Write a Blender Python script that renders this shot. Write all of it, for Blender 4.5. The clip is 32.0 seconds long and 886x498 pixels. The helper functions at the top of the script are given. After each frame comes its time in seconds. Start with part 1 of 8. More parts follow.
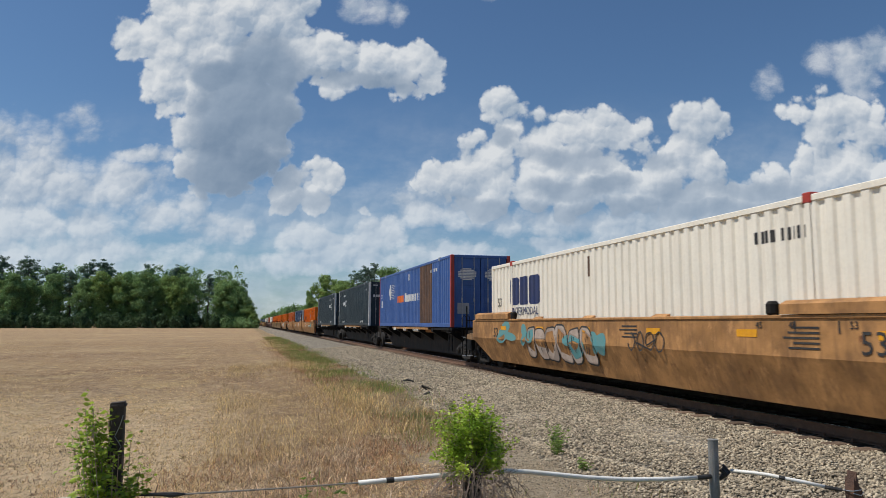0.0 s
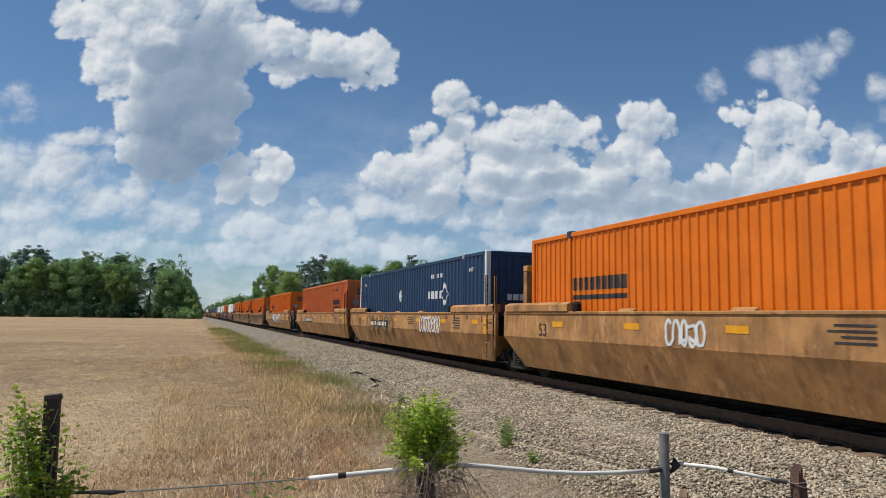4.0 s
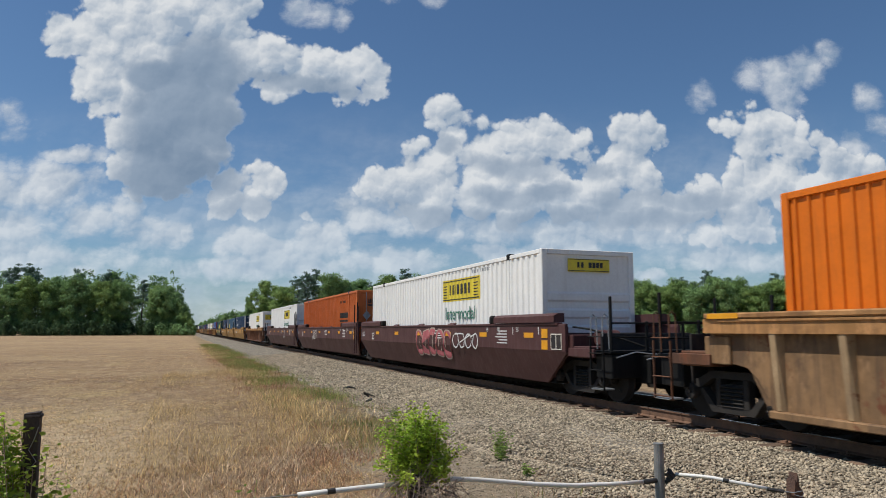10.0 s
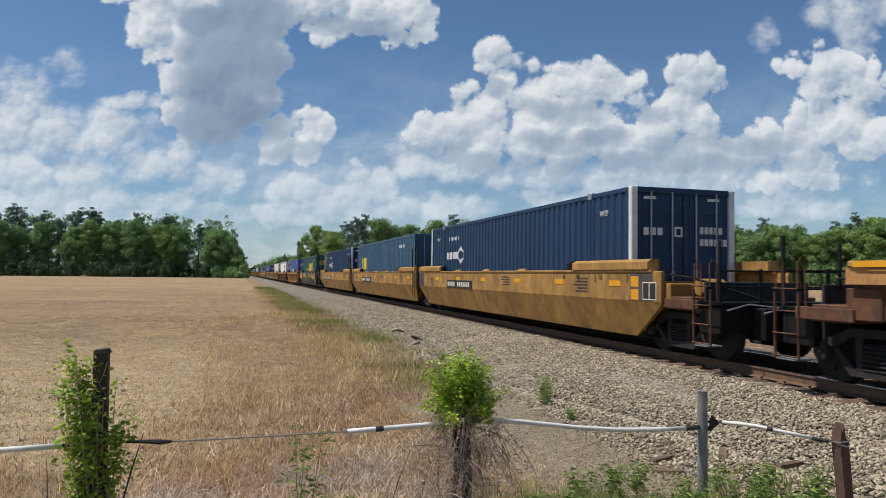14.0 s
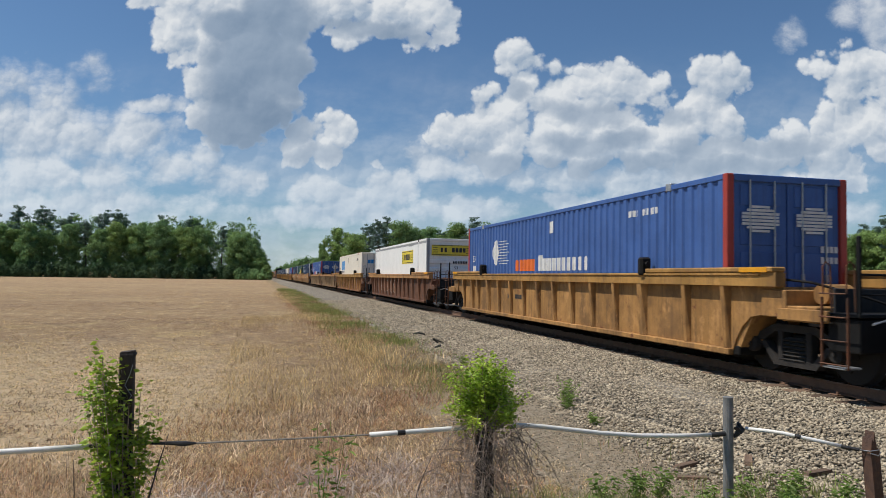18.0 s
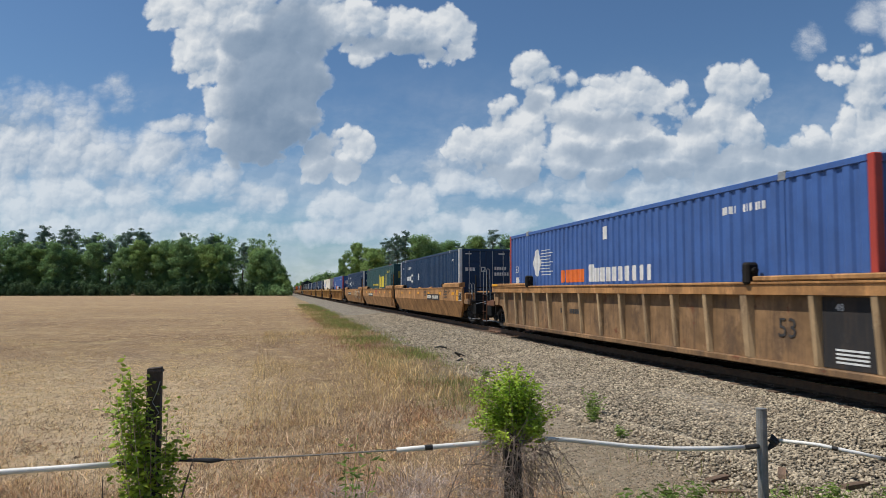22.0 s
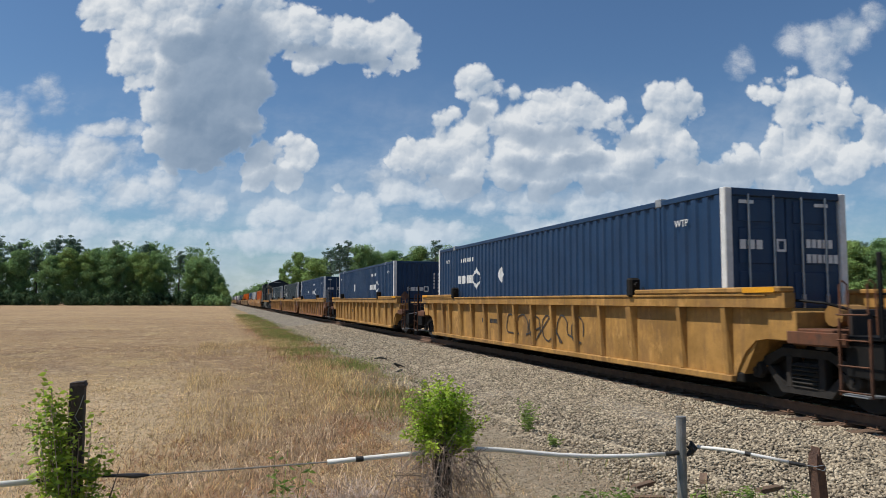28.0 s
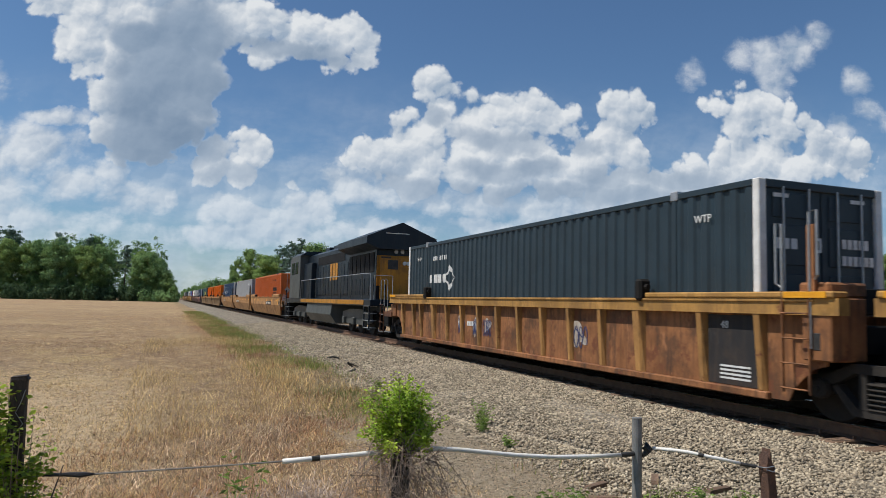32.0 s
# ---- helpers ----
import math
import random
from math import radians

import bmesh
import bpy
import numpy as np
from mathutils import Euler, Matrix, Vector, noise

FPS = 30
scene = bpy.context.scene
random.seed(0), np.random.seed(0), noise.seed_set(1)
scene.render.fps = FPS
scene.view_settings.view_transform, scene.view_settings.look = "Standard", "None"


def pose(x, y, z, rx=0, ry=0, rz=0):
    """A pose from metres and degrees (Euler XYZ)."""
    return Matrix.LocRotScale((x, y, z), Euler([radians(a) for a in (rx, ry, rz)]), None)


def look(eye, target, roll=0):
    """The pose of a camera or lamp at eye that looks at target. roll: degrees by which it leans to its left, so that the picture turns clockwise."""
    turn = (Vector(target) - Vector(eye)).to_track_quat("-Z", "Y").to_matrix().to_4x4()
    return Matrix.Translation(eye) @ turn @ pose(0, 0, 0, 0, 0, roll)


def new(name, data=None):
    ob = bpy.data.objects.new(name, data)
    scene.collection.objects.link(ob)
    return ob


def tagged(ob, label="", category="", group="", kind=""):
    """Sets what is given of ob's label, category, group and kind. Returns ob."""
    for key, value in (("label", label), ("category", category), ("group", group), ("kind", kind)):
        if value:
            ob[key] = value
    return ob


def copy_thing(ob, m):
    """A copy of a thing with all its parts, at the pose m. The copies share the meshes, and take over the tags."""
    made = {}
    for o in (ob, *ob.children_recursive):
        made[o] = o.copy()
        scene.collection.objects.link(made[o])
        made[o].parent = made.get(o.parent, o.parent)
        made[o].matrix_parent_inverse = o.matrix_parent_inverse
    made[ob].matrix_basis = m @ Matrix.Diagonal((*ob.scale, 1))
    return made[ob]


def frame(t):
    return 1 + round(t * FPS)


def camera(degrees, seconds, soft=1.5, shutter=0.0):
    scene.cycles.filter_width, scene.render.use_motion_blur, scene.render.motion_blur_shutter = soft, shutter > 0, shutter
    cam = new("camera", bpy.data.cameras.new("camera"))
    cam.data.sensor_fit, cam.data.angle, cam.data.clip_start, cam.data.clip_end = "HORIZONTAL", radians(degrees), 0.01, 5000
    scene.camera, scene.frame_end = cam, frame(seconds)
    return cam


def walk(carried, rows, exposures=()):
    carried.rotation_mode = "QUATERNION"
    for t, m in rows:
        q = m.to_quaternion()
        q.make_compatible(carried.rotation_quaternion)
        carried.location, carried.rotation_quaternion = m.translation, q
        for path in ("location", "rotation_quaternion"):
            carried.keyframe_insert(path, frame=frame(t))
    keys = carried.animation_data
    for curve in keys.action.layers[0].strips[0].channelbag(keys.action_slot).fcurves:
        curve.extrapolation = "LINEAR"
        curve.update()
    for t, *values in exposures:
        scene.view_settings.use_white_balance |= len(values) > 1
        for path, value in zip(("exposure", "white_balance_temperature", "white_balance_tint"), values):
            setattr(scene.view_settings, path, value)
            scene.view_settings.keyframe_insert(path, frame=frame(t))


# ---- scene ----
cam = camera(64.78, 32.0, soft=0.5, shutter=0.06)
PATH = [
    (0.0, pose(-0.019, -0.120, 1.906, 96.074, -0.113, -15.707)),
    (0.5, pose(-0.012, -0.118, 1.894, 94.860, -0.005, -15.360)),
    (1.0, pose(-0.015, -0.067, 1.902, 94.449, 0.263, -15.677)),
    (1.5, pose(-0.019, -0.011, 1.898, 94.475, 0.081, -16.483)),
    (2.0, pose(-0.035, 0.008, 1.894, 94.413, -0.447, -17.600)),
    (2.5, pose(-0.041, 0.020, 1.889, 94.579, -0.921, -18.656)),
    (3.0, pose(-0.037, 0.024, 1.894, 95.019, -0.891, -19.267)),
    (3.5, pose(-0.037, 0.014, 1.899, 95.456, -0.880, -19.584)),
    (4.0, pose(-0.039, 0.001, 1.900, 95.520, -0.741, -19.920)),
    (4.5, pose(-0.043, -0.004, 1.898, 95.260, -0.456, -20.454)),
    (6.5, pose(0.069, -0.106, 1.882, 95.072, -1.068, -21.199)),
    (7.0, pose(0.040, -0.053, 1.892, 95.487, -0.831, -20.720)),
    (7.5, pose(0.037, 0.020, 1.890, 96.579, -1.062, -21.322)),
    (8.0, pose(0.023, 0.023, 1.908, 98.205, -1.402, -22.657)),
    (8.5, pose(0.017, 0.024, 1.903, 99.023, -1.270, -23.050)),
    (9.0, pose(0.009, 0.024, 1.890, 98.729, -0.538, -22.395)),
    (9.5, pose(0.012, 0.038, 1.885, 97.760, 0.024, -21.506)),
    (10.0, pose(0.008, 0.044, 1.884, 96.611, 0.009, -20.402)),
    (10.5, pose(-0.014, 0.055, 1.887, 95.497, 0.001, -18.839)),
    (11.0, pose(-0.013, 0.059, 1.881, 94.460, 0.062, -16.933)),
    (11.5, pose(-0.023, 0.056, 1.890, 93.415, -0.361, -15.300)),
    (12.0, pose(0.010, 0.039, 1.895, 92.305, -0.814, -14.820)),
    (12.5, pose(0.033, 0.022, 1.879, 91.505, -1.230, -15.703)),
    (13.0, pose(0.024, 0.015, 1.888, 91.473, -1.158, -16.784)),
    (13.5, pose(0.021, 0.002, 1.882, 91.830, -0.873, -16.855)),
    (14.0, pose(0.008, -0.011, 1.890, 92.141, -0.661, -16.479)),
    (14.5, pose(0.005, -0.003, 1.889, 92.373, -0.811, -16.342)),
    (16.5, pose(-0.004, 0.016, 1.899, 93.208, -1.936, -14.982)),
    (17.0, pose(-0.010, 0.011, 1.891, 92.776, -1.629, -14.272)),
    (17.5, pose(-0.002, 0.006, 1.895, 92.419, -1.242, -14.178)),
    (18.0, pose(0.002, 0.002, 1.898, 92.324, -0.839, -14.768)),
    (18.5, pose(0.010, 0.000, 1.900, 92.548, -0.712, -15.441)),
    (19.0, pose(0.010, -0.000, 1.902, 92.963, -0.717, -15.634)),
    (19.5, pose(0.007, -0.007, 1.907, 93.254, -0.710, -15.452)),
    (20.0, pose(0.008, -0.003, 1.901, 93.243, -0.791, -15.176)),
    (20.5, pose(0.003, 0.001, 1.899, 93.007, -1.032, -14.819)),
    (21.0, pose(-0.005, 0.003, 1.902, 92.854, -0.983, -14.109)),
    (21.5, pose(-0.011, 0.020, 1.897, 92.998, -0.401, -13.315)),
    (22.0, pose(-0.026, 0.045, 1.892, 93.412, -0.052, -13.164)),
    (22.5, pose(-0.034, 0.060, 1.891, 93.715, -0.596, -13.849)),
    (23.0, pose(-0.048, 0.052, 1.879, 93.631, -1.510, -14.944)),
    (23.5, pose(-0.057, 0.051, 1.880, 93.413, -2.233, -16.304)),
    (24.0, pose(-0.003, 0.051, 1.886, 93.565, -2.319, -18.004)),
    (24.5, pose(0.051, -0.001, 1.905, 93.958, -1.999, -19.390)),
    (25.0, pose(0.058, -0.049, 1.902, 94.532, -1.529, -19.516)),
    (25.5, pose(0.048, -0.068, 1.905, 94.739, -0.971, -18.326)),
    (27.5, pose(0.022, -0.062, 1.909, 94.337, 0.122, -17.460)),
    (28.0, pose(0.021, -0.062, 1.909, 94.272, -0.198, -17.853)),
    (28.5, pose(0.022, -0.060, 1.909, 94.168, -0.289, -18.057)),
    (29.0, pose(0.019, -0.049, 1.909, 94.036, -0.045, -18.173)),
    (29.5, pose(0.016, -0.027, 1.908, 94.107, 0.095, -18.212)),
    (30.0, pose(-0.006, -0.012, 1.911, 94.364, -0.078, -18.465)),
    (30.5, pose(-0.009, 0.008, 1.903, 94.557, -0.344, -19.119)),
    (31.0, pose(-0.013, 0.010, 1.906, 94.542, -0.500, -20.026)),
    (31.5, pose(-0.020, 0.018, 1.892, 94.477, -0.742, -20.776)),
    (32.0, pose(-0.017, 0.016, 1.888, 94.389, -1.266, -21.691)),
]
EXPOSURE = [(0.0, -0.15), (1.0, 0.0), (2.0, 0.08), (3.0, 0.06), (4.0, -0.04), (6.5, -0.05), (8.5, -0.17), (9.5, -0.20), (10.5, -0.07), (12.0, -0.12), (13.0, -0.04), (20.0, -0.07), (32.0, -0.04)]
walk(cam, PATH, EXPOSURE)

# ---------------------------------------------------------------- sun, sky, exposure
SUN_DIR = Vector((-0.48, 0.12, 0.87)).normalized()
sun = new("sun", bpy.data.lights.new("sun", "SUN"))
sun.data.energy, sun.data.angle, sun.data.color = 4.5, radians(0.53), (1.0, 0.955, 0.88)
sun.matrix_world = look((0, 0, 60), Vector((0, 0, 60)) - SUN_DIR)
scene.view_settings.exposure = 0.0


class Nodes:
    """Short way to write a node tree."""

    def __init__(self, tree):
        self.t = tree
        tree.nodes.clear()

    def add(self, kind, inputs=(), operation="", clamp=False, ease=""):
        n = self.t.nodes.new(kind)
        if operation:
            n.operation = operation
        if clamp:
            n.use_clamp = True
        if ease:
            n.interpolation_type = ease
        items = inputs.items() if isinstance(inputs, dict) else enumerate(inputs)
        for k, v in items:
            if v is None:
                continue
            if isinstance(v, bpy.types.NodeSocket):
                self.t.links.new(v, n.inputs[k])
            else:
                n.inputs[k].default_value = v
        return n

    def math(self, op, a, b=None, c=None, clamp=False):
        return self.add("ShaderNodeMath", (a, b, c), operation=op, clamp=clamp).outputs[0]

    def vec(self, op, a, b=None, c=None):
        n = self.add("ShaderNodeVectorMath", (a, b, c), operation=op)
        return n.outputs["Value"] if op in ("DOT_PRODUCT", "LENGTH", "DISTANCE") else n.outputs[0]

    def noise(self, vec, scale, detail=4.0, rough=0.55, distort=0.0):
        return self.add("ShaderNodeTexNoise", {"Vector": vec, "Scale": scale, "Detail": detail, "Roughness": rough, "Distortion": distort, "Lacunarity": 2.13}).outputs["Fac"]

    def smooth(self, v, lo, hi):
        n = self.add("ShaderNodeMapRange", {"Value": v, "From Min": lo, "From Max": hi}, ease="SMOOTHSTEP")
        return n.outputs[0]

    def mix(self, fac, a, b, blend="MIX"):
        n = self.t.nodes.new("ShaderNodeMix")
        n.data_type, n.blend_type = "RGBA", blend
        for idx, v in ((0, fac), (6, a), (7, b)):
            if isinstance(v, bpy.types.NodeSocket):
                self.t.links.new(v, n.inputs[idx])
            else:
                n.inputs[idx].default_value = (*v, 1.0) if isinstance(v, tuple) and len(v) == 3 else v
        return n.outputs[2]


# Cumulus puffs: (x, y, radius) in units of 1000 on a plane ahead of the field, one list for each cloud.
TOWER_CLOUD = [(-491, 432, 36), (-464, 442, 32), (-426, 458, 47), (-400, 522, 57), (-432, 397, 45), (-457, 354, 28), (-355, 471, 50), (-324, 532, 49),
    (-252, 496, 36), (-285, 454, 42), (-449, 315, 12), (-409, 343, 45), (-363, 375, 58), (-312, 387, 50), (-347, 321, 66), (-284, 318, 37), (-390,
    281, 42), (-326, 263, 57), (-383, 228, 42), (-340, 226, 38), (-411, 218, 19), (-303, 250, 29)]
ARM_CLOUD = [(-265, 389, 42), (-216, 394, 36), (-172, 402, 32), (-150, 383, 36), (-111, 383, 32), (-75, 387, 31), (-49, 367, 23), (-83, 346, 19),
    (-190, 355, 21), (-34, 375, 13), (-257, 427, 19), (-226, 232, 13), (-244, 211, 28), (-206, 210, 24), (-187, 209, 13), (-262, 183, 26), (-225, 182,
    26), (-281, 169, 13), (-264, 252, 15), (-283, 231, 11)]
BANK_CLOUD = [(48, 325, 23), (40, 305, 19), (67, 308, 21), (59, 280, 28), (106, 296, 16), (-63, 194, 15), (-44, 212, 23), (-19, 229, 16), (4, 250,
    18), (22, 263, 15), (-3, 202, 36), (40, 229, 36), (-20, 174, 21), (32, 180, 36), (137, 283, 26), (113, 253, 36), (169, 279, 26), (198, 290, 24),
    (219, 288, 19), (212, 257, 28), (168, 228, 47), (113, 201, 39), (249, 281, 16), (160, 179, 36)]
HEAD_CLOUD = [(256, 236, 23), (276, 245, 16), (229, 213, 29), (266, 197, 40), (211, 179, 32), (330, 303, 24), (347, 312, 16), (316, 288, 16), (361,
    290, 21), (339, 269, 29), (304, 245, 24), (337, 230, 31), (290, 210, 29), (369, 217, 19), (392, 201, 23), (345, 186, 34), (416, 196, 21), (446,
    214, 18), (464, 208, 16), (430, 180, 28), (384, 172, 26), (305, 166, 29), (474, 187, 21)]
EDGE_CLOUD = [(462, 304, 11), (488, 309, 19), (514, 332, 16), (537, 307, 29), (573, 300, 26), (524, 271, 31), (504, 233, 28), (547, 232, 36), (623,
    273, 21), (585, 251, 32), (644, 240, 34), (582, 207, 40), (694, 233, 32), (492, 199, 36), (505, 179, 18), (476, 159, 21), (443, 143, 23), (414,
    132, 15), (518, 155, 32)]
SIDE_CLOUDS = [(880, 260, 90), (960, 220, 110), (1080, 250, 90), (-930, 230, 110), (-1010, 280, 80)]
# ragged thin ones, then hazy layers and shaded bellies: (x, y, half width, half height)
THIN_CLOUDS = [(-164, 473, 18), (-137, 464, 19), (-103, 458, 15), (-99, 508, 18), (-31, 517, 23), (5, 525, 19), (35, 505, 16), (518, 384, 21), (557,
    383, 28), (604, 397, 28), (643, 418, 19), (572, 350, 28), (444, 355, 16), (433, 340, 11), (669, 268, 28), (718, 303, 18), (745, 291, 15), (702,
    352, 18), (-217, 526, 28), (-572, 318, 15), (-559, 303, 10)]
HAZY_LEFT = [(-690, 175, 190, 105), (-724, 223, 45, 28), (-734, 254, 24, 15), (-510, 203, 69, 31), (-476, 251, 40, 11), (-694, 145, 121, 32), (-578, 145, 97, 24), (-396,
    170, 26, 21), (-439, 151, 37, 26), (-374, 140, 49, 29), (-329, 140, 18, 16), (-250, 122, 32, 24), (-209, 106, 57, 20), (-143, 125, 34, 26), (-106,
    131, 28, 24), (-152, 160, 10, 8), (-192, 86, 162, 18)]
HAZY_RIGHT = [(132, 113, 39, 11), (242, 126, 65, 18), (361, 77, 24, 11), (-45, 168, 49, 29), (-20, 94, 73, 20), (336, 142, 194, 24), (487, 102, 73,
    21), (203, 150, 194, 24), (108, 151, 129, 21), (-656, 94, 243, 24)]
SHADED_TOWER = [(-301, 357, 47, 57), (-329, 216, 71, 32), (-278, 299, 39, 36), (-344, 291, 50, 57), (-370, 366, 32, 24), (-374, 232, 24, 49)]
SHADED_BANK = [(-270, 241, 19, 11), (-234, 174, 49, 10), (-158, 364, 65, 10), (-91, 356, 32, 8), (168, 244, 49, 13), (140, 198, 40, 11), (172, 163, 154, 13), (413, 188, 57, 11), (313, 190, 28, 13), (336, 162, 97, 13), (52, 267, 16,
    11), (20, 167, 65, 11), (283, 234, 16, 11), (204, 207, 32, 10)]


def make_world():
    w = bpy.data.worlds.new("sky")
    scene.world = w
    w.use_nodes = True
    n = Nodes(w.node_tree)
    gen = n.add("ShaderNodeTexCoord").outputs["Generated"]
    az = radians(17.5)
    fwd = n.vec("DOT_PRODUCT", gen, (math.sin(az), math.cos(az), 0))
    right = n.vec("DOT_PRODUCT", gen, (math.cos(az), -math.sin(az), 0))
    up = n.vec("DOT_PRODUCT", gen, (0, 0, 1))
    ahead = n.math("MAXIMUM", fwd, 0.12)
    u, v = n.math("DIVIDE", right, ahead), n.math("DIVIDE", up, ahead)
    p = n.add("ShaderNodeCombineXYZ", (u, v, 0.0)).outputs[0]
    far = (3.713, 1.371, 0.437)
    pn = n.vec("ADD", p, far)
    # billowed edge: the plane is warped by noise before the puffs are laid out
    warp = n.add("ShaderNodeTexNoise", {"Vector": pn, "Scale": 15.0, "Detail": 4.0, "Roughness": 0.5, "Lacunarity": 2.13})
    q = n.vec("ADD", p, n.vec("MULTIPLY_ADD", warp.outputs["Color"], (0.030, 0.030, 0.0), (-0.015, -0.015, 0.0)))
    qn = n.vec("ADD", q, far)

    def puffs(rows, at, blend=0.014):
        """Heights of round puffs, joined softly."""
        total = None
        for x, y, r in rows:
            x, y, r = x / 1000, y / 1000, (1.10 * r + 2) / 1000
            d = n.vec("DISTANCE", at, (x, y, 0.0))
            h = n.math("MULTIPLY_ADD", n.math("MULTIPLY", d, d), -1 / r, r)
            total = h if total is None else n.math("SMOOTH_MAX", total, h, blend)
        return total

    def field(rows, at):
        total = None
        for x, y, a, b in rows:
            x, y, a, b = (k / 1000 for k in (x, y, a, b))
            d = n.vec("MULTIPLY_ADD", at, (1 / a, 1 / b, 0), (-x / a, -y / b, 0))
            m = n.math("SUBTRACT", 1.0, n.vec("DOT_PRODUCT", d, d))
            total = m if total is None else n.math("SMOOTH_MAX", total, m, 0.2)
        return total

    # round cauliflower heads at three sizes: domes over a scatter of cells
    bend = n.add("ShaderNodeTexNoise", {"Vector": pn, "Scale": 30.0, "Detail": 4.0, "Roughness": 0.6, "Lacunarity": 2.13})
    r = n.vec("ADD", p, n.vec("MULTIPLY_ADD", bend.outputs["Color"], (0.022, 0.022, 0.0), (-0.011, -0.011, 0.0)))

    def dome(at, scale):
        cell = n.add("ShaderNodeTexVoronoi", {"Vector": at, "Scale": scale})
        cell.voronoi_dimensions, cell.feature = "2D", "SMOOTH_F1"
        cell.inputs["Smoothness"].default_value = 0.35
        k = n.math("MULTIPLY", cell.outputs["Distance"], 1.25)
        return n.math("SUBTRACT", 1.0, n.math("MULTIPLY", k, k))

    sizes = ((24.0, 0.016, 0.020), (58.0, 0.007, 0.009), (130.0, 0.003, 0.004))
    heads = [dome(r, scale) for scale, step, amp in sizes]
    lumps = None
    for h, (scale, step, amp) in zip(heads, sizes):
        k = n.math("MULTIPLY", n.math("SUBTRACT", h, 0.72), amp * 1.35)
        lumps = k if lumps is None else n.math("ADD", lumps, k)
    big = TOWER_CLOUD + ARM_CLOUD + BANK_CLOUD + HEAD_CLOUD + EDGE_CLOUD + SIDE_CLOUDS
    dens = puffs(big, q)
    fray = n.math("SUBTRACT", n.noise(pn, 22.0, 8.0, 0.62), 0.5)
    d1 = n.math("ADD", n.math("ADD", dens, lumps), n.math("MULTIPLY", fray, 0.016))
    cover = n.smooth(d1, -0.004, 0.012)
    rags = n.noise(n.vec("MULTIPLY", qn, (1.0, 1.3, 1.0)), 16.0, 8.0, 0.66)
    thin = n.math("ADD", puffs(THIN_CLOUDS, q), n.math("MULTIPLY", n.math("SUBTRACT", rags, 0.52), 0.10))
    thin = n.math("MULTIPLY", n.smooth(thin, -0.012, 0.034), 0.78)
    drift = n.add("ShaderNodeTexNoise", {"Vector": pn, "Scale": 7.0, "Detail": 5.0, "Roughness": 0.6, "Lacunarity": 2.13})
    w2 = n.vec("ADD", p, n.vec("MULTIPLY_ADD", drift.outputs["Color"], (0.10, 0.07, 0.0), (-0.05, -0.035, 0.0)))
    layers = n.noise(n.vec("MULTIPLY", qn, (1.0, 2.0, 1.0)), 9.0, 8.0, 0.62)
    veil = n.math("ADD", field(HAZY_LEFT + HAZY_RIGHT, w2), n.math("ADD", n.math("MULTIPLY", lumps, 26.0), n.math("MULTIPLY", n.math("SUBTRACT", layers, 0.5), 3.6)))
    veil = n.math("MULTIPLY", n.smooth(veil, -1.2, 0.9), 0.86)
    film = n.math("MULTIPLY", n.smooth(n.noise(n.vec("MULTIPLY", pn, (1.0, 2.2, 1.0)), 4.0, 8.0, 0.62), 0.34, 0.68), n.smooth(v, 0.36, 0.03))
    solid = cover
    cover = n.math("MAXIMUM", n.math("MAXIMUM", cover, thin), n.math("MAXIMUM", veil, n.math("MULTIPLY", film, 0.7)))
    mottle = n.math("MULTIPLY", n.math("SUBTRACT", n.noise(pn, 12.0, 5.0, 0.6), 0.5), 1.6)
    grey = n.smooth(n.math("ADD", field(SHADED_TOWER, q), mottle), -1.5, 0.35)
    belly = n.math("MULTIPLY", n.smooth(n.math("ADD", field(SHADED_BANK, w2), mottle), -2.6, 0.9), 0.75)
    grey = n.math("MULTIPLY", n.math("MAXIMUM", grey, belly), solid)
    # light on the heads: heights against the same heights shifted towards the sun
    above = puffs(big, n.vec("ADD", q, (-0.009, 0.015, 0.0)))
    slope = n.math("MULTIPLY", n.math("SUBTRACT", dens, above), 11.0)
    slope = n.math("MULTIPLY", n.math("MAXIMUM", n.math("MINIMUM", slope, 0.34), -0.34), n.smooth(dens, -0.04, 0.004))
    light = n.math("ADD", slope, 0.40)
    crisp = n.math("SUBTRACT", 1.0, n.math("MULTIPLY", grey, 0.72))
    for h, (scale, step, amp) in zip(heads, sizes):
        other = dome(n.vec("ADD", r, (-step * 0.55, step, 0.0)), scale)
        light = n.math("ADD", light, n.math("MULTIPLY", n.math("MULTIPLY", n.math("SUBTRACT", h, other), amp * 36.0), crisp))
    billow = n.noise(qn, 9.0, 6.0, 0.55)
    light = n.math("ADD", light, n.math("MULTIPLY", n.math("SUBTRACT", billow, 0.5), 1.3))
    rim = n.math("MULTIPLY", n.smooth(d1, 0.045, 0.004), 0.14)
    light = n.math("ADD", light, rim, clamp=True)
    lit = n.mix(light, (0.34, 0.43, 0.55), (0.76, 0.79, 0.82))
    cloud = n.mix(n.math("MULTIPLY", grey, 0.92), lit, n.mix(light, (0.175, 0.258, 0.378), (0.33, 0.42, 0.54)))
    # behind the viewer unseen cumulus is added, its cover thinned to weaken fill light
    cells = n.smooth(n.noise(gen, 3.2, 8.0, 0.6), 0.66, 0.76)
    back = n.smooth(fwd, 0.30, 0.12)
    fac = n.math("ADD", n.math("MULTIPLY", cover, n.math("SUBTRACT", 1.0, back)), n.math("MULTIPLY", cells, back))
    fac = n.math("MULTIPLY", fac, n.smooth(up, -0.02, 0.02))
    cloud = n.mix(n.math("MULTIPLY", n.smooth(v, 0.26, 0.0), 0.55), cloud, (0.60, 0.72, 0.84))
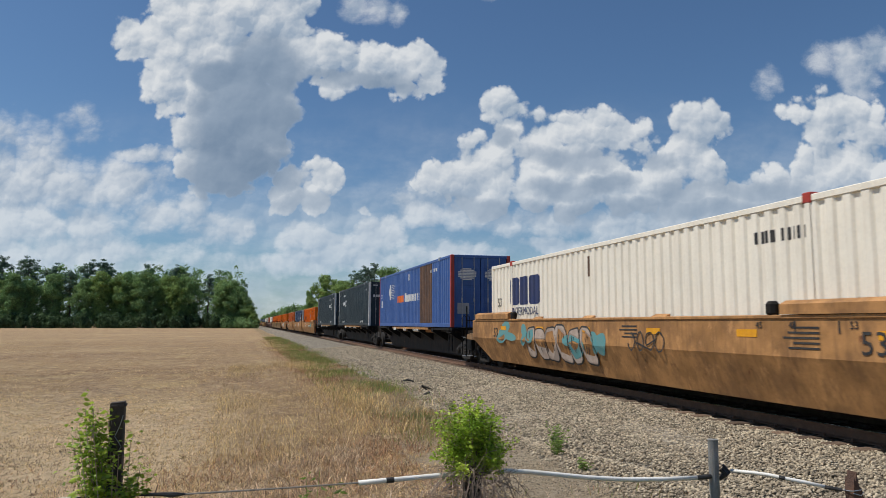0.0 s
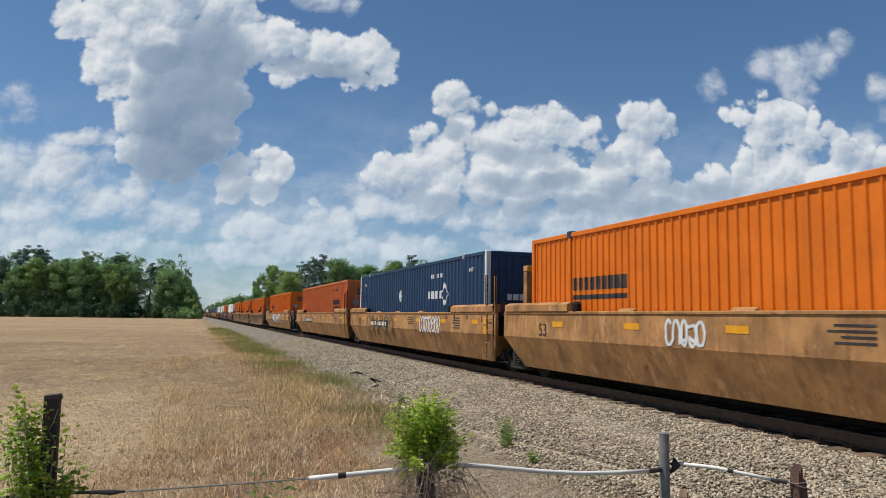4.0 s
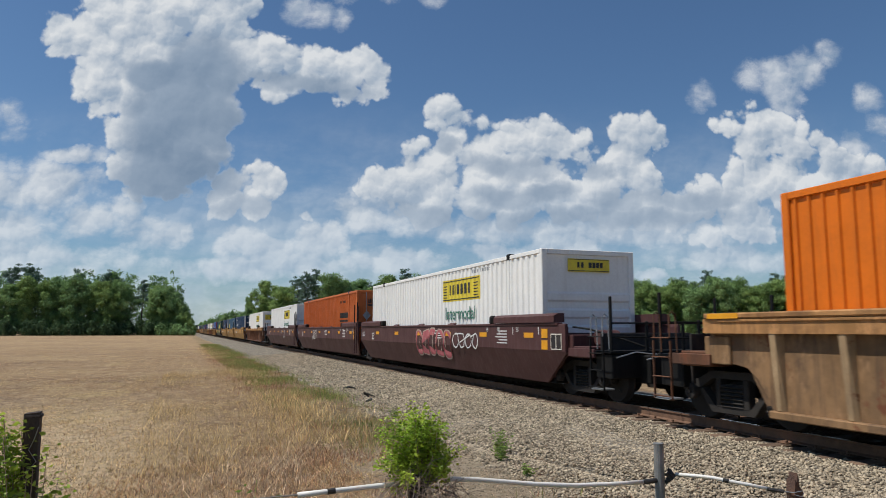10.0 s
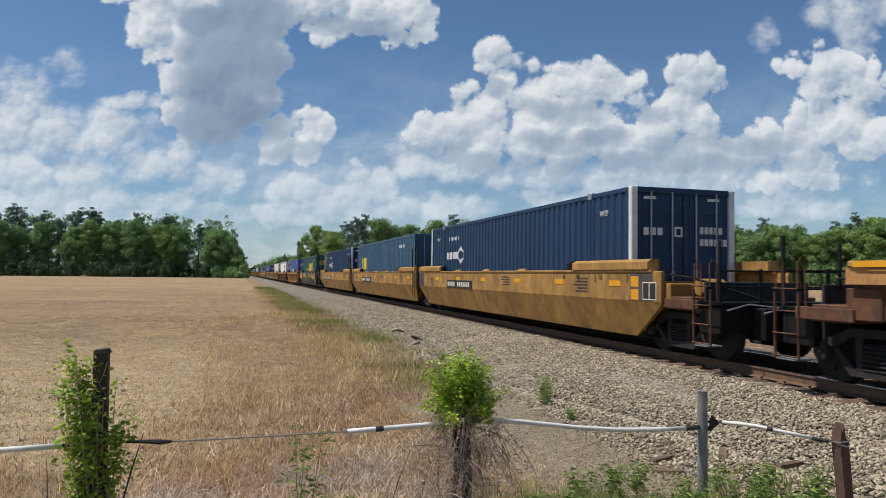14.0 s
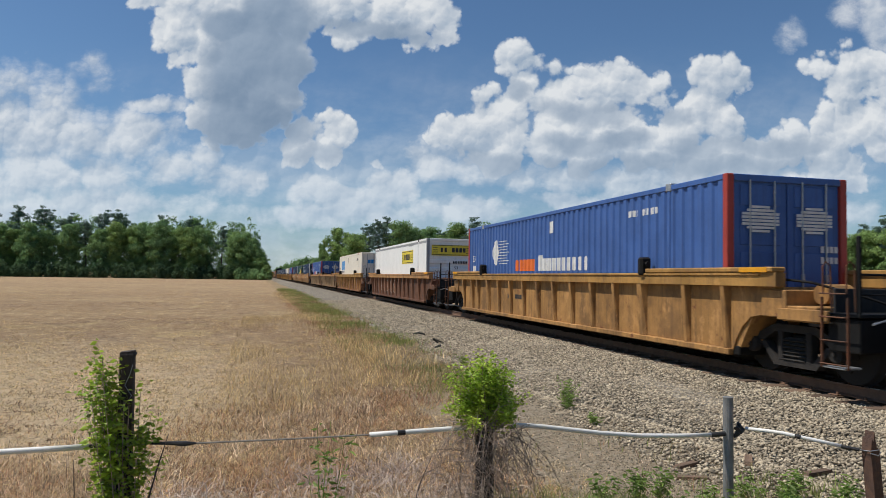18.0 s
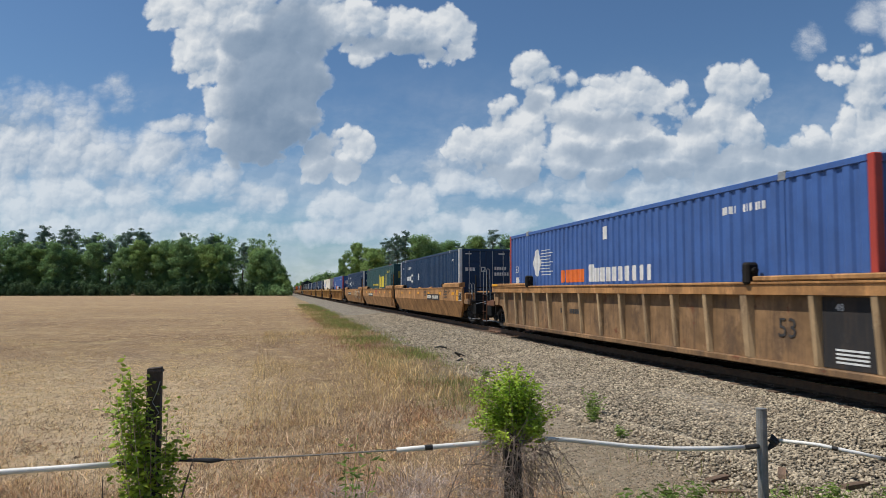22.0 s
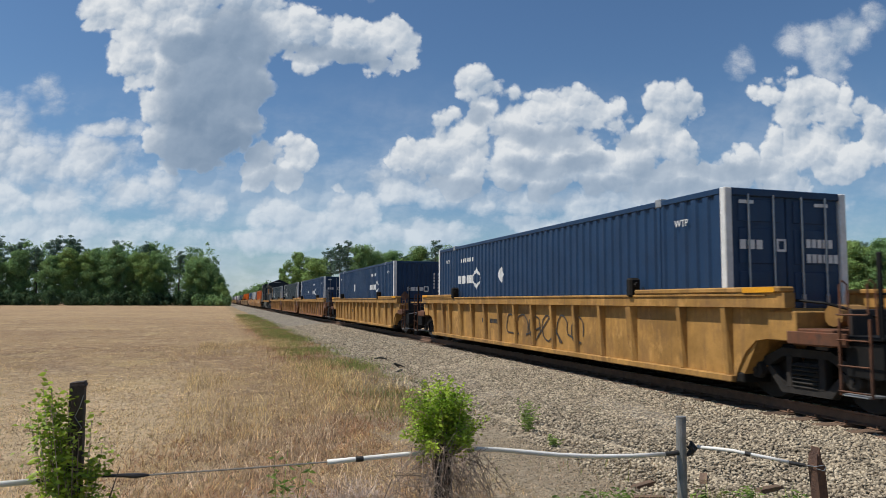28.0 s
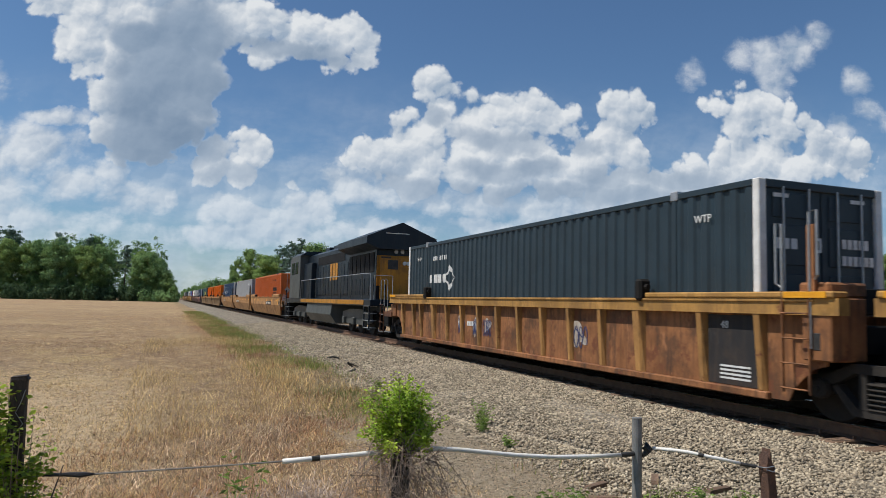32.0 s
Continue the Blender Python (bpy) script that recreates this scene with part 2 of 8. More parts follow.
    sky = n.add("ShaderNodeTexSky")
    sky.sky_type, sky.sun_disc = "NISHITA", False
    sky.sun_elevation, sky.sun_rotation = math.asin(SUN_DIR.z), math.atan2(SUN_DIR.x, SUN_DIR.y)
    sky.altitude, sky.air_density, sky.dust_density, sky.ozone_density = 60.0, 1.0, 0.6, 1.3
    blue = n.add("ShaderNodeVectorMath", (sky.outputs[0], (0.059, 0.077, 0.0925)), operation="MULTIPLY").outputs[0]
    col = n.mix(fac, blue, cloud)
    bg = n.add("ShaderNodeBackground", {"Color": col, "Strength": 1.0})
    n.add("ShaderNodeOutputWorld", {"Surface": bg.outputs[0]})
    w.cycles.sampling_method, w.cycles.sample_map_resolution = "MANUAL", 512


make_world()

# ---------------------------------------------------------------- materials


def material(name, c1, c2, scale=6.0, rough=0.6, metal=0.0, bump=0.0, bump_scale=60.0, streak=None, streak_amt=0.0, rust=None, rust_at=0.62,
             island=0.0, obj_random=0.0, fine=0.0, translucent=0.0, stretch=(1, 1, 1), gloss=0.5):
    """Procedural surface: two colours in a broad pattern, fine grain, vertical streaks, patches of rust or dirt, relief."""
    m = bpy.data.materials.new(name)
    m.use_nodes = True
    n = Nodes(m.node_tree)
    co = n.add("ShaderNodeTexCoord").outputs["Object"]
    info = n.add("ShaderNodeObjectInfo")
    shift = n.math("MULTIPLY", info.outputs["Random"], 37.0)
    co = n.vec("ADD", n.vec("MULTIPLY", co, stretch), n.add("ShaderNodeCombineXYZ", (shift, shift, 0.0)).outputs[0])
    f = n.noise(co, scale, 6.0, 0.6)
    col = n.mix(n.smooth(f, 0.32, 0.68), c1, c2)
    if fine:
        g = n.noise(co, scale * 14, 3.0, 0.6)
        col = n.mix(n.math("MULTIPLY", n.smooth(g, 0.35, 0.75), fine), col, tuple(k * 0.45 for k in c1))
    if streak:
        s = n.noise(n.vec("MULTIPLY", co, (5.0, 5.0, 0.35)), 2.2, 5.0, 0.65)
        col = n.mix(n.math("MULTIPLY", n.smooth(s, 0.46, 0.72), streak_amt), col, streak)
        if streak_amt > 0.35:
            s = n.noise(n.vec("MULTIPLY", co, (1.0, 1.0, 0.7)), 1.5, 7.0, 0.66)
            col = n.mix(n.math("MULTIPLY", n.smooth(s, 0.47, 0.62), streak_amt * 0.95), col, streak)
            s = n.noise(n.vec("MULTIPLY", co, (1.0, 1.0, 0.5)), 2.9, 6.0, 0.7)
            col = n.mix(n.math("MULTIPLY", n.smooth(s, 0.55, 0.66), 0.45), col, tuple(min(1.0, k * 1.35 + 0.02) for k in c1))
    if rust:
        r = n.noise(co, scale * 1.7, 9.0, 0.68)
        col = n.mix(n.smooth(r, rust_at, rust_at + 0.09), col, rust)
    if island or obj_random:
        src = n.add("ShaderNodeNewGeometry").outputs["Random Per Island"] if island else info.outputs["Random"]
        k = n.add("ShaderNodeMapRange", {"Value": src, "To Min": 1.0 - (island or obj_random), "To Max": 1.0 + (island or obj_random)}).outputs[0]
        col = n.add("ShaderNodeVectorMath", (col, n.add("ShaderNodeCombineXYZ", (k, k, k)).outputs[0]), operation="MULTIPLY").outputs[0]
    b = n.add("ShaderNodeBsdfPrincipled", {"Base Color": col, "Metallic": metal, "Specular IOR Level": gloss})
    rr = n.add("ShaderNodeMapRange", {"Value": f, "To Min": max(rough - 0.12, 0.05), "To Max": min(rough + 0.15, 1.0)}).outputs[0]
    n.t.links.new(rr, b.inputs["Roughness"])
    if bump:
        h = n.noise(co, bump_scale, 4.0, 0.6)
        n.t.links.new(n.add("ShaderNodeBump", {"Strength": bump, "Distance": 0.02, "Height": h}).outputs[0], b.inputs["Normal"])
    out = b.outputs[0]
    if translucent:
        tr = n.add("ShaderNodeBsdfTranslucent", {"Color": col})
        out = n.add("ShaderNodeMixShader", (translucent, out, tr.outputs[0])).outputs[0]
    n.add("ShaderNodeOutputMaterial", {"Surface": out})
    return m


RUST, GRIME = (0.16, 0.06, 0.03), (0.05, 0.042, 0.036)
M = {}


def paint(key, c, rust_at=0.70, streak_amt=0.25, rough=0.45, dirt=GRIME, fade=0.84, **kw):
    M[key] = material(key, c, tuple(k * fade for k in c), 1.3, rough, streak=dirt, streak_amt=streak_amt, rust=RUST, rust_at=rust_at, fine=0.12,
                      bump=0.12, bump_scale=30.0, gloss=0.26, **kw)


paint("orange_paint", (0.74, 0.175, 0.011), 0.74, 0.14)
paint("pale_orange_paint", (0.62, 0.165, 0.045), 0.74, 0.14)
paint("navy_paint", (0.016, 0.046, 0.106), 0.78, 0.15)
paint("charcoal_paint", (0.027, 0.045, 0.058), 0.78, 0.15)
paint("blue_paint", (0.060, 0.132, 0.36), 0.74, 0.2)
paint("slate_blue_paint", (0.05, 0.115, 0.19), 0.76, 0.15)
paint("green_paint", (0.038, 0.098, 0.104), 0.75, 0.18)
paint("white_paint", (0.86, 0.855, 0.82), 0.80, 0.12, dirt=(0.36, 0.30, 0.23), fade=0.93)
paint("cream_paint", (0.86, 0.80, 0.68), 0.76, 0.16, dirt=(0.42, 0.30, 0.19), fade=0.93)
paint("grey_paint", (0.36, 0.37, 0.38), 0.74, 0.2)
paint("red_paint", (0.42, 0.06, 0.045), 0.72, 0.2)
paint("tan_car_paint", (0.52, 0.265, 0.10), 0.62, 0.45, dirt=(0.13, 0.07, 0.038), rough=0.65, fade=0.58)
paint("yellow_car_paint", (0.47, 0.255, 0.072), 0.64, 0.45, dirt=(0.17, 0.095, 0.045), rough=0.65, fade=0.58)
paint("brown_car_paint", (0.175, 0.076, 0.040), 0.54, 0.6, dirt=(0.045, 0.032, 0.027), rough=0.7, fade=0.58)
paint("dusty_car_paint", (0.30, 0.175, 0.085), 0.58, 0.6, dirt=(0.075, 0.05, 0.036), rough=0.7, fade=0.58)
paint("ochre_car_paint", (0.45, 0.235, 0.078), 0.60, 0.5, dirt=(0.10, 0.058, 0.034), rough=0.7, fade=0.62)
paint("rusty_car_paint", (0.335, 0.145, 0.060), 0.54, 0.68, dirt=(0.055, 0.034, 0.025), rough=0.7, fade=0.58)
paint("pale_dusty", (0.44, 0.30, 0.165), 0.62, 0.4, dirt=(0.14, 0.09, 0.06), rough=0.7, fade=0.7)
paint("pale_brown", (0.24, 0.105, 0.055), 0.60, 0.4, dirt=(0.07, 0.045, 0.035), rough=0.7, fade=0.7)
paint("maroon_car_paint", (0.090, 0.038, 0.036), 0.74, 0.22, dirt=(0.16, 0.13, 0.12), rough=0.55)
paint("slate_car_paint", (0.105, 0.088, 0.076), 0.66, 0.3, rough=0.65, fade=0.58)
paint("black_steel", (0.007, 0.0068, 0.0066), 0.78, 0.25, dirt=(0.022, 0.018, 0.015), rough=0.7)
paint("underframe_steel", (0.010, 0.009, 0.008), 0.68, 0.35, dirt=(0.03, 0.023, 0.018), rough=0.8)
paint("spine_paint", (0.020, 0.016, 0.013), 0.62, 0.5, dirt=(0.055, 0.034, 0.024), rough=0.7)
paint("dark_panel_paint", (0.030, 0.029, 0.030), 0.70, 0.4, dirt=(0.08, 0.055, 0.04), rough=0.7)
paint("loco_blue", (0.010, 0.018, 0.028), 0.82, 0.2, rough=0.35)
paint("loco_grey", (0.085, 0.092, 0.09), 0.80, 0.3, rough=0.4)
paint("loco_yellow", (0.50, 0.22, 0.025), 0.72, 0.4)
M["galvanised"] = material("galvanised", (0.30, 0.31, 0.32), (0.42, 0.43, 0.44), 9, 0.45, 0.6, bump=0.1)
M["white_mark"] = material("white_mark", (0.74, 0.74, 0.72), (0.60, 0.60, 0.58), 5, 0.6, fine=0.25)
M["yellow_mark"] = material("yellow_mark", (0.80, 0.64, 0.05), (0.70, 0.54, 0.05), 5, 0.55, fine=0.2)
M["amber_mark"] = material("amber_mark", (0.80, 0.36, 0.01), (0.70, 0.30, 0.01), 5, 0.5, fine=0.2)
M["black_mark"] = material("black_mark", (0.02, 0.02, 0.022), (0.05, 0.045, 0.04), 5, 0.6)
M["green_mark"] = material("green_mark", (0.02, 0.17, 0.11), (0.03, 0.14, 0.09), 5, 0.6)
M["blue_mark"] = material("blue_mark", (0.03, 0.30, 0.66), (0.04, 0.24, 0.55), 5, 0.6)
M["navy_mark"] = material("navy_mark", (0.02, 0.035, 0.12), (0.03, 0.04, 0.10), 5, 0.6)
M["teal_mark"] = material("teal_mark", (0.09, 0.30, 0.32), (0.14, 0.28, 0.27), 5, 0.6)
M["pink_mark"] = material("pink_mark", (0.52, 0.14, 0.15), (0.36, 0.09, 0.10), 3, 0.7, fine=0.3)
M["faded_pink"] = material("faded_pink", (0.50, 0.40, 0.33), (0.40, 0.30, 0.24), 4, 0.7, fine=0.3)
M["faded_white"] = material("faded_white", (0.52, 0.48, 0.43), (0.30, 0.22, 0.16), 4, 0.7, fine=0.4)
M["orange_mark"] = material("orange_mark", (0.75, 0.16, 0.02), (0.65, 0.13, 0.02), 5, 0.6)
M["lime_mark"] = material("lime_mark", (0.36, 0.32, 0.05), (0.26, 0.26, 0.05), 5, 0.6)
M["brown_patch"] = material("brown_patch", (0.10, 0.055, 0.038), (0.16, 0.085, 0.05), 3, 0.75, streak=(0.05, 0.03, 0.025), streak_amt=0.6, fine=0.3)
# bogie castings darker than their steel, for the shade under the car side
M["shaded_truck_steel"] = material("shaded_truck_steel", (0.016, 0.0135, 0.0115), (0.034, 0.028, 0.023), 5, 0.9, fine=0.4, bump=0.3)
M["wheel_steel"] = material("wheel_steel", (0.012, 0.0105, 0.0095), (0.024, 0.020, 0.017), 8, 0.85, fine=0.3)
M["rail_side"] = material("rail_side", (0.14, 0.075, 0.045), (0.20, 0.11, 0.065), 7, 0.85, fine=0.3, bump=0.2)
M["rail_head"] = material("rail_head", (0.34, 0.34, 0.35), (0.50, 0.50, 0.50), 3, 0.25, 0.9)
M["tie_wood"] = material("tie_wood", (0.115, 0.075, 0.050), (0.20, 0.125, 0.08), 5, 0.9, fine=0.5, bump=0.6, bump_scale=24, stretch=(0.4, 3, 3), obj_random=0.35)
M["stone"] = material("stone", (0.28, 0.225, 0.155), (0.395, 0.328, 0.232), 3.0, 0.9, island=0.6, bump=0.3, bump_scale=60)
M["post_wood"] = material("post_wood", (0.055, 0.042, 0.034), (0.11, 0.085, 0.068), 7, 0.9, fine=0.5, bump=0.7, bump_scale=30, stretch=(4, 4, 0.5))
M["grey_post"] = material("grey_post", (0.20, 0.205, 0.20), (0.31, 0.31, 0.30), 9, 0.6, 0.3, fine=0.3, streak=(0.12, 0.09, 0.07), streak_amt=0.4)
M["rust_post"] = material("rust_post", (0.10, 0.055, 0.04), (0.17, 0.09, 0.055), 12, 0.85, fine=0.5, bump=0.5)
M["pipe_white"] = material("pipe_white", (0.84, 0.82, 0.77), (0.74, 0.71, 0.64), 9, 0.5, fine=0.2)
M["tape_black"] = material("tape_black", (0.02, 0.02, 0.02), (0.04, 0.038, 0.036), 20, 0.55, bump=0.3)
M["wire_grey"] = material("wire_grey", (0.24, 0.22, 0.19), (0.36, 0.33, 0.28), 30, 0.6, 0.2)
M["vine_leaf"] = material("vine_leaf", (0.42, 0.52, 0.068), (0.24, 0.36, 0.042), 3, 0.45, island=0.5, translucent=0.5)
M["bush_leaf"] = material("bush_leaf", (0.50, 0.61, 0.075), (0.27, 0.41, 0.045), 3, 0.45, island=0.5, translucent=0.5)
M["dry_stem"] = material("dry_stem", (0.42, 0.33, 0.26), (0.25, 0.18, 0.135), 9, 0.9, island=0.5)
M["straw"] = material("straw", (0.68, 0.485, 0.235), (0.36, 0.215, 0.11), 1.6, 0.9, island=0.75, translucent=0.2)
M["gold_straw"] = material("gold_straw", (0.78, 0.59, 0.29), (0.50, 0.345, 0.16), 1.4, 0.9, island=0.6, translucent=0.2)
M["grey_straw"] = material("grey_straw", (0.78, 0.61, 0.42), (0.40, 0.27, 0.165), 1.8, 0.9, island=0.8, translucent=0.2)
M["rust_straw"] = material("rust_straw", (0.52, 0.29, 0.15), (0.32, 0.17, 0.10), 1.5, 0.9, island=0.6, translucent=0.2)
M["silver_straw"] = material("silver_straw", (0.56, 0.47, 0.40), (0.36, 0.28, 0.235), 0.6, 0.9, island=0.5, translucent=0.15)
M["olive_grass"] = material("olive_grass", (0.21, 0.25, 0.07), (0.32, 0.30, 0.11), 1.2, 0.75, island=0.5, translucent=0.3)
# dark brown for low blades that stand in for shade under the straw
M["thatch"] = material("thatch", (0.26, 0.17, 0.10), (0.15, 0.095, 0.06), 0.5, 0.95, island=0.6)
M["green_grass"] = material("green_grass", (0.21, 0.275, 0.062), (0.30, 0.315, 0.095), 0.9, 0.7, island=0.5, translucent=0.35)
M["weed_leaf"] = material("weed_leaf", (0.26, 0.36, 0.080), (0.17, 0.27, 0.055), 3, 0.6, island=0.5, translucent=0.5)
M["bark"] = material("bark", (0.085, 0.068, 0.055), (0.14, 0.115, 0.095), 2, 0.95, bump=0.6, bump_scale=12)
M["pale_bark"] = material("pale_bark", (0.24, 0.21, 0.185), (0.15, 0.125, 0.105), 2, 0.95, bump=0.6, bump_scale=12)
# far leaves: distance haze is mixed into the greens, lighter and bluer
M["hazy_oak_leaf"] = material("hazy_oak_leaf", (0.250, 0.375, 0.150), (0.159, 0.275, 0.114), 0.12, 0.8, island=0.45, translucent=0.28, gloss=0.12)
M["hazy_light_leaf"] = material("hazy_light_leaf", (0.27, 0.38, 0.125), (0.18, 0.285, 0.10), 0.12, 0.8, island=0.45, translucent=0.28, gloss=0.12)
M["hazy_pine_leaf"] = material("hazy_pine_leaf", (0.167, 0.241, 0.177), (0.117, 0.184, 0.142), 0.2, 0.85, island=0.45, translucent=0.25, gloss=0.12)
# undergrowth leaves darkened: shade at the wood's foot put into the colour
M["shaded_leaf"] = material("shaded_leaf", (0.104, 0.164, 0.078), (0.065, 0.114, 0.059), 0.15, 0.85, island=0.45, translucent=0.30, gloss=0.1)
M["glass"] = material("glass", (0.012, 0.014, 0.016), (0.02, 0.022, 0.025), 2, 0.12)


def ground_material():
    """Dry cut field: tan stubble with darker soil rows, brown and straw patches, a greener strip along the ballast."""
    m = bpy.data.materials.new("dry_field")
    m.use_nodes = True
    n = Nodes(m.node_tree)
    co = n.add("ShaderNodeTexCoord").outputs["Object"]
    xyz = n.add("ShaderNodeSeparateXYZ", (co,))
    x, y = xyz.outputs[0], xyz.outputs[1]
    broad = n.noise(co, 0.055, 6.0, 0.62)
    mid = n.noise(co, 0.55, 6.0, 0.65)
    fine = n.noise(co, 9.0, 6.0, 0.7)
    col = n.mix(n.smooth(broad, 0.40, 0.60), (0.39, 0.25, 0.115), (0.285, 0.160, 0.073))
    blotch = n.noise(n.vec("MULTIPLY", co, (0.5, 0.22, 1.0)), 0.6, 7.0, 0.68)
    col = n.mix(n.math("MULTIPLY", n.smooth(blotch, 0.50, 0.62), 0.8), col, (0.224, 0.128, 0.063))
    col = n.mix(n.math("MULTIPLY", n.smooth(mid, 0.46, 0.70), 0.8), col, (0.52, 0.37, 0.19))
    band = n.noise(n.vec("MULTIPLY", co, (0.030, 0.16, 1.0)), 1.0, 5.0, 0.6)
    col = n.mix(n.math("MULTIPLY", n.smooth(band, 0.50, 0.66), 0.65), col, (0.206, 0.124, 0.067))
    col = n.mix(n.math("MULTIPLY", n.smooth(band, 0.46, 0.32), 0.40), col, (0.56, 0.405, 0.205))
    across = n.vec("DOT_PRODUCT", co, (0.92, -0.38, 0.0))
    tuft = n.noise(n.vec("MULTIPLY", co, (0.5, 0.30, 1.0)), 0.75, 6.0, 0.68, 0.6)
    col = n.mix(n.math("MULTIPLY", n.smooth(tuft, 0.54, 0.64), 0.7), col, (0.52, 0.385, 0.165))
    col = n.mix(n.math("MULTIPLY", n.smooth(tuft, 0.45, 0.36), 0.65), col, (0.235, 0.130, 0.068))
    furrow = n.noise(n.add("ShaderNodeCombineXYZ", (across, n.math("MULTIPLY", y, 0.03), 0.0)).outputs[0], 0.9, 5.0, 0.62)
    col = n.mix(n.math("MULTIPLY", n.smooth(furrow, 0.53, 0.66), 0.6), col, (0.190, 0.113, 0.063))
    col = n.mix(n.math("MULTIPLY", n.smooth(fine, 0.46, 0.66), 0.62), col, (0.165, 0.095, 0.052))
    litter = n.noise(n.vec("MULTIPLY", co, (1.0, 0.55, 1.0)), 46.0, 5.0, 0.75)
    col = n.mix(n.math("MULTIPLY", n.smooth(litter, 0.52, 0.64), 0.75), col, (0.60, 0.445, 0.26))
    col = n.mix(n.math("MULTIPLY", n.smooth(litter, 0.48, 0.36), 0.7), col, (0.123, 0.076, 0.048))
    rut = n.noise(n.add("ShaderNodeCombineXYZ", (n.vec("DOT_PRODUCT", co, (0.80, 0.60, 0.0)), n.math("MULTIPLY", n.vec("DOT_PRODUCT", co, (-0.60, 0.80, 0.0)), 0.06), 0.0)).outputs[0], 1.3, 4.0, 0.6)
    col = n.mix(n.math("MULTIPLY", n.smooth(rut, 0.55, 0.66), 0.5), col, (0.20, 0.128, 0.072))
    clod = n.noise(n.vec("MULTIPLY", co, (0.8, 0.5, 1.0)), 2.6, 6.0, 0.72)
    col = n.mix(n.math("MULTIPLY", n.smooth(clod, 0.56, 0.66), 0.7), col, (0.115, 0.072, 0.042))
    col = n.mix(n.math("MULTIPLY", n.smooth(clod, 0.47, 0.35), 0.7), col, (0.62, 0.47, 0.28))
    # straw mats: pale tops, with crevice shade painted dark in the hollows
    mats = n.noise(n.vec("MULTIPLY", co, (1.0, 0.6, 1.0)), 9.0, 9.0, 0.74, 0.5)
    col = n.mix(n.math("MULTIPLY", n.smooth(mats, 0.51, 0.60), 0.8), col, (0.55, 0.39, 0.205))
    col = n.mix(n.math("MULTIPLY", n.smooth(mats, 0.45, 0.36), 0.8), col, (0.20, 0.125, 0.070))
    pale = n.math("MULTIPLY", n.math("MULTIPLY", n.smooth(y, 26.0, 9.0), n.smooth(x, 1.2, -1.6)), n.smooth(mats, 0.34, 0.52))
    col = n.mix(n.math("MULTIPLY", pale, 0.9), col, (0.80, 0.61, 0.375))
    wob = n.math("ADD", x, n.math("MULTIPLY", n.math("SUBTRACT", mid, 0.5), 2.4))
    strip = n.math("MULTIPLY", n.smooth(wob, 2.2, 3.0), n.smooth(wob, 4.8, 4.0))
    green = n.math("MULTIPLY", strip, n.smooth(mid, 0.34, 0.58))
    col = n.mix(n.math("MULTIPLY", green, 0.55), col, (0.150, 0.132, 0.060))
    grit = n.math("MULTIPLY", n.smooth(wob, 1.9, 2.7), n.smooth(y, 13.0, 9.0))
    col = n.mix(n.math("MULTIPLY", grit, 0.75), col, n.mix(n.smooth(fine, 0.4, 0.6), (0.42, 0.33, 0.22), (0.62, 0.51, 0.37)))
    h = n.math("ADD", n.math("ADD", n.math("MULTIPLY", fine, 0.6), mid), n.math("ADD", n.math("MULTIPLY", litter, 0.35), n.math("MULTIPLY", mats, 0.8)))
    bump = n.add("ShaderNodeBump", {"Strength": 1.0, "Distance": 0.12, "Height": h})
    b = n.add("ShaderNodeBsdfPrincipled", {"Base Color": col, "Roughness": 0.95, "Normal": bump.outputs[0]})
    n.add("ShaderNodeOutputMaterial", {"Surface": b.outputs[0]})
    return m


def ballast_material():
    """Crushed stone seen from afar: cells of grey and tan with dark gaps, brown dust near the rails."""
    m = bpy.data.materials.new("ballast_bed")
    m.use_nodes = True
    n = Nodes(m.node_tree)
    co = n.add("ShaderNodeTexCoord").outputs["Object"]
    v = n.add("ShaderNodeTexVoronoi", {"Vector": co, "Scale": 17.0})
    shade = n.add("ShaderNodeSeparateXYZ", (v.outputs["Color"],)).outputs[0]
    col = n.mix(shade, (0.09, 0.077, 0.058), (0.36, 0.31, 0.235))
    big = n.noise(co, 0.7, 5.0, 0.6)
    col = n.mix(n.math("MULTIPLY", n.smooth(big, 0.45, 0.7), 0.35), col, (0.20, 0.155, 0.115))
    lumps = n.noise(co, 5.5, 5.0, 0.75)
    col = n.mix(n.math("MULTIPLY", n.smooth(lumps, 0.50, 0.60), 0.7), col, (0.46, 0.40, 0.30))
    col = n.mix(n.math("MULTIPLY", n.smooth(lumps, 0.48, 0.38), 0.7), col, (0.085, 0.070, 0.052))
    gap = n.smooth(v.outputs["Distance"], 0.5, 0.85)
    col = n.mix(n.math("MULTIPLY", gap, 0.7), col, (0.06, 0.052, 0.045))
    x = n.add("ShaderNodeSeparateXYZ", (co,)).outputs[0]
    col = n.mix(n.math("MULTIPLY", n.smooth(x, 7.6, 8.6), 0.6), col, (0.13, 0.085, 0.055))
    h = n.math("SUBTRACT", 1.0, v.outputs["Distance"])
    bump = n.add("ShaderNodeBump", {"Strength": 1.0, "Distance": 0.05, "Height": h})
    b = n.add("ShaderNodeBsdfPrincipled", {"Base Color": col, "Roughness": 0.95, "Normal": bump.outputs[0]})
    n.add("ShaderNodeOutputMaterial", {"Surface": b.outputs[0]})
    return m


M["field"], M["ballast"] = ground_material(), ballast_material()

# ---------------------------------------------------------------- mesh tools


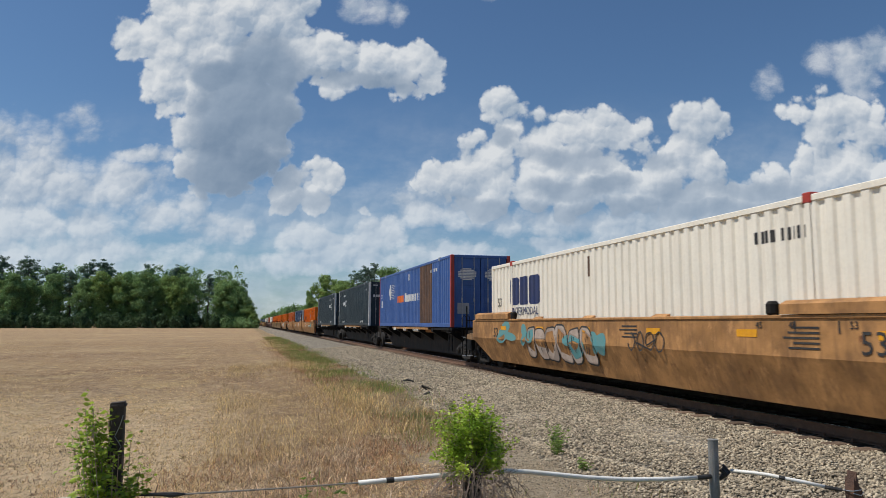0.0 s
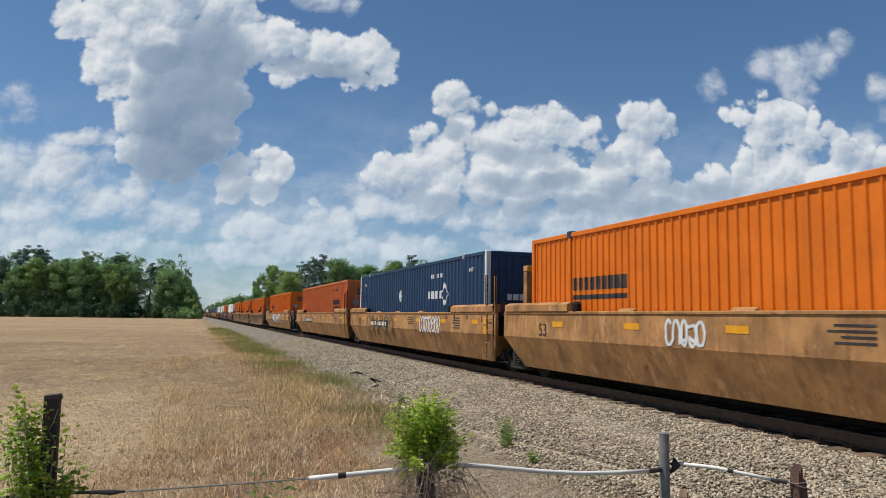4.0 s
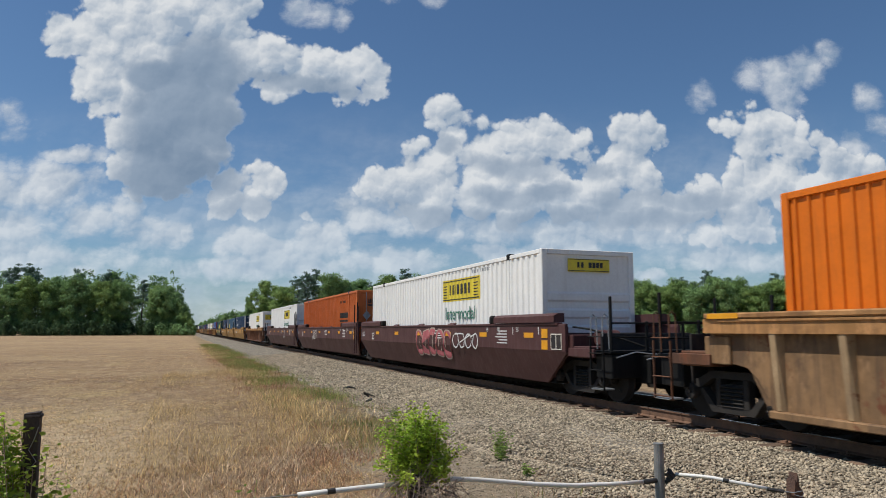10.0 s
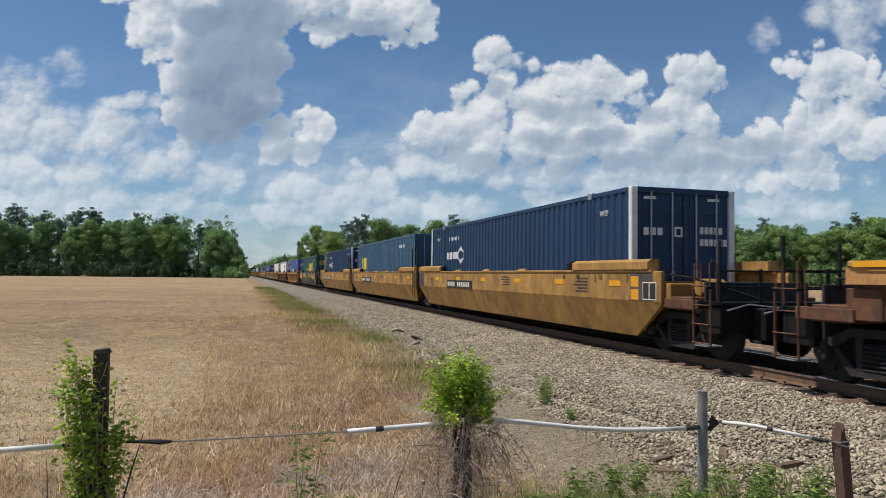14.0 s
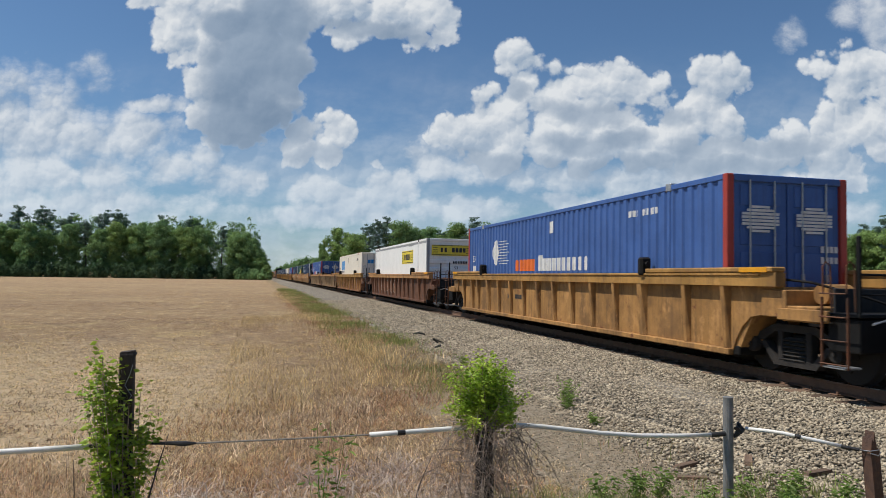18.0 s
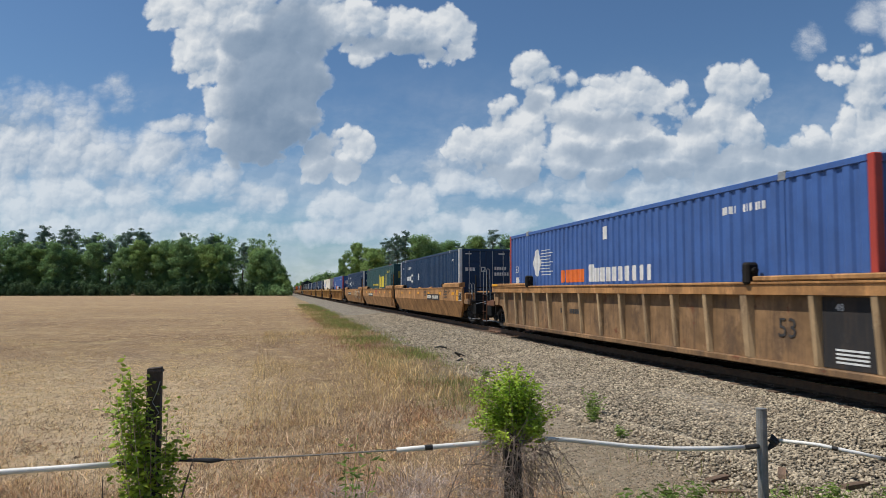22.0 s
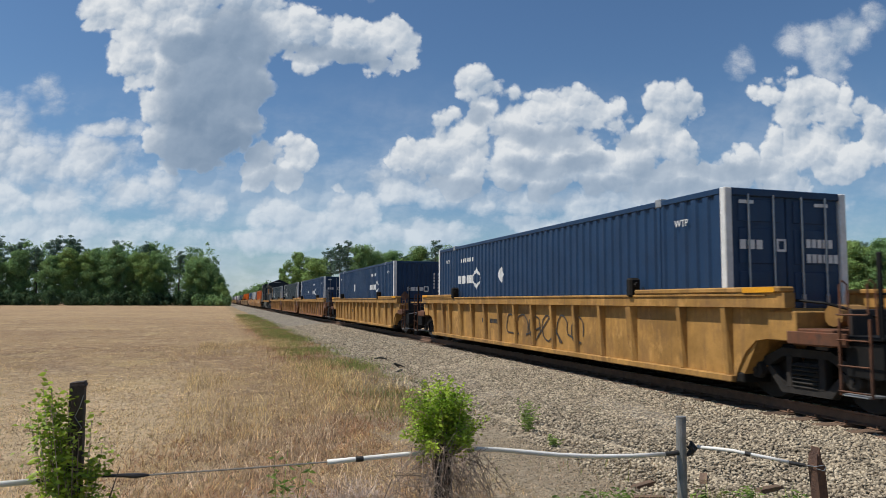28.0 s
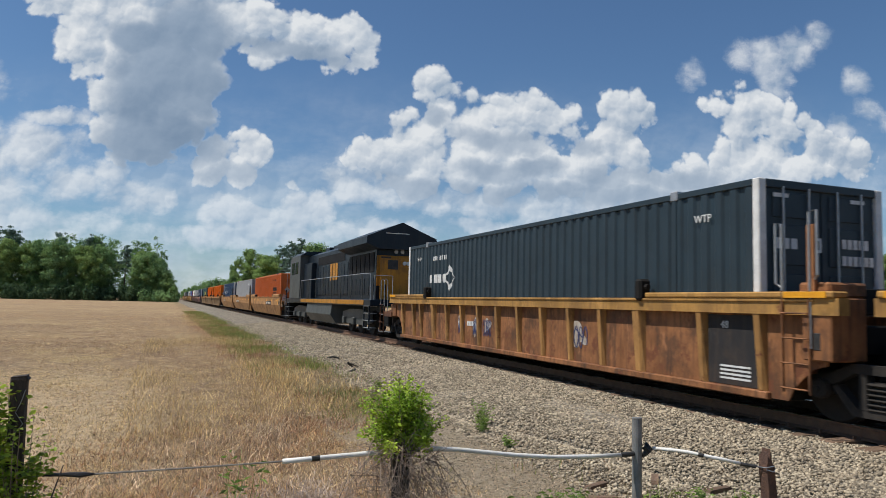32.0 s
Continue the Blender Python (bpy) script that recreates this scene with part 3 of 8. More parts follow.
class MB:
    """Collects vertices and faces of one mesh."""

    def __init__(self):
        self.v, self.f = [], []

    def poly(self, pts, faces):
        k = len(self.v)
        self.v.extend(tuple(p) for p in pts)
        self.f.extend(tuple(k + i for i in f) for f in faces)
        return self

    def box(self, lo, hi, b=0.0):
        """Box between two corners; b: width of the chamfer on all edges."""
        (x0, y0, z0), (x1, y1, z1) = lo, hi
        b = min(b, 0.45 * min(x1 - x0, y1 - y0, z1 - z0))
        if b <= 0:
            p = [(x, y, z) for z in (z0, z1) for y in (y0, y1) for x in (x0, x1)]
            return self.poly(p, [(0, 2, 3, 1), (4, 5, 7, 6), (0, 1, 5, 4), (2, 6, 7, 3), (0, 4, 6, 2), (1, 3, 7, 5)])
        c = [(x0, x1), (y0, y1), (z0, z1)]
        pts, idx = [], {}
        for i in (0, 1):
            for j in (0, 1):
                for k in (0, 1):
                    s = (i, j, k)
                    for a in range(3):
                        q = [c[d][s[d]] + (0 if d == a else (b if s[d] == 0 else -b)) for d in range(3)]
                        idx[s, a] = len(pts)
                        pts.append(q)
        faces = []
        for a in range(3):
            d, e = [t for t in range(3) if t != a]
            for side in (0, 1):
                ring = []
                for (m, n) in ((0, 0), (1, 0), (1, 1), (0, 1)):
                    s = [0, 0, 0]
                    s[a], s[d], s[e] = side, m, n
                    ring.append(idx[tuple(s), a])
                faces.append(tuple(ring))
            for m in (0, 1):
                for n in (0, 1):
                    s0, s1 = [0, 0, 0], [0, 0, 0]
                    s0[a], s1[a] = 0, 1
                    s0[d] = s1[d] = m
                    s0[e] = s1[e] = n
                    faces.append((idx[tuple(s0), d], idx[tuple(s1), d], idx[tuple(s1), e], idx[tuple(s0), e]))
        for key in [(i, j, k) for i in (0, 1) for j in (0, 1) for k in (0, 1)]:
            faces.append(tuple(idx[key, a] for a in range(3)))
        return self.poly(pts, faces)

    def prism(self, profile, y0, y1, axis=1):
        """Extrudes a closed profile: (x, z) along y, (y, z) along x (axis 0), (x, y) along z (axis 2)."""
        n = len(profile)
        place = {1: lambda a, b, t: (a, t, b), 0: lambda a, b, t: (t, a, b), 2: lambda a, b, t: (a, b, t)}[axis]
        pts = [place(a, b, t) for t in (y0, y1) for a, b in profile]
        faces = [(i, (i + 1) % n, n + (i + 1) % n, n + i) for i in range(n)]
        return self.poly(pts, faces + [tuple(range(n))[::-1], tuple(range(n, 2 * n))])

    def tube(self, pts, r, n=6, caps=True):
        """Round bar along a line of points; r is one radius or a list."""
        pts = [Vector(p) for p in pts]
        rs = r if isinstance(r, (list, tuple)) else [r] * len(pts)
        ring, faces = [], []
        for i, p in enumerate(pts):
            d = (pts[min(i + 1, len(pts) - 1)] - pts[max(i - 1, 0)]).normalized()
            a = d.cross(Vector((0, 0, 1)) if abs(d.z) < 0.9 else Vector((1, 0, 0))).normalized()
            c = d.cross(a)
            ring += [p + rs[i] * (math.cos(2 * math.pi * k / n) * a + math.sin(2 * math.pi * k / n) * c) for k in range(n)]
        for i in range(len(pts) - 1):
            faces += [(i * n + k, i * n + (k + 1) % n, (i + 1) * n + (k + 1) % n, (i + 1) * n + k) for k in range(n)]
        if caps:
            faces += [tuple(range(n))[::-1], tuple(range((len(pts) - 1) * n, len(pts) * n))]
        return self.poly(ring, faces)

    def disc_stack(self, axis_x, cy, cz, steps, n=24):
        """Solid of revolution about an axis along x: steps of (x, radius)."""
        pts, faces = [], []
        for x, r in steps:
            pts += [(axis_x + x, cy + r * math.cos(2 * math.pi * k / n), cz + r * math.sin(2 * math.pi * k / n)) for k in range(n)]
        for i in range(len(steps) - 1):
            faces += [(i * n + k, i * n + (k + 1) % n, (i + 1) * n + (k + 1) % n, (i + 1) * n + k) for k in range(n)]
        return self.poly(pts, faces + [tuple(range(n))[::-1], tuple(range((len(steps) - 1) * n, len(steps) * n))])

    def mesh(self, name, mat, smooth=False):
        me = bpy.data.meshes.new(name)
        me.from_pydata(self.v, [], self.f)
        me.materials.append(mat)
        if smooth:
            me.shade_smooth()
        me.update()
        return me


def part(name, mb, mat, parent=None, label="", smooth=False):
    me = mb if isinstance(mb, bpy.types.Mesh) else mb.mesh(name, M[mat], smooth)
    ob = new(name, me)
    if parent:
        ob.parent = parent
    if label:
        ob["label"] = label
    if name in ("number_bar", "stencil_bar", "end_number_bar", "logo", "end_logo", "panel_lettering", "end_lettering", "emblem", "end_emblem", "first_word", "second_word", "stem", "dead_growth"):
        ob["kind"] = "stuff"
    return ob


def thing(name, label, category, group="", kind="", mb=None, mat=None, smooth=False):
    ob = part(name, mb, mat, smooth=smooth) if mb else new(name)
    return tagged(ob, label, category, group, kind)


def text_mesh(words, size, mat, facing="side"):
    """Built-in font as a thin mesh; 'side' reads on a wall that faces -x, 'end' on one that faces -y."""
    cu = bpy.data.curves.new("lettering", "FONT")
    cu.body, cu.size, cu.extrude, cu.align_x, cu.resolution_u = words, size, 0.002, "CENTER", 2
    ob = bpy.data.objects.new("lettering", cu)
    me = bpy.data.meshes.new_from_object(ob)
    bpy.data.objects.remove(ob)
    bpy.data.curves.remove(cu)
    me.transform(pose(0, 0, 0, 90, 0, 0) if facing == "end" else pose(0, 0, 0, 90, 0, -90))
    me.materials.clear()
    me.materials.append(M[mat])
    return me


def lettering(words, size, mat, parent, at, facing="side", label=""):
    ob = part("lettering", text_mesh(words, size, mat, facing), None, parent, label)
    ob.location = at
    return ob

# ---------------------------------------------------------------- ground and track
XT, RAIL = 9.3, 0.40          # centre of the track, top of the rails
SPEED = 21.487                # metres a second, towards the viewer


def ground_z(x, y):
    """Height of the ground: flat field, a gentle fall to the fence, the ballast bank."""
    z = 0.03 * math.sin(x * 0.7 + 1.3 * math.sin(y * 0.21)) * math.cos(y * 0.33)
    return z


def ground_line(x, y):
    """The same heights for arrays of points, inside the stretch that is uneven."""
    z = 0.03 * np.sin(x * 0.7 + 1.3 * np.sin(y * 0.21)) * np.cos(y * 0.33)
    return np.where((x > -29) & (x < 7.5) & (y > -7) & (y < 85), z, 0.0)


def build_ground():
    mb = MB()
    xs = [-2600, -900, -400, -200, -120, -80, -50, -36] + [-24 + 2 * i for i in range(8)] + [-8 + 0.5 * i for i in range(28)] + [6, 9, 14, 24, 50, 100, 200, 500, 2600]
    ys = [-900, -200, -60, -20, -8] + [-4 + 0.5 * i for i in range(60)] + [26 + 3 * i for i in range(20)] + [90, 120, 160, 210, 260, 330, 500, 900, 2000, 4000]
    pts = [(x, y, ground_z(x, y) if -30 < x < 8 and -8 < y < 90 else 0.0) for y in ys for x in xs]
    n = len(xs)
    faces = [(j * n + i, j * n + i + 1, (j + 1) * n + i + 1, (j + 1) * n + i) for j in range(len(ys) - 1) for i in range(n - 1)]
    mb.poly(pts, faces)
    thing("ground", "dry harvested field of tan stubble with worn furrows", "ground", kind="structure", mb=mb, mat="field")
    # ballast bank, from the toe beside the field across to the far toe
    prof = [(4.2, -0.10), (4.35, 0.02), (5.4, 0.07), (6.6, 0.14), (7.3, 0.19), (7.8, 0.205), (8.3, 0.19), (9.3, 0.18), (10.3, 0.19), (11.0, 0.20), (11.8, 0.16), (14.6, -0.1)]
    mb = MB()
    ys = [-780 + 20 * i for i in range(36)] + [-60 + 1.0 * i for i in range(121)] + [60 + 20 * i for i in range(1, 80)]
    rnd = random.Random(5)
    back = lambda y, k: (0.75, 0.70, 0.25)[k] * min(max((11.5 - y) / 4.0, 0.0), 1.0) if k < 3 else 0.0
    pts = [(x + back(y, k) + (rnd.uniform(-0.18, 0.18) if k == 1 else 0), y, z + (rnd.uniform(-0.02, 0.02) if 1 < k < 10 else 0)) for y in ys for k, (x, z) in enumerate(prof)]
    n = len(prof)
    mb.poly(pts, [(j * n + i, j * n + i + 1, (j + 1) * n + i + 1, (j + 1) * n + i) for j in range(len(ys) - 1) for i in range(n - 1)])
    thing("ballast_bed", "grey crushed stone ballast bank under the railway track", "ballast", kind="structure", mb=mb, mat="ballast", smooth=True)


def build_track():
    track = thing("railway_track", "steel rails on weathered wooden ties in stone ballast", "railway track", kind="structure")
    for side in (-1, 1):
        x = XT + side * 0.755
        prof = [(-0.075, 0.0), (-0.075, 0.012), (-0.012, 0.03), (-0.012, 0.135), (-0.036, 0.145), (-0.036, 0.168), (0.036, 0.168), (0.036, 0.145),
                (0.012, 0.135), (0.012, 0.03), (0.075, 0.012), (0.075, 0.0)]
        rail = part("rail", MB().prism([(x + a, RAIL - 0.172 + b) for a, b in prof], -780, 1500), "rail_side", track, "rusty steel rail")
        part("rail_head", MB().box((x - 0.033, -780, RAIL - 0.0045), (x + 0.033, 1500, RAIL), 0.002), "rail_head", rail, "polished bright running surface")
    rnd = random.Random(8)
    tie = MB().box((-1.32, -0.115, -0.17), (1.32, 0.115, 0.0), 0.012).mesh("tie", M["tie_wood"])
    plate = MB().box((-0.18, -0.09, 0.0), (0.18, 0.09, 0.012), 0.003).box((-0.15, -0.06, 0.012), (-0.11, -0.03, 0.05), 0.004).box((0.11, 0.03, 0.012), (0.15, 0.06, 0.05), 0.004).mesh("tie_plate", M["rail_side"])
    for i in range(110):
        ob = part("tie", tie, None, track)
        ob.location = (XT + rnd.uniform(-0.07, 0.05), -2 + i * 0.51, RAIL - 0.176 + rnd.uniform(-0.006, 0.002))
        ob.rotation_euler = (0, rnd.uniform(-0.006, 0.006), rnd.uniform(-0.02, 0.02))
        if i < 60:
            for side in (-1, 1):
                p = part("tie_plate", plate, None, track)
                p.location = (XT + side * 0.755, -2 + i * 0.51, RAIL - 0.1755)
    mb = MB()
    for i in range(110, 900):
        y = -2 + i * 0.51
        mb.box((XT - 1.3, y - 0.115, RAIL - 0.30), (XT + 1.3, y + 0.115, RAIL - 0.178))
    far = part("far_ties", mb, "tie_wood", track)
    far["kind"] = "stuff"


def scatter_stones():
    """Loose crushed stones on the bank, each an uneven eight-sided lump."""
    rng = np.random.default_rng(3)
    n_near, n_far = 60000, 30000
    def bank(x):
        return np.interp(x, [4.2, 4.35, 5.4, 6.6, 7.3, 7.8, 8.3], [-0.02, 0.02, 0.07, 0.14, 0.19, 0.205, 0.19])
    x = np.concatenate([rng.uniform(4.15, 8.25, n_near), rng.uniform(4.2, 8.2, n_far)])
    y = np.concatenate([3.2 + 15 * rng.random(n_near) ** 1.25, 18 + 34 * rng.random(n_far) ** 1.3])
    thin = (x > 4.15 + 0.75 * np.clip((11.5 - y) / 4.0, 0, 1) + 0.5 * rng.random(len(x)) ** 2 + 0.25 * np.sin(y * 1.7)) & ~((x > 7.95) & (np.abs(((y + 2) / 0.51 + 0.5) % 1 - 0.5) < 0.22))
    x, y = x[thin], y[thin]
    sy = 3.8 + 13 * rng.random(14000) ** 1.25
    sx = 4.35 + 0.7 * np.clip((11.5 - sy) / 4.0, 0, 1) - 1.7 * rng.random(14000) ** 2.4
    x, y = np.concatenate([x, sx]), np.concatenate([y, sy])
    sx, sy = 1.9 + 2.8 * rng.random(9000), 4.1 + 5.0 * rng.random(9000) ** 1.2
    x, y = np.concatenate([x, sx]), np.concatenate([y, sy])
    n = len(x)
    base = np.array([(1, 0, 0), (-1, 0, 0), (0, 1, 0), (0, -1, 0), (0, 0, 1), (0, 0, -1)], float)
    tri = np.array([(0, 2, 4), (2, 1, 4), (1, 3, 4), (3, 0, 4), (2, 0, 5), (1, 2, 5), (3, 1, 5), (0, 3, 5)])
    size = (0.012 + 0.017 * rng.random(n) ** 1.6) * np.where(y > 18, 1.35, 1.0) * np.where((x < 4.0) | (np.arange(n) >= n - 9000), 0.45, 1.0)
    a = rng.uniform(0, 2 * np.pi, n)
    v = base[None] * (0.7 + 0.7 * rng.random((n, 6, 1))) * np.array([1.25, 0.95, 0.7])
    v += rng.uniform(-0.28, 0.28, (n, 6, 3))
    tilt = rng.uniform(-0.7, 0.7, n)
    ct, st = np.cos(tilt)[:, None], np.sin(tilt)[:, None]
    vy, vz = v[..., 1] * ct - v[..., 2] * st, v[..., 1] * st + v[..., 2] * ct
    c, s = np.cos(a)[:, None], np.sin(a)[:, None]
    vx, vy = v[..., 0] * c - vy * s, v[..., 0] * s + vy * c
    P = np.stack([vx, vy, vz], -1) * size[:, None, None] + np.stack([x, y, np.maximum(bank(x), np.where(x < 4.3, ground_line(x, y), -1.0)) + size * 0.35], -1)[:, None]
    F = tri[None] + 6 * np.arange(n)[:, None, None]
    tagged(numpy_object("ballast_stones", P.reshape(-1, 3), F.reshape(-1, 3), M["stone"]), "loose crushed grey and tan ballast stones", "ballast stones", kind="stuff")


def numpy_object(name, verts, faces, mat):
    me = bpy.data.meshes.new(name)
    k = faces.shape[1]
    me.vertices.add(len(verts))
    me.vertices.foreach_set("co", verts.astype(np.float32).ravel())
    me.loops.add(faces.size)
    me.loops.foreach_set("vertex_index", faces.astype(np.int32).ravel())
    me.polygons.add(len(faces))
    me.polygons.foreach_set("loop_start", np.arange(len(faces), dtype=np.int32) * k)
    me.update(calc_edges=True)
    me.materials.append(mat)
    return new(name, me)


def blades(name, label, mat, xy, height, width, lean, seed, bend=0.4):
    """Grass as narrow bent blades: two quads each, rooted at the points xy."""
    rng = np.random.default_rng(seed)
    n = len(xy)
    h = height * (0.45 + 0.9 * rng.random(n))
    a = rng.uniform(0, 2 * np.pi, n)
    side = np.stack([np.cos(a), np.sin(a), np.zeros(n)], -1) * (width * (0.6 + 0.8 * rng.random(n)))[:, None]
    b = rng.uniform(0, 2 * np.pi, n)
    out = np.stack([np.cos(b), np.sin(b), np.zeros(n)], -1) * (h * lean * rng.random(n))[:, None]
    root = np.concatenate([xy, ground_line(xy[:, 0], xy[:, 1])[:, None]], 1)
    up = np.array([0, 0, 1.0])
    mid = root + out * bend + up * (h * 0.55)[:, None]
    tip = root + out + up * h[:, None]
    P = np.stack([root - side, root + side, mid - side * 0.7, mid + side * 0.7, tip], 1)
    P[:, :2, 2] -= 0.02
    k = 5 * np.arange(n)[:, None]
    quads = np.concatenate([np.array([[0, 1, 3, 2]]) + k])
    tris = np.array([[2, 3, 4, 4]]) + k
    verts = P.reshape(-1, 3)
    faces = np.concatenate([np.array([[0, 1, 3]]) + k, np.array([[0, 3, 2]]) + k, np.array([[2, 3, 4]]) + k])
    return tagged(numpy_object(name, verts, faces, M[mat]), label, "grass", kind="stuff")


def curls(name, label, mat, xy, size, width, seed):
    """Dead stems as narrow ribbons, each bent along an arc that rises and falls back to the ground."""
    rng = np.random.default_rng(seed)
    n, k = len(xy), 6
    length = size * (0.6 + 1.1 * rng.random(n))
    a = rng.uniform(0, 2 * np.pi, n)
    turn = rng.uniform(-2.4, 2.4, n)
    rise = length * rng.uniform(0.10, 0.75, n)
    t = np.linspace(0, 1, k)
    head = a[:, None] + turn[:, None] * t[None]
    step = length[:, None] / (k - 1)
    x = xy[:, :1] + np.cumsum(np.cos(head) * step, 1)
    y = xy[:, 1:] + np.cumsum(np.sin(head) * step, 1)
    lift = np.sin(np.pi * np.minimum(t[None] * rng.uniform(0.55, 1.0, (n, 1)) + 0.06, 1.0)) * rise[:, None]
    z = ground_line(x, y) + lift + 0.006
    side = np.stack([-np.sin(head), np.cos(head), rng.uniform(-0.8, 0.8, (n, 1)) + 0 * head], -1) * (width * (1.0 - 0.6 * t))[None, :, None]
    P = np.stack([x, y, z], -1)
    V = np.stack([P - side, P + side], 2).reshape(n, 2 * k, 3)
    quad = np.array([(2 * i, 2 * i + 1, 2 * i + 3, 2 * i + 2) for i in range(k - 1)])
    F = (quad[None] + 2 * k * np.arange(n)[:, None, None]).reshape(-1, 4)
    return tagged(numpy_object(name, V.reshape(-1, 3), F, M[mat]), label, "grass", kind="stuff")


def patch_mask(x, y, scale, seed):
    """Smooth noise over the plan, with a ragged edge."""
    ragged = np.random.default_rng(int(seed * 10)).normal(size=len(x)) * 0.16
    return np.array([noise.noise(Vector((a * scale + seed, b * scale, seed * 1.7))) for a, b in zip(x, y)]) + ragged


def build_grass():
    rng = np.random.default_rng(11)

    def area(n, x0, x1, y0, y1, power=1.6, tuft=0):
        """Points over a stretch of the plan, gathered into tufts of so many blades."""
        k = n // tuft if tuft else n
        c = np.stack([rng.uniform(x0, x1, k), y0 + (y1 - y0) * rng.random(k) ** power], -1)
        return np.repeat(c, tuft, 0) + rng.normal(size=(k * tuft, 2)) * (0.018 + 0.006 * np.repeat(c[:, 1:], tuft, 0)) if tuft else c

    def fade(p, y0, y1):
        """Thins points out between y0 and y1, unevenly."""
        k = (p[:, 1] + 2.4 * patch_mask(p[:, 0], p[:, 1], 0.4, 15.0) - y0) / (y1 - y0)
        return p[rng.random(len(p)) > np.clip(k, 0, 1)]

    # cut straw over the near field, thinning with distance
    p = area(130000, -12, 3.2, 4.4, 30, 1.5, 14)
    m = patch_mask(p[:, 0], p[:, 1], 0.6, 3.0)
    blades("dry_grass", "short dry tan grass and straw stubble", "gold_straw", p[m > -0.10][::3], 0.034, 0.0036, 3.6, 1)
    blades("pale_stubble", "short bleached straw lying on the soil", "gold_straw", p[(m > 0.12)][::3], 0.036, 0.0034, 3.6, 21)
    p = area(120000, -9, 3.0, 4.3, 20, 1.45, 18)
    blades("straw_litter", "loose straw lying flat over the field", "gold_straw", p[::2], 0.030, 0.0038, 4.2, 22, 0.5)
    blades("brown_litter", "loose brown straw lying flat over the field", "grey_straw", p[1::2], 0.034, 0.0028, 4.0, 23, 0.5)
    p = area(46000, -40, 3.2, 9, 75, 1.7)
    blades("dark_stubble", "brown stubble lying over the field", "rust_straw", p[patch_mask(p[:, 0], p[:, 1], 0.3, 17.0) > 0.05], 0.022, 0.008, 4.0, 32)
    p = area(60000, -40, 4.0, 16, 80, 1.5)
    m = patch_mask(p[:, 0], p[:, 1], 0.22, 2.0)
    blades("far_stubble", "sparse dry stubble on the field", "straw", p[m > -0.05], 0.05, 0.006, 2.2, 2)
    # taller brown and grey grass near the fence and by the bank
    p = fade(area(90000, -4.5, 2.2, 4.3, 15.0, 1.3, 16), 6.0, 13.5)
    m = patch_mask(p[:, 0], p[:, 1], 0.7, 9.0)
    edge = p[:, 1] - 2.5 + 2.2 * patch_mask(p[:, 0], p[:, 1], 0.35, 5.0) < 6.2 + 1.1 * np.clip(p[:, 0] + 1.5, 0, 4)
    blades("brown_grass", "withered brown grass near the fence", "grey_straw", p[(m > 0.0) & edge][::2], 0.10, 0.0036, 3.0, 3)
    blades("tan_grass", "dry straw-coloured grass near the fence", "straw", p[(m < 0.05) & edge][::2], 0.08, 0.0036, 3.2, 4)
    blades("red_brown_grass", "reddish-brown withered grass in patches", "rust_straw", p[(m < -0.02) & edge][::2], 0.09, 0.0030, 3.0, 44)
    # low dark blades: shade between the straw, put into their colour
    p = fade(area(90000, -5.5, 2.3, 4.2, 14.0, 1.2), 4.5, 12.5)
    blades("thatch", "low dark brown blades, coloured as shade between the straw", "thatch", p[patch_mask(p[:, 0], p[:, 1], 1.6, 6.0) > 0.12], 0.028, 0.0060, 4.5, 31, 0.4)
    p = fade(area(40000, -4.5, 2.0, 4.2, 13.0, 1.2, 10), 5.0, 11.5)
    blades("dry_stalks", "thin pale curled dry stalks", "grey_straw", p[patch_mask(p[:, 0], p[:, 1], 0.9, 8.0) > 0.05], 0.15, 0.0029, 2.6, 24, 0.2)
    p = area(15000, -0.6, 3.2, 10, 34, 1.3)
    m = patch_mask(p[:, 0], p[:, 1], 0.25, 4.0)
    blades("golden_grass", "clumps of pale golden dry grass", "gold_straw", p[m > 0.10], 0.17, 0.0036, 1.5, 5)
    # mixed strip along the toe of the ballast: olive tufts, brown seed heads and golden clumps by turns
    p = np.stack([3.4 + 0.62 * rng.normal(size=70000), 5.6 + 90 * rng.random(70000) ** 1.6], -1)
    m = patch_mask(p[:, 0], p[:, 1], 0.45, 7.0)
    k = patch_mask(p[:, 0], p[:, 1], 0.9, 27.0)
    ok = (p[:, 0] < 4.9) & (p[:, 0] > 2.1) & ((p[:, 1] > 9.5) | (rng.random(len(p)) < 0.12))
    far = np.where(p[:, 1] > 34, -0.5, np.where(p[:, 1] > 18, -0.10, 0.10))
    deep = p[:, 1] > 17
    sparse = rng.random(len(p)) < 0.55
    blades("green_strip", "green weeds and grass along the toe of the ballast", "green_grass", p[ok & deep & (m > far) & (k > -0.16)], 0.15, 0.0055, 1.1, 6)
    blades("olive_tufts", "olive tufts of grass along the toe of the ballast", "olive_grass", p[ok & ~deep & sparse & (m > far)], 0.13, 0.0042, 1.3, 64)
    blades("seed_grass", "brown seeding grass along the toe of the ballast", "rust_straw", p[ok & sparse & (m > far) & (k < -0.10)], 0.14, 0.0036, 1.2, 61)
    p = np.stack([2.6 + 0.55 * rng.normal(size=26000), 8.0 + 70 * rng.random(26000) ** 1.5], -1)
    m = patch_mask(p[:, 0], p[:, 1], 0.28, 47.0)
    blades("verge_grass", "golden dry grass beside the green verge", "gold_straw", p[(m > 0.0) & (p[:, 1] > 12)], 0.15, 0.0048, 1.8, 62)
    blades("russet_grass", "reddish-brown dry grass beside the green verge", "rust_straw", p[(m < -0.22) & (p[:, 1] > 10)], 0.13, 0.0040, 1.6, 63)
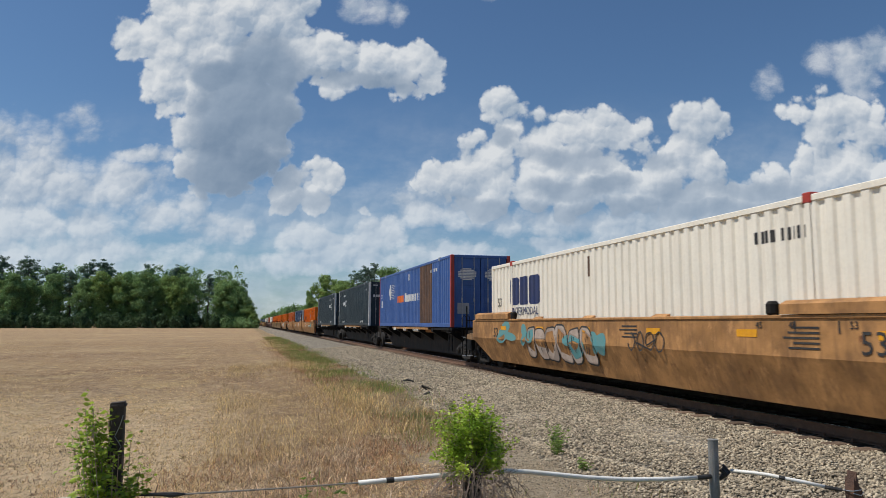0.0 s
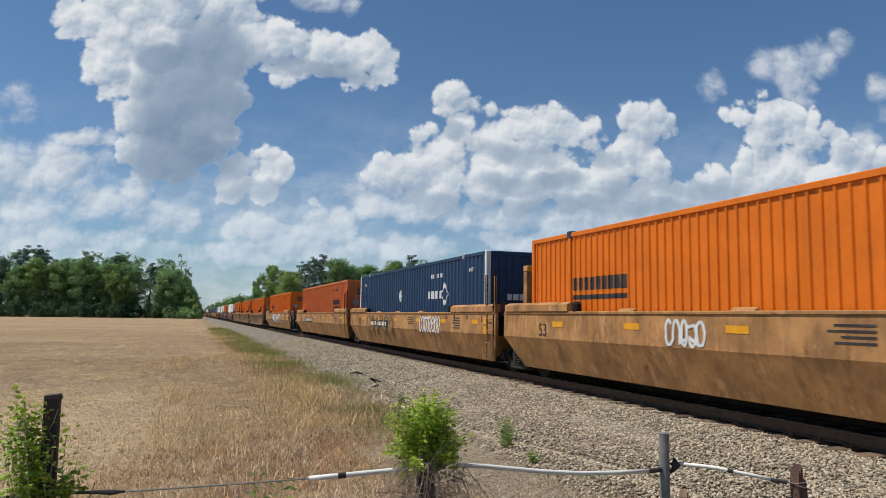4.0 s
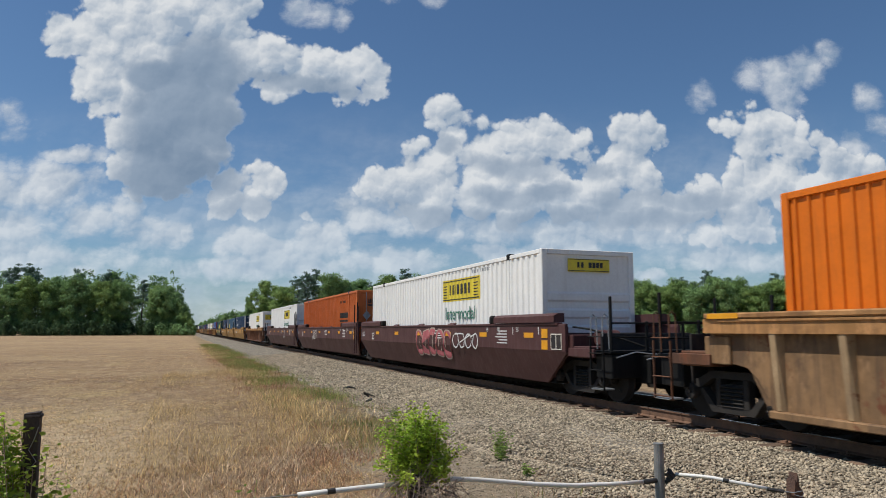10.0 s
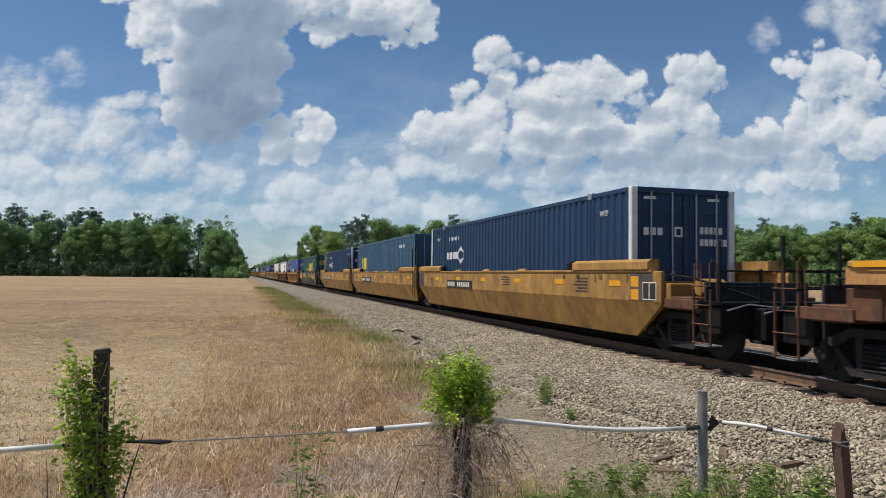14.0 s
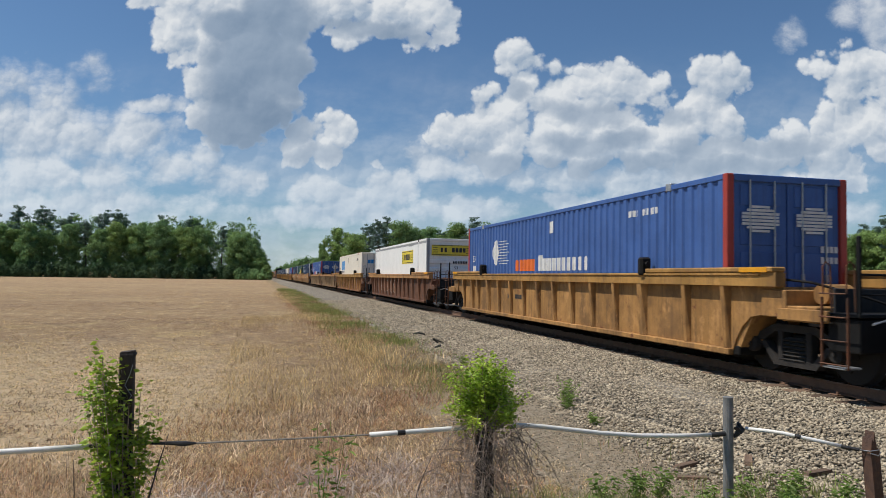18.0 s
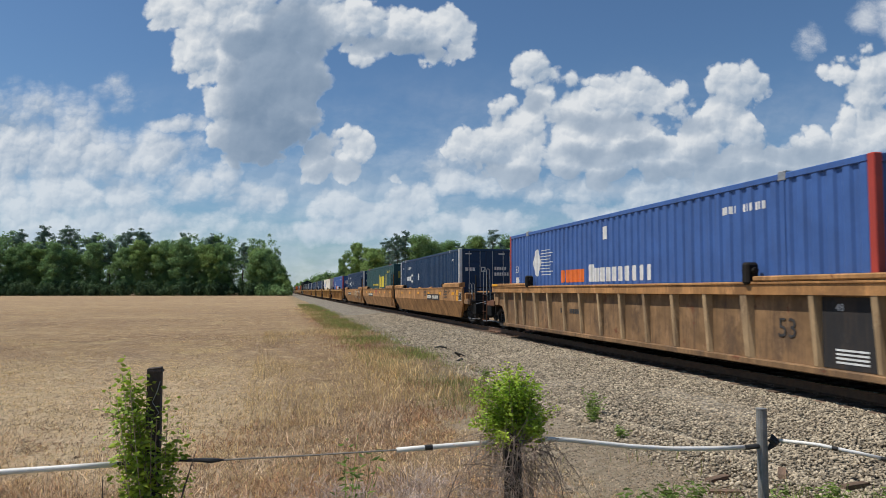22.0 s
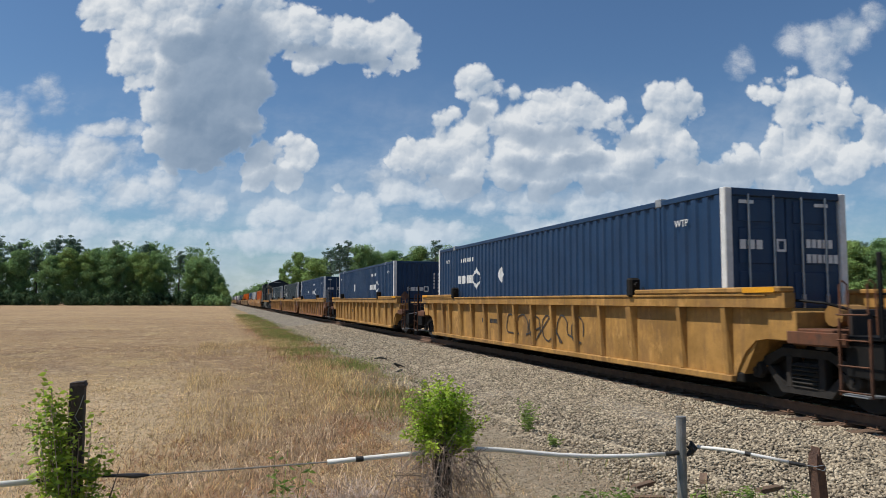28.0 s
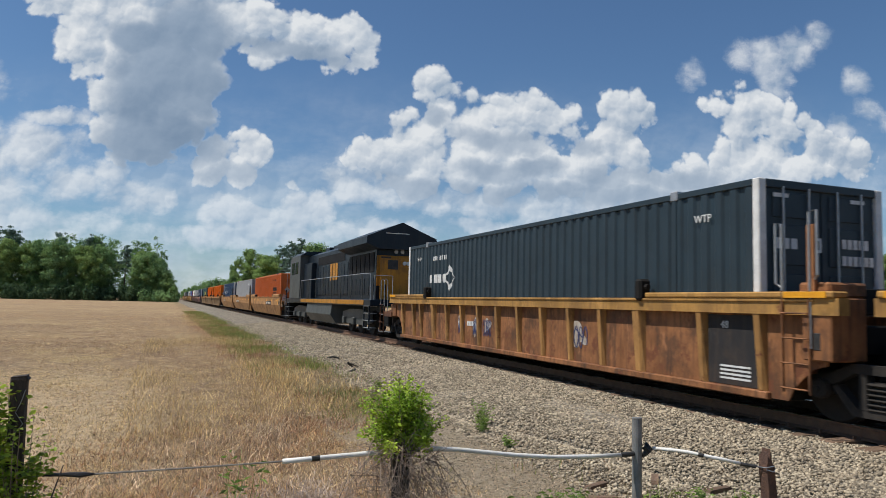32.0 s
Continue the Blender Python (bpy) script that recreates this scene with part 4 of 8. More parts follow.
    p = area(6000, 1.7, 4.0, 4.1, 9.0, 1.2)
    blades("bank_litter", "dry straw litter on the gritty strip beside the bank", "grey_straw", p, 0.03, 0.0022, 4.0, 41, 0.4)
    # curled dead stems lying over one another near the fence
    p = fade(area(20000, -4.2, 2.6, 4.2, 10.5, 1.1), 6.5, 10.0)
    m = patch_mask(p[:, 0], p[:, 1], 0.9, 51.0)
    curls("russet_tangle", "tangled reddish-brown dead stems", "rust_straw", p[m > -0.08], 0.11, 0.0026, 71)
    curls("pale_tangle", "tangled pale bleached stems", "gold_straw", p[m < 0.10][::2], 0.12, 0.0024, 72)
    spots = np.array([(1.05, 6.1), (1.35, 6.6), (0.6, 6.5), (0.2, 5.6), (-0.5, 6.0), (1.6, 5.6)])
    p = spots[rng.integers(0, len(spots), 2600)] + rng.normal(size=(2600, 2)) * np.array([0.20, 0.24])
    curls("silver_tangle", "silver-grey clumps of curled dead grass", "silver_straw", p, 0.17, 0.0026, 73)
    # fresh green growth under the fence
    p = area(26000, -3.2, 5.2, 3.3, 5.2, 1.0)
    m = patch_mask(p[:, 0], p[:, 1], 1.1, 12.0)
    blades("fence_grass", "green grass and weeds under the fence", "olive_grass", p[m > np.where(p[:, 0] < 1.4, -0.08, 0.04)], 0.20, 0.0040, 0.9, 7)
    p = area(9000, 1.8, 4.6, 3.9, 5.6, 1.0)
    m = patch_mask(p[:, 0], p[:, 1], 1.6, 19.0)
    blades("bank_grass", "thin green grass tufts beside the steel post", "green_grass", p[m > 0.12], 0.20, 0.0028, 0.8, 42)
    p = area(22000, -4, 4.0, 2.4, 5.0, 1.0, 9)
    blades("fence_straw", "tangled dry grass at the foot of the fence", "grey_straw", p, 0.22, 0.0026, 1.3, 8)


def leaf_cloud(points, size, seed, droop=0.3, wide=0.36, outward=None):
    """Folded leaves (two triangles either side of a midrib) at the given points."""
    rng = np.random.default_rng(seed)
    n = len(points)
    s = size * (0.6 + 0.8 * rng.random(n))[:, None]
    a = rng.uniform(0, 2 * np.pi, n)
    d = np.stack([np.cos(a), np.sin(a), rng.uniform(-0.6, 0.5, n) - droop * 0.3], -1)
    d /= np.linalg.norm(d, axis=1)[:, None]
    r = np.cross(d, rng.normal(size=(n, 3)))
    r /= np.linalg.norm(r, axis=1)[:, None]
    up = np.cross(r, d)
    if outward is not None:
        w = np.asarray(outward) + rng.normal(size=(n, 3)) * 0.38
        w /= np.linalg.norm(w, axis=1)[:, None]
        d = np.cross(w, rng.normal(size=(n, 3)))
        d /= np.linalg.norm(d, axis=1)[:, None]
        r, up = np.cross(d, w), w
    base = np.asarray(points)
    tip = base + d * s
    mid = base + d * s * 0.45
    l, q = mid + r * s * wide + up * s * 0.13, mid - r * s * wide + up * s * 0.13
    P = np.stack([base, l, tip, q], 1).reshape(-1, 3)
    k = 4 * np.arange(n)[:, None]
    F = np.concatenate([np.array([[0, 1, 2]]) + k, np.array([[0, 2, 3]]) + k])
    return P, F


def stems(mb, rnd, roots, tips, r=0.004, sag=0.12, n=4):
    for a, b in zip(roots, tips):
        a, b = Vector(a), Vector(b)
        m = (a + b) / 2 + Vector((rnd.uniform(-sag, sag), rnd.uniform(-sag, sag), rnd.uniform(0, sag)))
        q = [(1 - t) ** 2 * a + 2 * t * (1 - t) * m + t * t * b for t in (0, 0.25, 0.5, 0.75, 1)]
        mb.tube(q, [r, r * 0.9, r * 0.75, r * 0.6, r * 0.35], n, False)


def build_fence():
    rnd = random.Random(21)
    # square wooden post with a climbing vine
    post = thing("wooden_post", "weathered dark square wooden fence post wrapped in vine", "fence post")
    part("post", MB().prism([(-0.768, -0.05), (-0.775, 1.43), (-0.70, 1.438), (-0.692, -0.05)], 4.46, 4.545).box((-0.776, 4.456, 1.405), (-0.691, 4.549, 1.425), 0.006), "post_wood", post)
    mb = MB().tube([(-0.70, 4.455, 1.36), (-0.715, 4.45, 1.30), (-0.74, 4.452, 1.24), (-0.70, 4.44, 1.18), (-0.76, 4.45, 1.10)], 0.002, 4)
    part("loose_wire", mb, "galvanised", post, "bent loose wire end")
    vine = thing("climbing_vine", "bright green leafy vine climbing a wooden fence post", "vine")
    rng = np.random.default_rng(31)
    mb = MB()
    pts = []
    for i in range(46):
        a0 = rnd.uniform(0, 6.28)
        z0, z1 = rnd.uniform(0.0, 0.6), rnd.uniform(0.5, 1.42)
        if rnd.random() < 0.3:
            z1 = rnd.uniform(1.15, 1.46)
        w = 0.04 + 0.085 * max(0.0, 1 - abs(z1 - 0.95) / 0.5)
        tip = (-0.765 + rnd.gauss(-0.03 if z1 < 1.2 else -0.09, w), 4.5 + rnd.gauss(-0.05, w * 0.8), z1)
        a, b = Vector((-0.73 + 0.06 * math.cos(a0), 4.5 + 0.06 * math.sin(a0), z0)), Vector(tip)
        stems(mb, rnd, [a], [b], 0.004, 0.05)
        for k in range(66):
            t = 0.25 + 0.8 * rnd.random()
            q = a.lerp(b, min(t, 1)) + Vector((rnd.gauss(0, 0.035), rnd.gauss(0, 0.035), rnd.gauss(0, 0.03)))
            pts.append(q)
    part("stem", mb, "dry_stem", vine, "thin brown stems")
    for i in range(9):
        q = Vector((-0.69, 4.47, rnd.uniform(0.7, 1.0)))
        e = q + Vector((rnd.uniform(0.10, 0.26), rnd.uniform(-0.1, 0.05), rnd.uniform(-0.1, 0.12)))
        pts += [q.lerp(e, rnd.random()) + Vector((rnd.gauss(0, 0.02),) * 3) for k in range(22)]
    P, F = leaf_cloud([tuple(q) for q in pts], 0.038, 5, 0.3, 0.27)
    leaves = numpy_object("foliage", P, F, M["vine_leaf"])
    leaves.parent = vine
    # leafy shrub on a hidden post
    post = thing("mossy_post", "dark rotten wooden fence post hidden in a shrub", "fence post", mb=MB().tube([(1.56, 4.72, -0.05), (1.57, 4.72, 0.5), (1.56, 4.71, 0.98)], [0.07, 0.065, 0.055], 9), mat="post_wood")
    bush = thing("leafy_shrub", "bright green leafy shrub over tangled dry stems", "shrub")
    mb, pts = MB(), []
    c = Vector((1.56, 4.7, 1.09))
    for i in range(80):
        d = Vector((rnd.gauss(0, 1), rnd.gauss(0, 1), rnd.gauss(0.15, 1))).normalized()
        tip = c + Vector((d.x * 0.215, d.y * 0.215, d.z * 0.235)) * rnd.choice((0.6, 0.75, 0.85, 0.95, 1.05, 1.2, 1.38))
        root = Vector((1.56 + rnd.gauss(0, 0.05), 4.7 + rnd.gauss(0, 0.05), rnd.uniform(0.80, 0.98)))
        stems(mb, rnd, [root], [tip], 0.004, 0.06)
        for k in range(120):
            pts.append(root.lerp(tip, 0.40 + 0.64 * rnd.random()) + Vector((rnd.gauss(0, 0.026), rnd.gauss(0, 0.026), rnd.gauss(0, 0.026))))
    part("stem", mb, "dry_stem", bush, "thin brown stems")
    P, F = leaf_cloud([tuple(q) for q in pts], 0.026, 6, 0.5, 0.30)
    numpy_object("foliage", P, F, M["bush_leaf"]).parent = bush
    mb = MB()
    for i in range(620):
        a = Vector((1.52 + rnd.gauss(0, 0.15), 4.66 + rnd.gauss(-0.02, 0.11), rnd.uniform(0.10, 0.92)))
        d = Vector((rnd.gauss(0, 1), rnd.gauss(0, 0.8), rnd.gauss(-0.5, 0.8))).normalized() * rnd.uniform(0.10, 0.34)
        stems(mb, rnd, [a], [(a.x + d.x, a.y + d.y, max(0.02, a.z + d.z))], rnd.choice((0.0016, 0.0022, 0.003)), 0.11)
    for i in range(110):
        a = Vector((1.56 + rnd.gauss(0, 0.13), 4.68 + rnd.gauss(0, 0.1), rnd.uniform(0.75, 1.0)))
        stems(mb, rnd, [a], [(a.x + rnd.gauss(0.04, 0.22), a.y + rnd.gauss(-0.05, 0.14), rnd.uniform(0.05, 0.6))], 0.0022, 0.2)
    part("dead_growth", mb, "dry_stem", bush, "hanging tangle of grey dry stems")
    # round steel post and the broken rusty one
    post = thing("steel_post", "grey round steel fence post", "fence post")
    part("post", MB().tube([(3.535, 4.7, -0.1), (3.535, 4.7, 0.4), (3.535, 4.7, 1.0)], 0.038, 14), "grey_post", post, smooth=False)
    part("cap", MB().tube([(3.535, 4.7, 0.998), (3.535, 4.7, 1.006)], 0.040, 14), "grey_post", post)
    knot = MB().tube([(3.575, 4.69, 0.70), (3.60, 4.67, 0.735), (3.635, 4.675, 0.765), (3.615, 4.69, 0.80), (3.585, 4.675, 0.775), (3.62, 4.665, 0.745), (3.655, 4.67, 0.76)], [0.012, 0.022, 0.024, 0.016, 0.022, 0.024, 0.012], 6)
    part("knot", knot, "tape_black", post, "black taped knot")
    post = thing("broken_post", "splintered rusty-brown fence post", "fence post")
    mb = MB().prism([(4.225, 0.70), (4.235, 0.80), (4.25, 0.775), (4.258, 0.845), (4.275, 0.74), (4.30, 0.72), (4.375, -0.05), (4.30, -0.05)], 4.06, 4.14)
    part("post", mb, "rust_post", post)
    part("wire_wrap", MB().tube([(4.21, 4.05, 0.70), (4.26, 4.03, 0.685), (4.31, 4.06, 0.70), (4.31, 4.15, 0.715), (4.22, 4.15, 0.70), (4.205, 4.05, 0.715), (4.27, 4.035, 0.725)], 0.0035, 5), "galvanised", post)
    # the wire, its sleeves of white pipe and their black tape
    def sleeve(pts, r=0.0165):
        ob = thing("pipe_sleeve", "white plastic pipe sleeve on the fence wire", "pipe", "fence sleeves", mb=MB().tube(pts, r, 14), mat="pipe_white", smooth=True)
        return ob

    def tape(parent, a, b, r=0.019):
        part("tape", MB().tube([a, b], r, 9), "tape_black", parent, "black tape")

    s = sleeve([(-2.6, 4.5, 0.872), (-1.9, 4.5, 0.866), (-1.197, 4.5, 0.877), (-0.93, 4.5, 0.883)])
    tape(s, (-0.935, 4.5, 0.883), (-0.86, 4.5, 0.885), 0.012)
    s = sleeve([(0.74, 4.65, 0.846), (0.96, 4.68, 0.846), (1.29, 4.7, 0.852), (1.42, 4.7, 0.855)])
    tape(s, (0.93, 4.676, 0.846), (0.985, 4.683, 0.846))
    s = sleeve([(1.70, 4.7, 0.862), (1.82, 4.7, 0.857), (1.98, 4.7, 0.842), (2.17, 4.7, 0.815), (2.45, 4.7, 0.775), (2.774, 4.7, 0.742), (3.1, 4.7, 0.727), (3.40, 4.7, 0.722)])
    tape(s, (3.38, 4.7, 0.722), (3.50, 4.695, 0.728))
    s = sleeve([(3.66, 4.66, 0.768), (3.725, 4.5, 0.781), (3.80, 4.42, 0.778), (3.854, 4.35, 0.768), (4.0, 4.27, 0.742), (4.13, 4.2, 0.714)], 0.0135)
    tape(s, (3.845, 4.36, 0.770), (3.875, 4.335, 0.764), 0.016)
    tape(s, (4.11, 4.205, 0.717), (4.20, 4.14, 0.705), 0.014)
    wire = thing("fence_wire", "thin twisted grey fence wire strung between the posts", "wire")
    part("strand", MB().tube([(-0.93, 4.5, 0.883), (-0.69, 4.46, 0.888), (-0.59, 4.5, 0.886), (-0.36, 4.53, 0.868), (0.2, 4.59, 0.855), (0.75, 4.65, 0.847)], 0.0055, 6), "wire_grey", wire)
    part("black_wrap", MB().tube([(-0.60, 4.5, 0.886), (-0.48, 4.515, 0.878), (-0.41, 4.524, 0.869), (-0.34, 4.532, 0.868)], [0.008, 0.012, 0.017, 0.006], 7), "tape_black", wire, "black taped splice")
    part("end_strand", MB().tube([(4.13, 4.2, 0.714), (4.235, 4.09, 0.70)], 0.0045, 5), "tape_black", wire)


def build_weeds():
    rnd = random.Random(44)
    spots = [(4.55, 9.85, 0.42, 60, "weed"), (4.35, 9.35, 0.25, 40, "weed"), (0.44, 4.72, 0.92, 44, "weed"), (3.05, 5.2, 0.34, 60, "weed"), (3.35, 5.35, 0.26, 50, "weed"),
             (2.75, 5.25, 0.30, 46, "weed"), (3.2, 4.55, 0.30, 40, "weed"), (-0.35, 4.1, 0.40, 36, "weed"), (0.9, 4.2, 0.36, 40, "weed"), (2.2, 4.2, 0.34, 50, "weed"),
             (4.25, 8.3, 0.16, 30, "weed"), (4.0, 12.0, 0.2, 30, "weed"), (4.3, 14.5, 0.22, 30, "weed"), (-1.6, 4.2, 0.4, 40, "weed"), (3.9, 4.4, 0.35, 40, "weed"), (1.3, 3.9, 0.36, 50, "weed")]
    spots += [(rnd.uniform(-2.2, 4.6), rnd.uniform(3.9, 5.1), rnd.uniform(0.14, 0.34), rnd.randrange(30, 60), "weed") for i in range(110)]
    for x, y, h, n, kind in spots:
        ob = thing("weed", "green leafy weed growing beside the fence and ballast", "weed", "weeds")
        mb, pts = MB(), []
        for i in range(max(5, n // 5)):
            wide = h * 0.24 if h < 0.6 else 0.07
            tip = (x + rnd.gauss(0, wide), y + rnd.gauss(0, wide), h * rnd.uniform(0.6, 1.08))
            stems(mb, rnd, [(x + rnd.gauss(0, 0.02), y + rnd.gauss(0, 0.02), 0.0)], [tip], 0.003, 0.04)
            for k in range(18):
                t = rnd.uniform(0.15, 1.0)
                pts.append((x + (tip[0] - x) * t + rnd.gauss(0, 0.02), y + (tip[1] - y) * t + rnd.gauss(0, 0.02), tip[2] * t + 0.02))
        part("stem", mb, "weed_leaf", ob)
        P, F = leaf_cloud(pts, 0.058, rnd.randrange(999), 0.0, 0.15)
        numpy_object("foliage", P, F, M["weed_leaf"]).parent = ob
    # a single bare twig, dark rags and wood scraps on the bank, a rusty patch of soil
    thing("twig", "bare dark twig standing in the grass", "twig", mb=MB().tube([(1.25, 5.6, 0.0), (1.31, 5.62, 0.2), (1.42, 5.62, 0.46)], [0.006, 0.005, 0.002], 5), mat="bark")
    thing("twig", "bare dark twig leaning beside a fence post", "twig", mb=MB().tube([(-0.66, 4.44, 0.0), (-0.62, 4.42, 0.45), (-0.55, 4.42, 0.74), (-0.49, 4.43, 0.95)], [0.008, 0.007, 0.005, 0.002], 5), mat="bark")
    thing("twig", "bare dark twig leaning beside a fence post", "twig", mb=MB().tube([(-1.05, 4.55, 0.0), (-1.0, 4.55, 0.35), (-1.02, 4.55, 0.80)], [0.006, 0.005, 0.002], 5), mat="bark")
    for i, (x, y) in enumerate(((4.75, 18.6), (4.55, 17.4), (5.0, 21.5))):
        mb = MB()
        for k in range(1):
            a = rnd.uniform(0, 3)
            mb.tube([(x + rnd.gauss(0, 0.12), y + rnd.gauss(0, 0.2), 0.10), (x + rnd.gauss(0, 0.1), y + rnd.gauss(0, 0.1), 0.12 + rnd.random() * 0.1), (x + 0.25 * math.cos(a), y + 0.2, 0.09)], [0.022, 0.034, 0.012], 6)
        thing("debris_scrap", "dark scrap of rubber and wood lying on the ballast", "debris", "track debris", mb=mb, mat="tape_black")
    for x, y, r in ((4.25, 6.3, 0.3), (4.05, 5.9, -0.4), (4.9, 6.2, 0.9), (5.2, 5.6, 0.1)):
        ob = thing("wood_scrap", "weathered scrap of tie wood on the stones", "wood scrap", "wood scraps", mb=MB().prism([(-0.17, 0), (-0.15, 0.035), (0.13, 0.045), (0.18, 0.0)], -0.04, 0.035), mat="tie_wood")
        ob.location, ob.rotation_euler = (x, y, float(np.interp(x, [4.2, 4.35, 5.4], [0.0, 0.03, 0.08]))), (0, 0, r)


# ---------------------------------------------------------------- trees


def tree_mesh(kind, seed):
    """Trunk and crown meshes of one tree, about 20 m high, at the origin."""
    rnd = random.Random(seed)
    rng = np.random.default_rng(seed)
    trunk = MB()
    H = 20.0
    lean = rnd.uniform(-0.6, 0.6)
    top = H * (0.93 if kind == "pine" else 0.8)
    axis = [Vector((lean * t * t + 0.15 * math.sin(5 * t + seed), 0.12 * math.cos(4 * t + seed), top * t)) for t in (0, 0.2, 0.4, 0.6, 0.8, 1)]
    trunk.tube(axis, [0.30, 0.25, 0.21, 0.17, 0.11, 0.04], 7)
    clumps = []
    n_limb = {"pine": 20, "oak": 38, "poplar": 42}[kind]
    low = {"pine": 0.55, "oak": 0.10, "poplar": 0.12}[kind]
    for i in range(n_limb):
        t = low + (1 - low) * (i + rnd.random()) / n_limb
        k = min(int(t * 5), 4)
        base = axis[k].lerp(axis[k + 1], t * 5 - k)
        rel = (t - low) / (1 - low)
        if kind == "pine":
            reach = 3.4 * (1 - rel) ** 0.6 * rnd.uniform(0.5, 1.1) + 0.5
            rise = 0.2 * reach
        elif kind == "oak":
            reach = 4.4 * math.sin(math.pi * min(0.16 + 0.84 * rel, 0.97)) ** 0.7 * rnd.uniform(0.6, 1.15) + 0.6
            rise = 0.55 * reach
        else:
            reach = 3.2 * math.sin(math.pi * min(0.2 + 0.78 * rel, 0.97)) ** 0.6 * rnd.uniform(0.6, 1.15) + 0.5
            rise = 0.9 * reach
        a = i * 2.4 + rnd.uniform(-0.5, 0.5)
        end = base + Vector((math.cos(a) * reach, math.sin(a) * reach, rise))
        trunk.tube([base, base.lerp(end, 0.5) + Vector((0, 0, -0.1 * reach)), end], [0.09, 0.06, 0.02], 5, False)
        for j in range(4):
            clumps.append((base.lerp(end, rnd.uniform(0.35, 1.08)) + Vector((rnd.gauss(0, 0.5), rnd.gauss(0, 0.5), rnd.gauss(0.2, 0.5))), rnd.uniform(0.5, 1.7) * (0.65 if kind == "pine" else 1.0)))
    if kind != "pine":
        for i in range(26):
            t = 0.12 + 0.80 * (i + rnd.random()) / 26
            clumps.append((axis[0].lerp(axis[-1], t) + Vector((rnd.gauss(0, 0.8), rnd.gauss(0, 0.8), 0)), rnd.uniform(1.1, 1.8)))
    pts, out = [], []
    for c, r in clumps:
        m = int(70 * r * r) + 20
        d = rng.normal(size=(m, 3))
        d /= np.linalg.norm(d, axis=1)[:, None]
        pts.append(np.array(c) + d * (r * (0.55 + 0.5 * rng.random((m, 1)))) * np.array([1, 1, 0.45 if kind == "pine" else 0.75]))
        out.append(d + np.array([0, 0, 0.35]))
    pts, out = np.concatenate(pts), np.concatenate(out)
    ok = pts[:, 2] > 0.4
    P, F = leaf_cloud(pts[ok], 0.36 if kind != "pine" else 0.31, seed, outward=out[ok])
    return trunk, P, F


TREES = {}


def tree(kind, leaf, x, y, height, rnd, label, group, width=1.0):
    key = (kind, leaf, rnd.randrange(3))
    m = Matrix.LocRotScale((x, y, -0.1), Euler((0, 0, rnd.uniform(0, 6.28))), None)
    if key not in TREES:
        trunk, P, F = tree_mesh(kind, 100 + len(TREES))
        ob = thing("tree", label, "tree", group)
        part("trunk", trunk, "pale_bark" if kind == "poplar" else "bark", ob)
        numpy_object("crown", P, F, M[leaf]).parent = ob
        TREES[key] = ob
        ob.matrix_basis = m
    else:
        ob = copy_thing(TREES[key], m)
        tagged(ob, label, "tree", group)
    s = height / 20.0
    ob.scale = (s * width, s * width, s)
    return ob


def bush_row(name, label, spans, rnd, seed, height, leaf="shaded_leaf"):
    """Undergrowth along the foot of a wood: one mass of small leaf clumps."""
    rng = np.random.default_rng(seed)
    pts, out = [], []
    for (x0, y0), (x1, y1), n in spans:
        for i in range(n):
            t = rnd.random()
            c = np.array([x0 + (x1 - x0) * t, y0 + (y1 - y0) * t + rnd.uniform(-1.5, 2.5), 0])
            r, h = rnd.uniform(0.8, 1.9), height * rnd.uniform(0.35, 1.0)
            m = 90
            d = rng.normal(size=(m, 3))
            d /= np.linalg.norm(d, axis=1)[:, None]
            q = d * np.array([r, r, h * 0.5]) * (0.6 + 0.45 * rng.random((m, 1))) + np.array([0, 0, h * 0.46])
            pts.append(c + q)
            out.append(d + np.array([0, 0, 0.3]))
    P, F = leaf_cloud(np.concatenate(pts), 0.62, seed, outward=np.concatenate(out))
    tagged(numpy_object(name, P, F, M[leaf]), label, "undergrowth", kind="stuff")


def joined_trees(name, label, spots, rnd, leaf, seed):
    """Far trees that merge into one mass: trunks and many small leaf clumps in one mesh."""
    rng = np.random.default_rng(seed)
    pts, out = [], []
    for x, y, h in spots:
        for k in range(34):
            t = rnd.uniform(0.10, 1.0)
            a, reach = rnd.uniform(0, 6.28), h * 0.21 * math.sin(math.pi * min(0.15 + 0.8 * t, 0.96)) ** 0.7 * rnd.random() ** 0.5
            r = rnd.uniform(0.6, 1.7)
            m = 26
            d = rng.normal(size=(m, 3))
            d /= np.linalg.norm(d, axis=1)[:, None]
            pts.append(np.array([x + reach * math.cos(a), y + reach * math.sin(a), h * t - 0.4]) + d * r * (0.6 + 0.45 * rng.random((m, 1))))
            out.append(d + np.array([0, 0, 0.35]))
    pts, out = np.concatenate(pts), np.concatenate(out)
    ok = pts[:, 2] > 0.2
    P, F = leaf_cloud(pts[ok], 0.66, seed, outward=out[ok])
    ob = numpy_object(name, P, F, M[leaf])
    trunks = MB()
    for x, y, h in spots:
        trunks.tube([(x, y, -0.1), (x + 0.2, y, h * 0.5), (x, y, h * 0.85)], [0.26, 0.18, 0.05], 5)
    part("trunks", trunks, "bark", ob)["kind"] = "stuff"
    tagged(ob, label, "trees", kind="stuff")


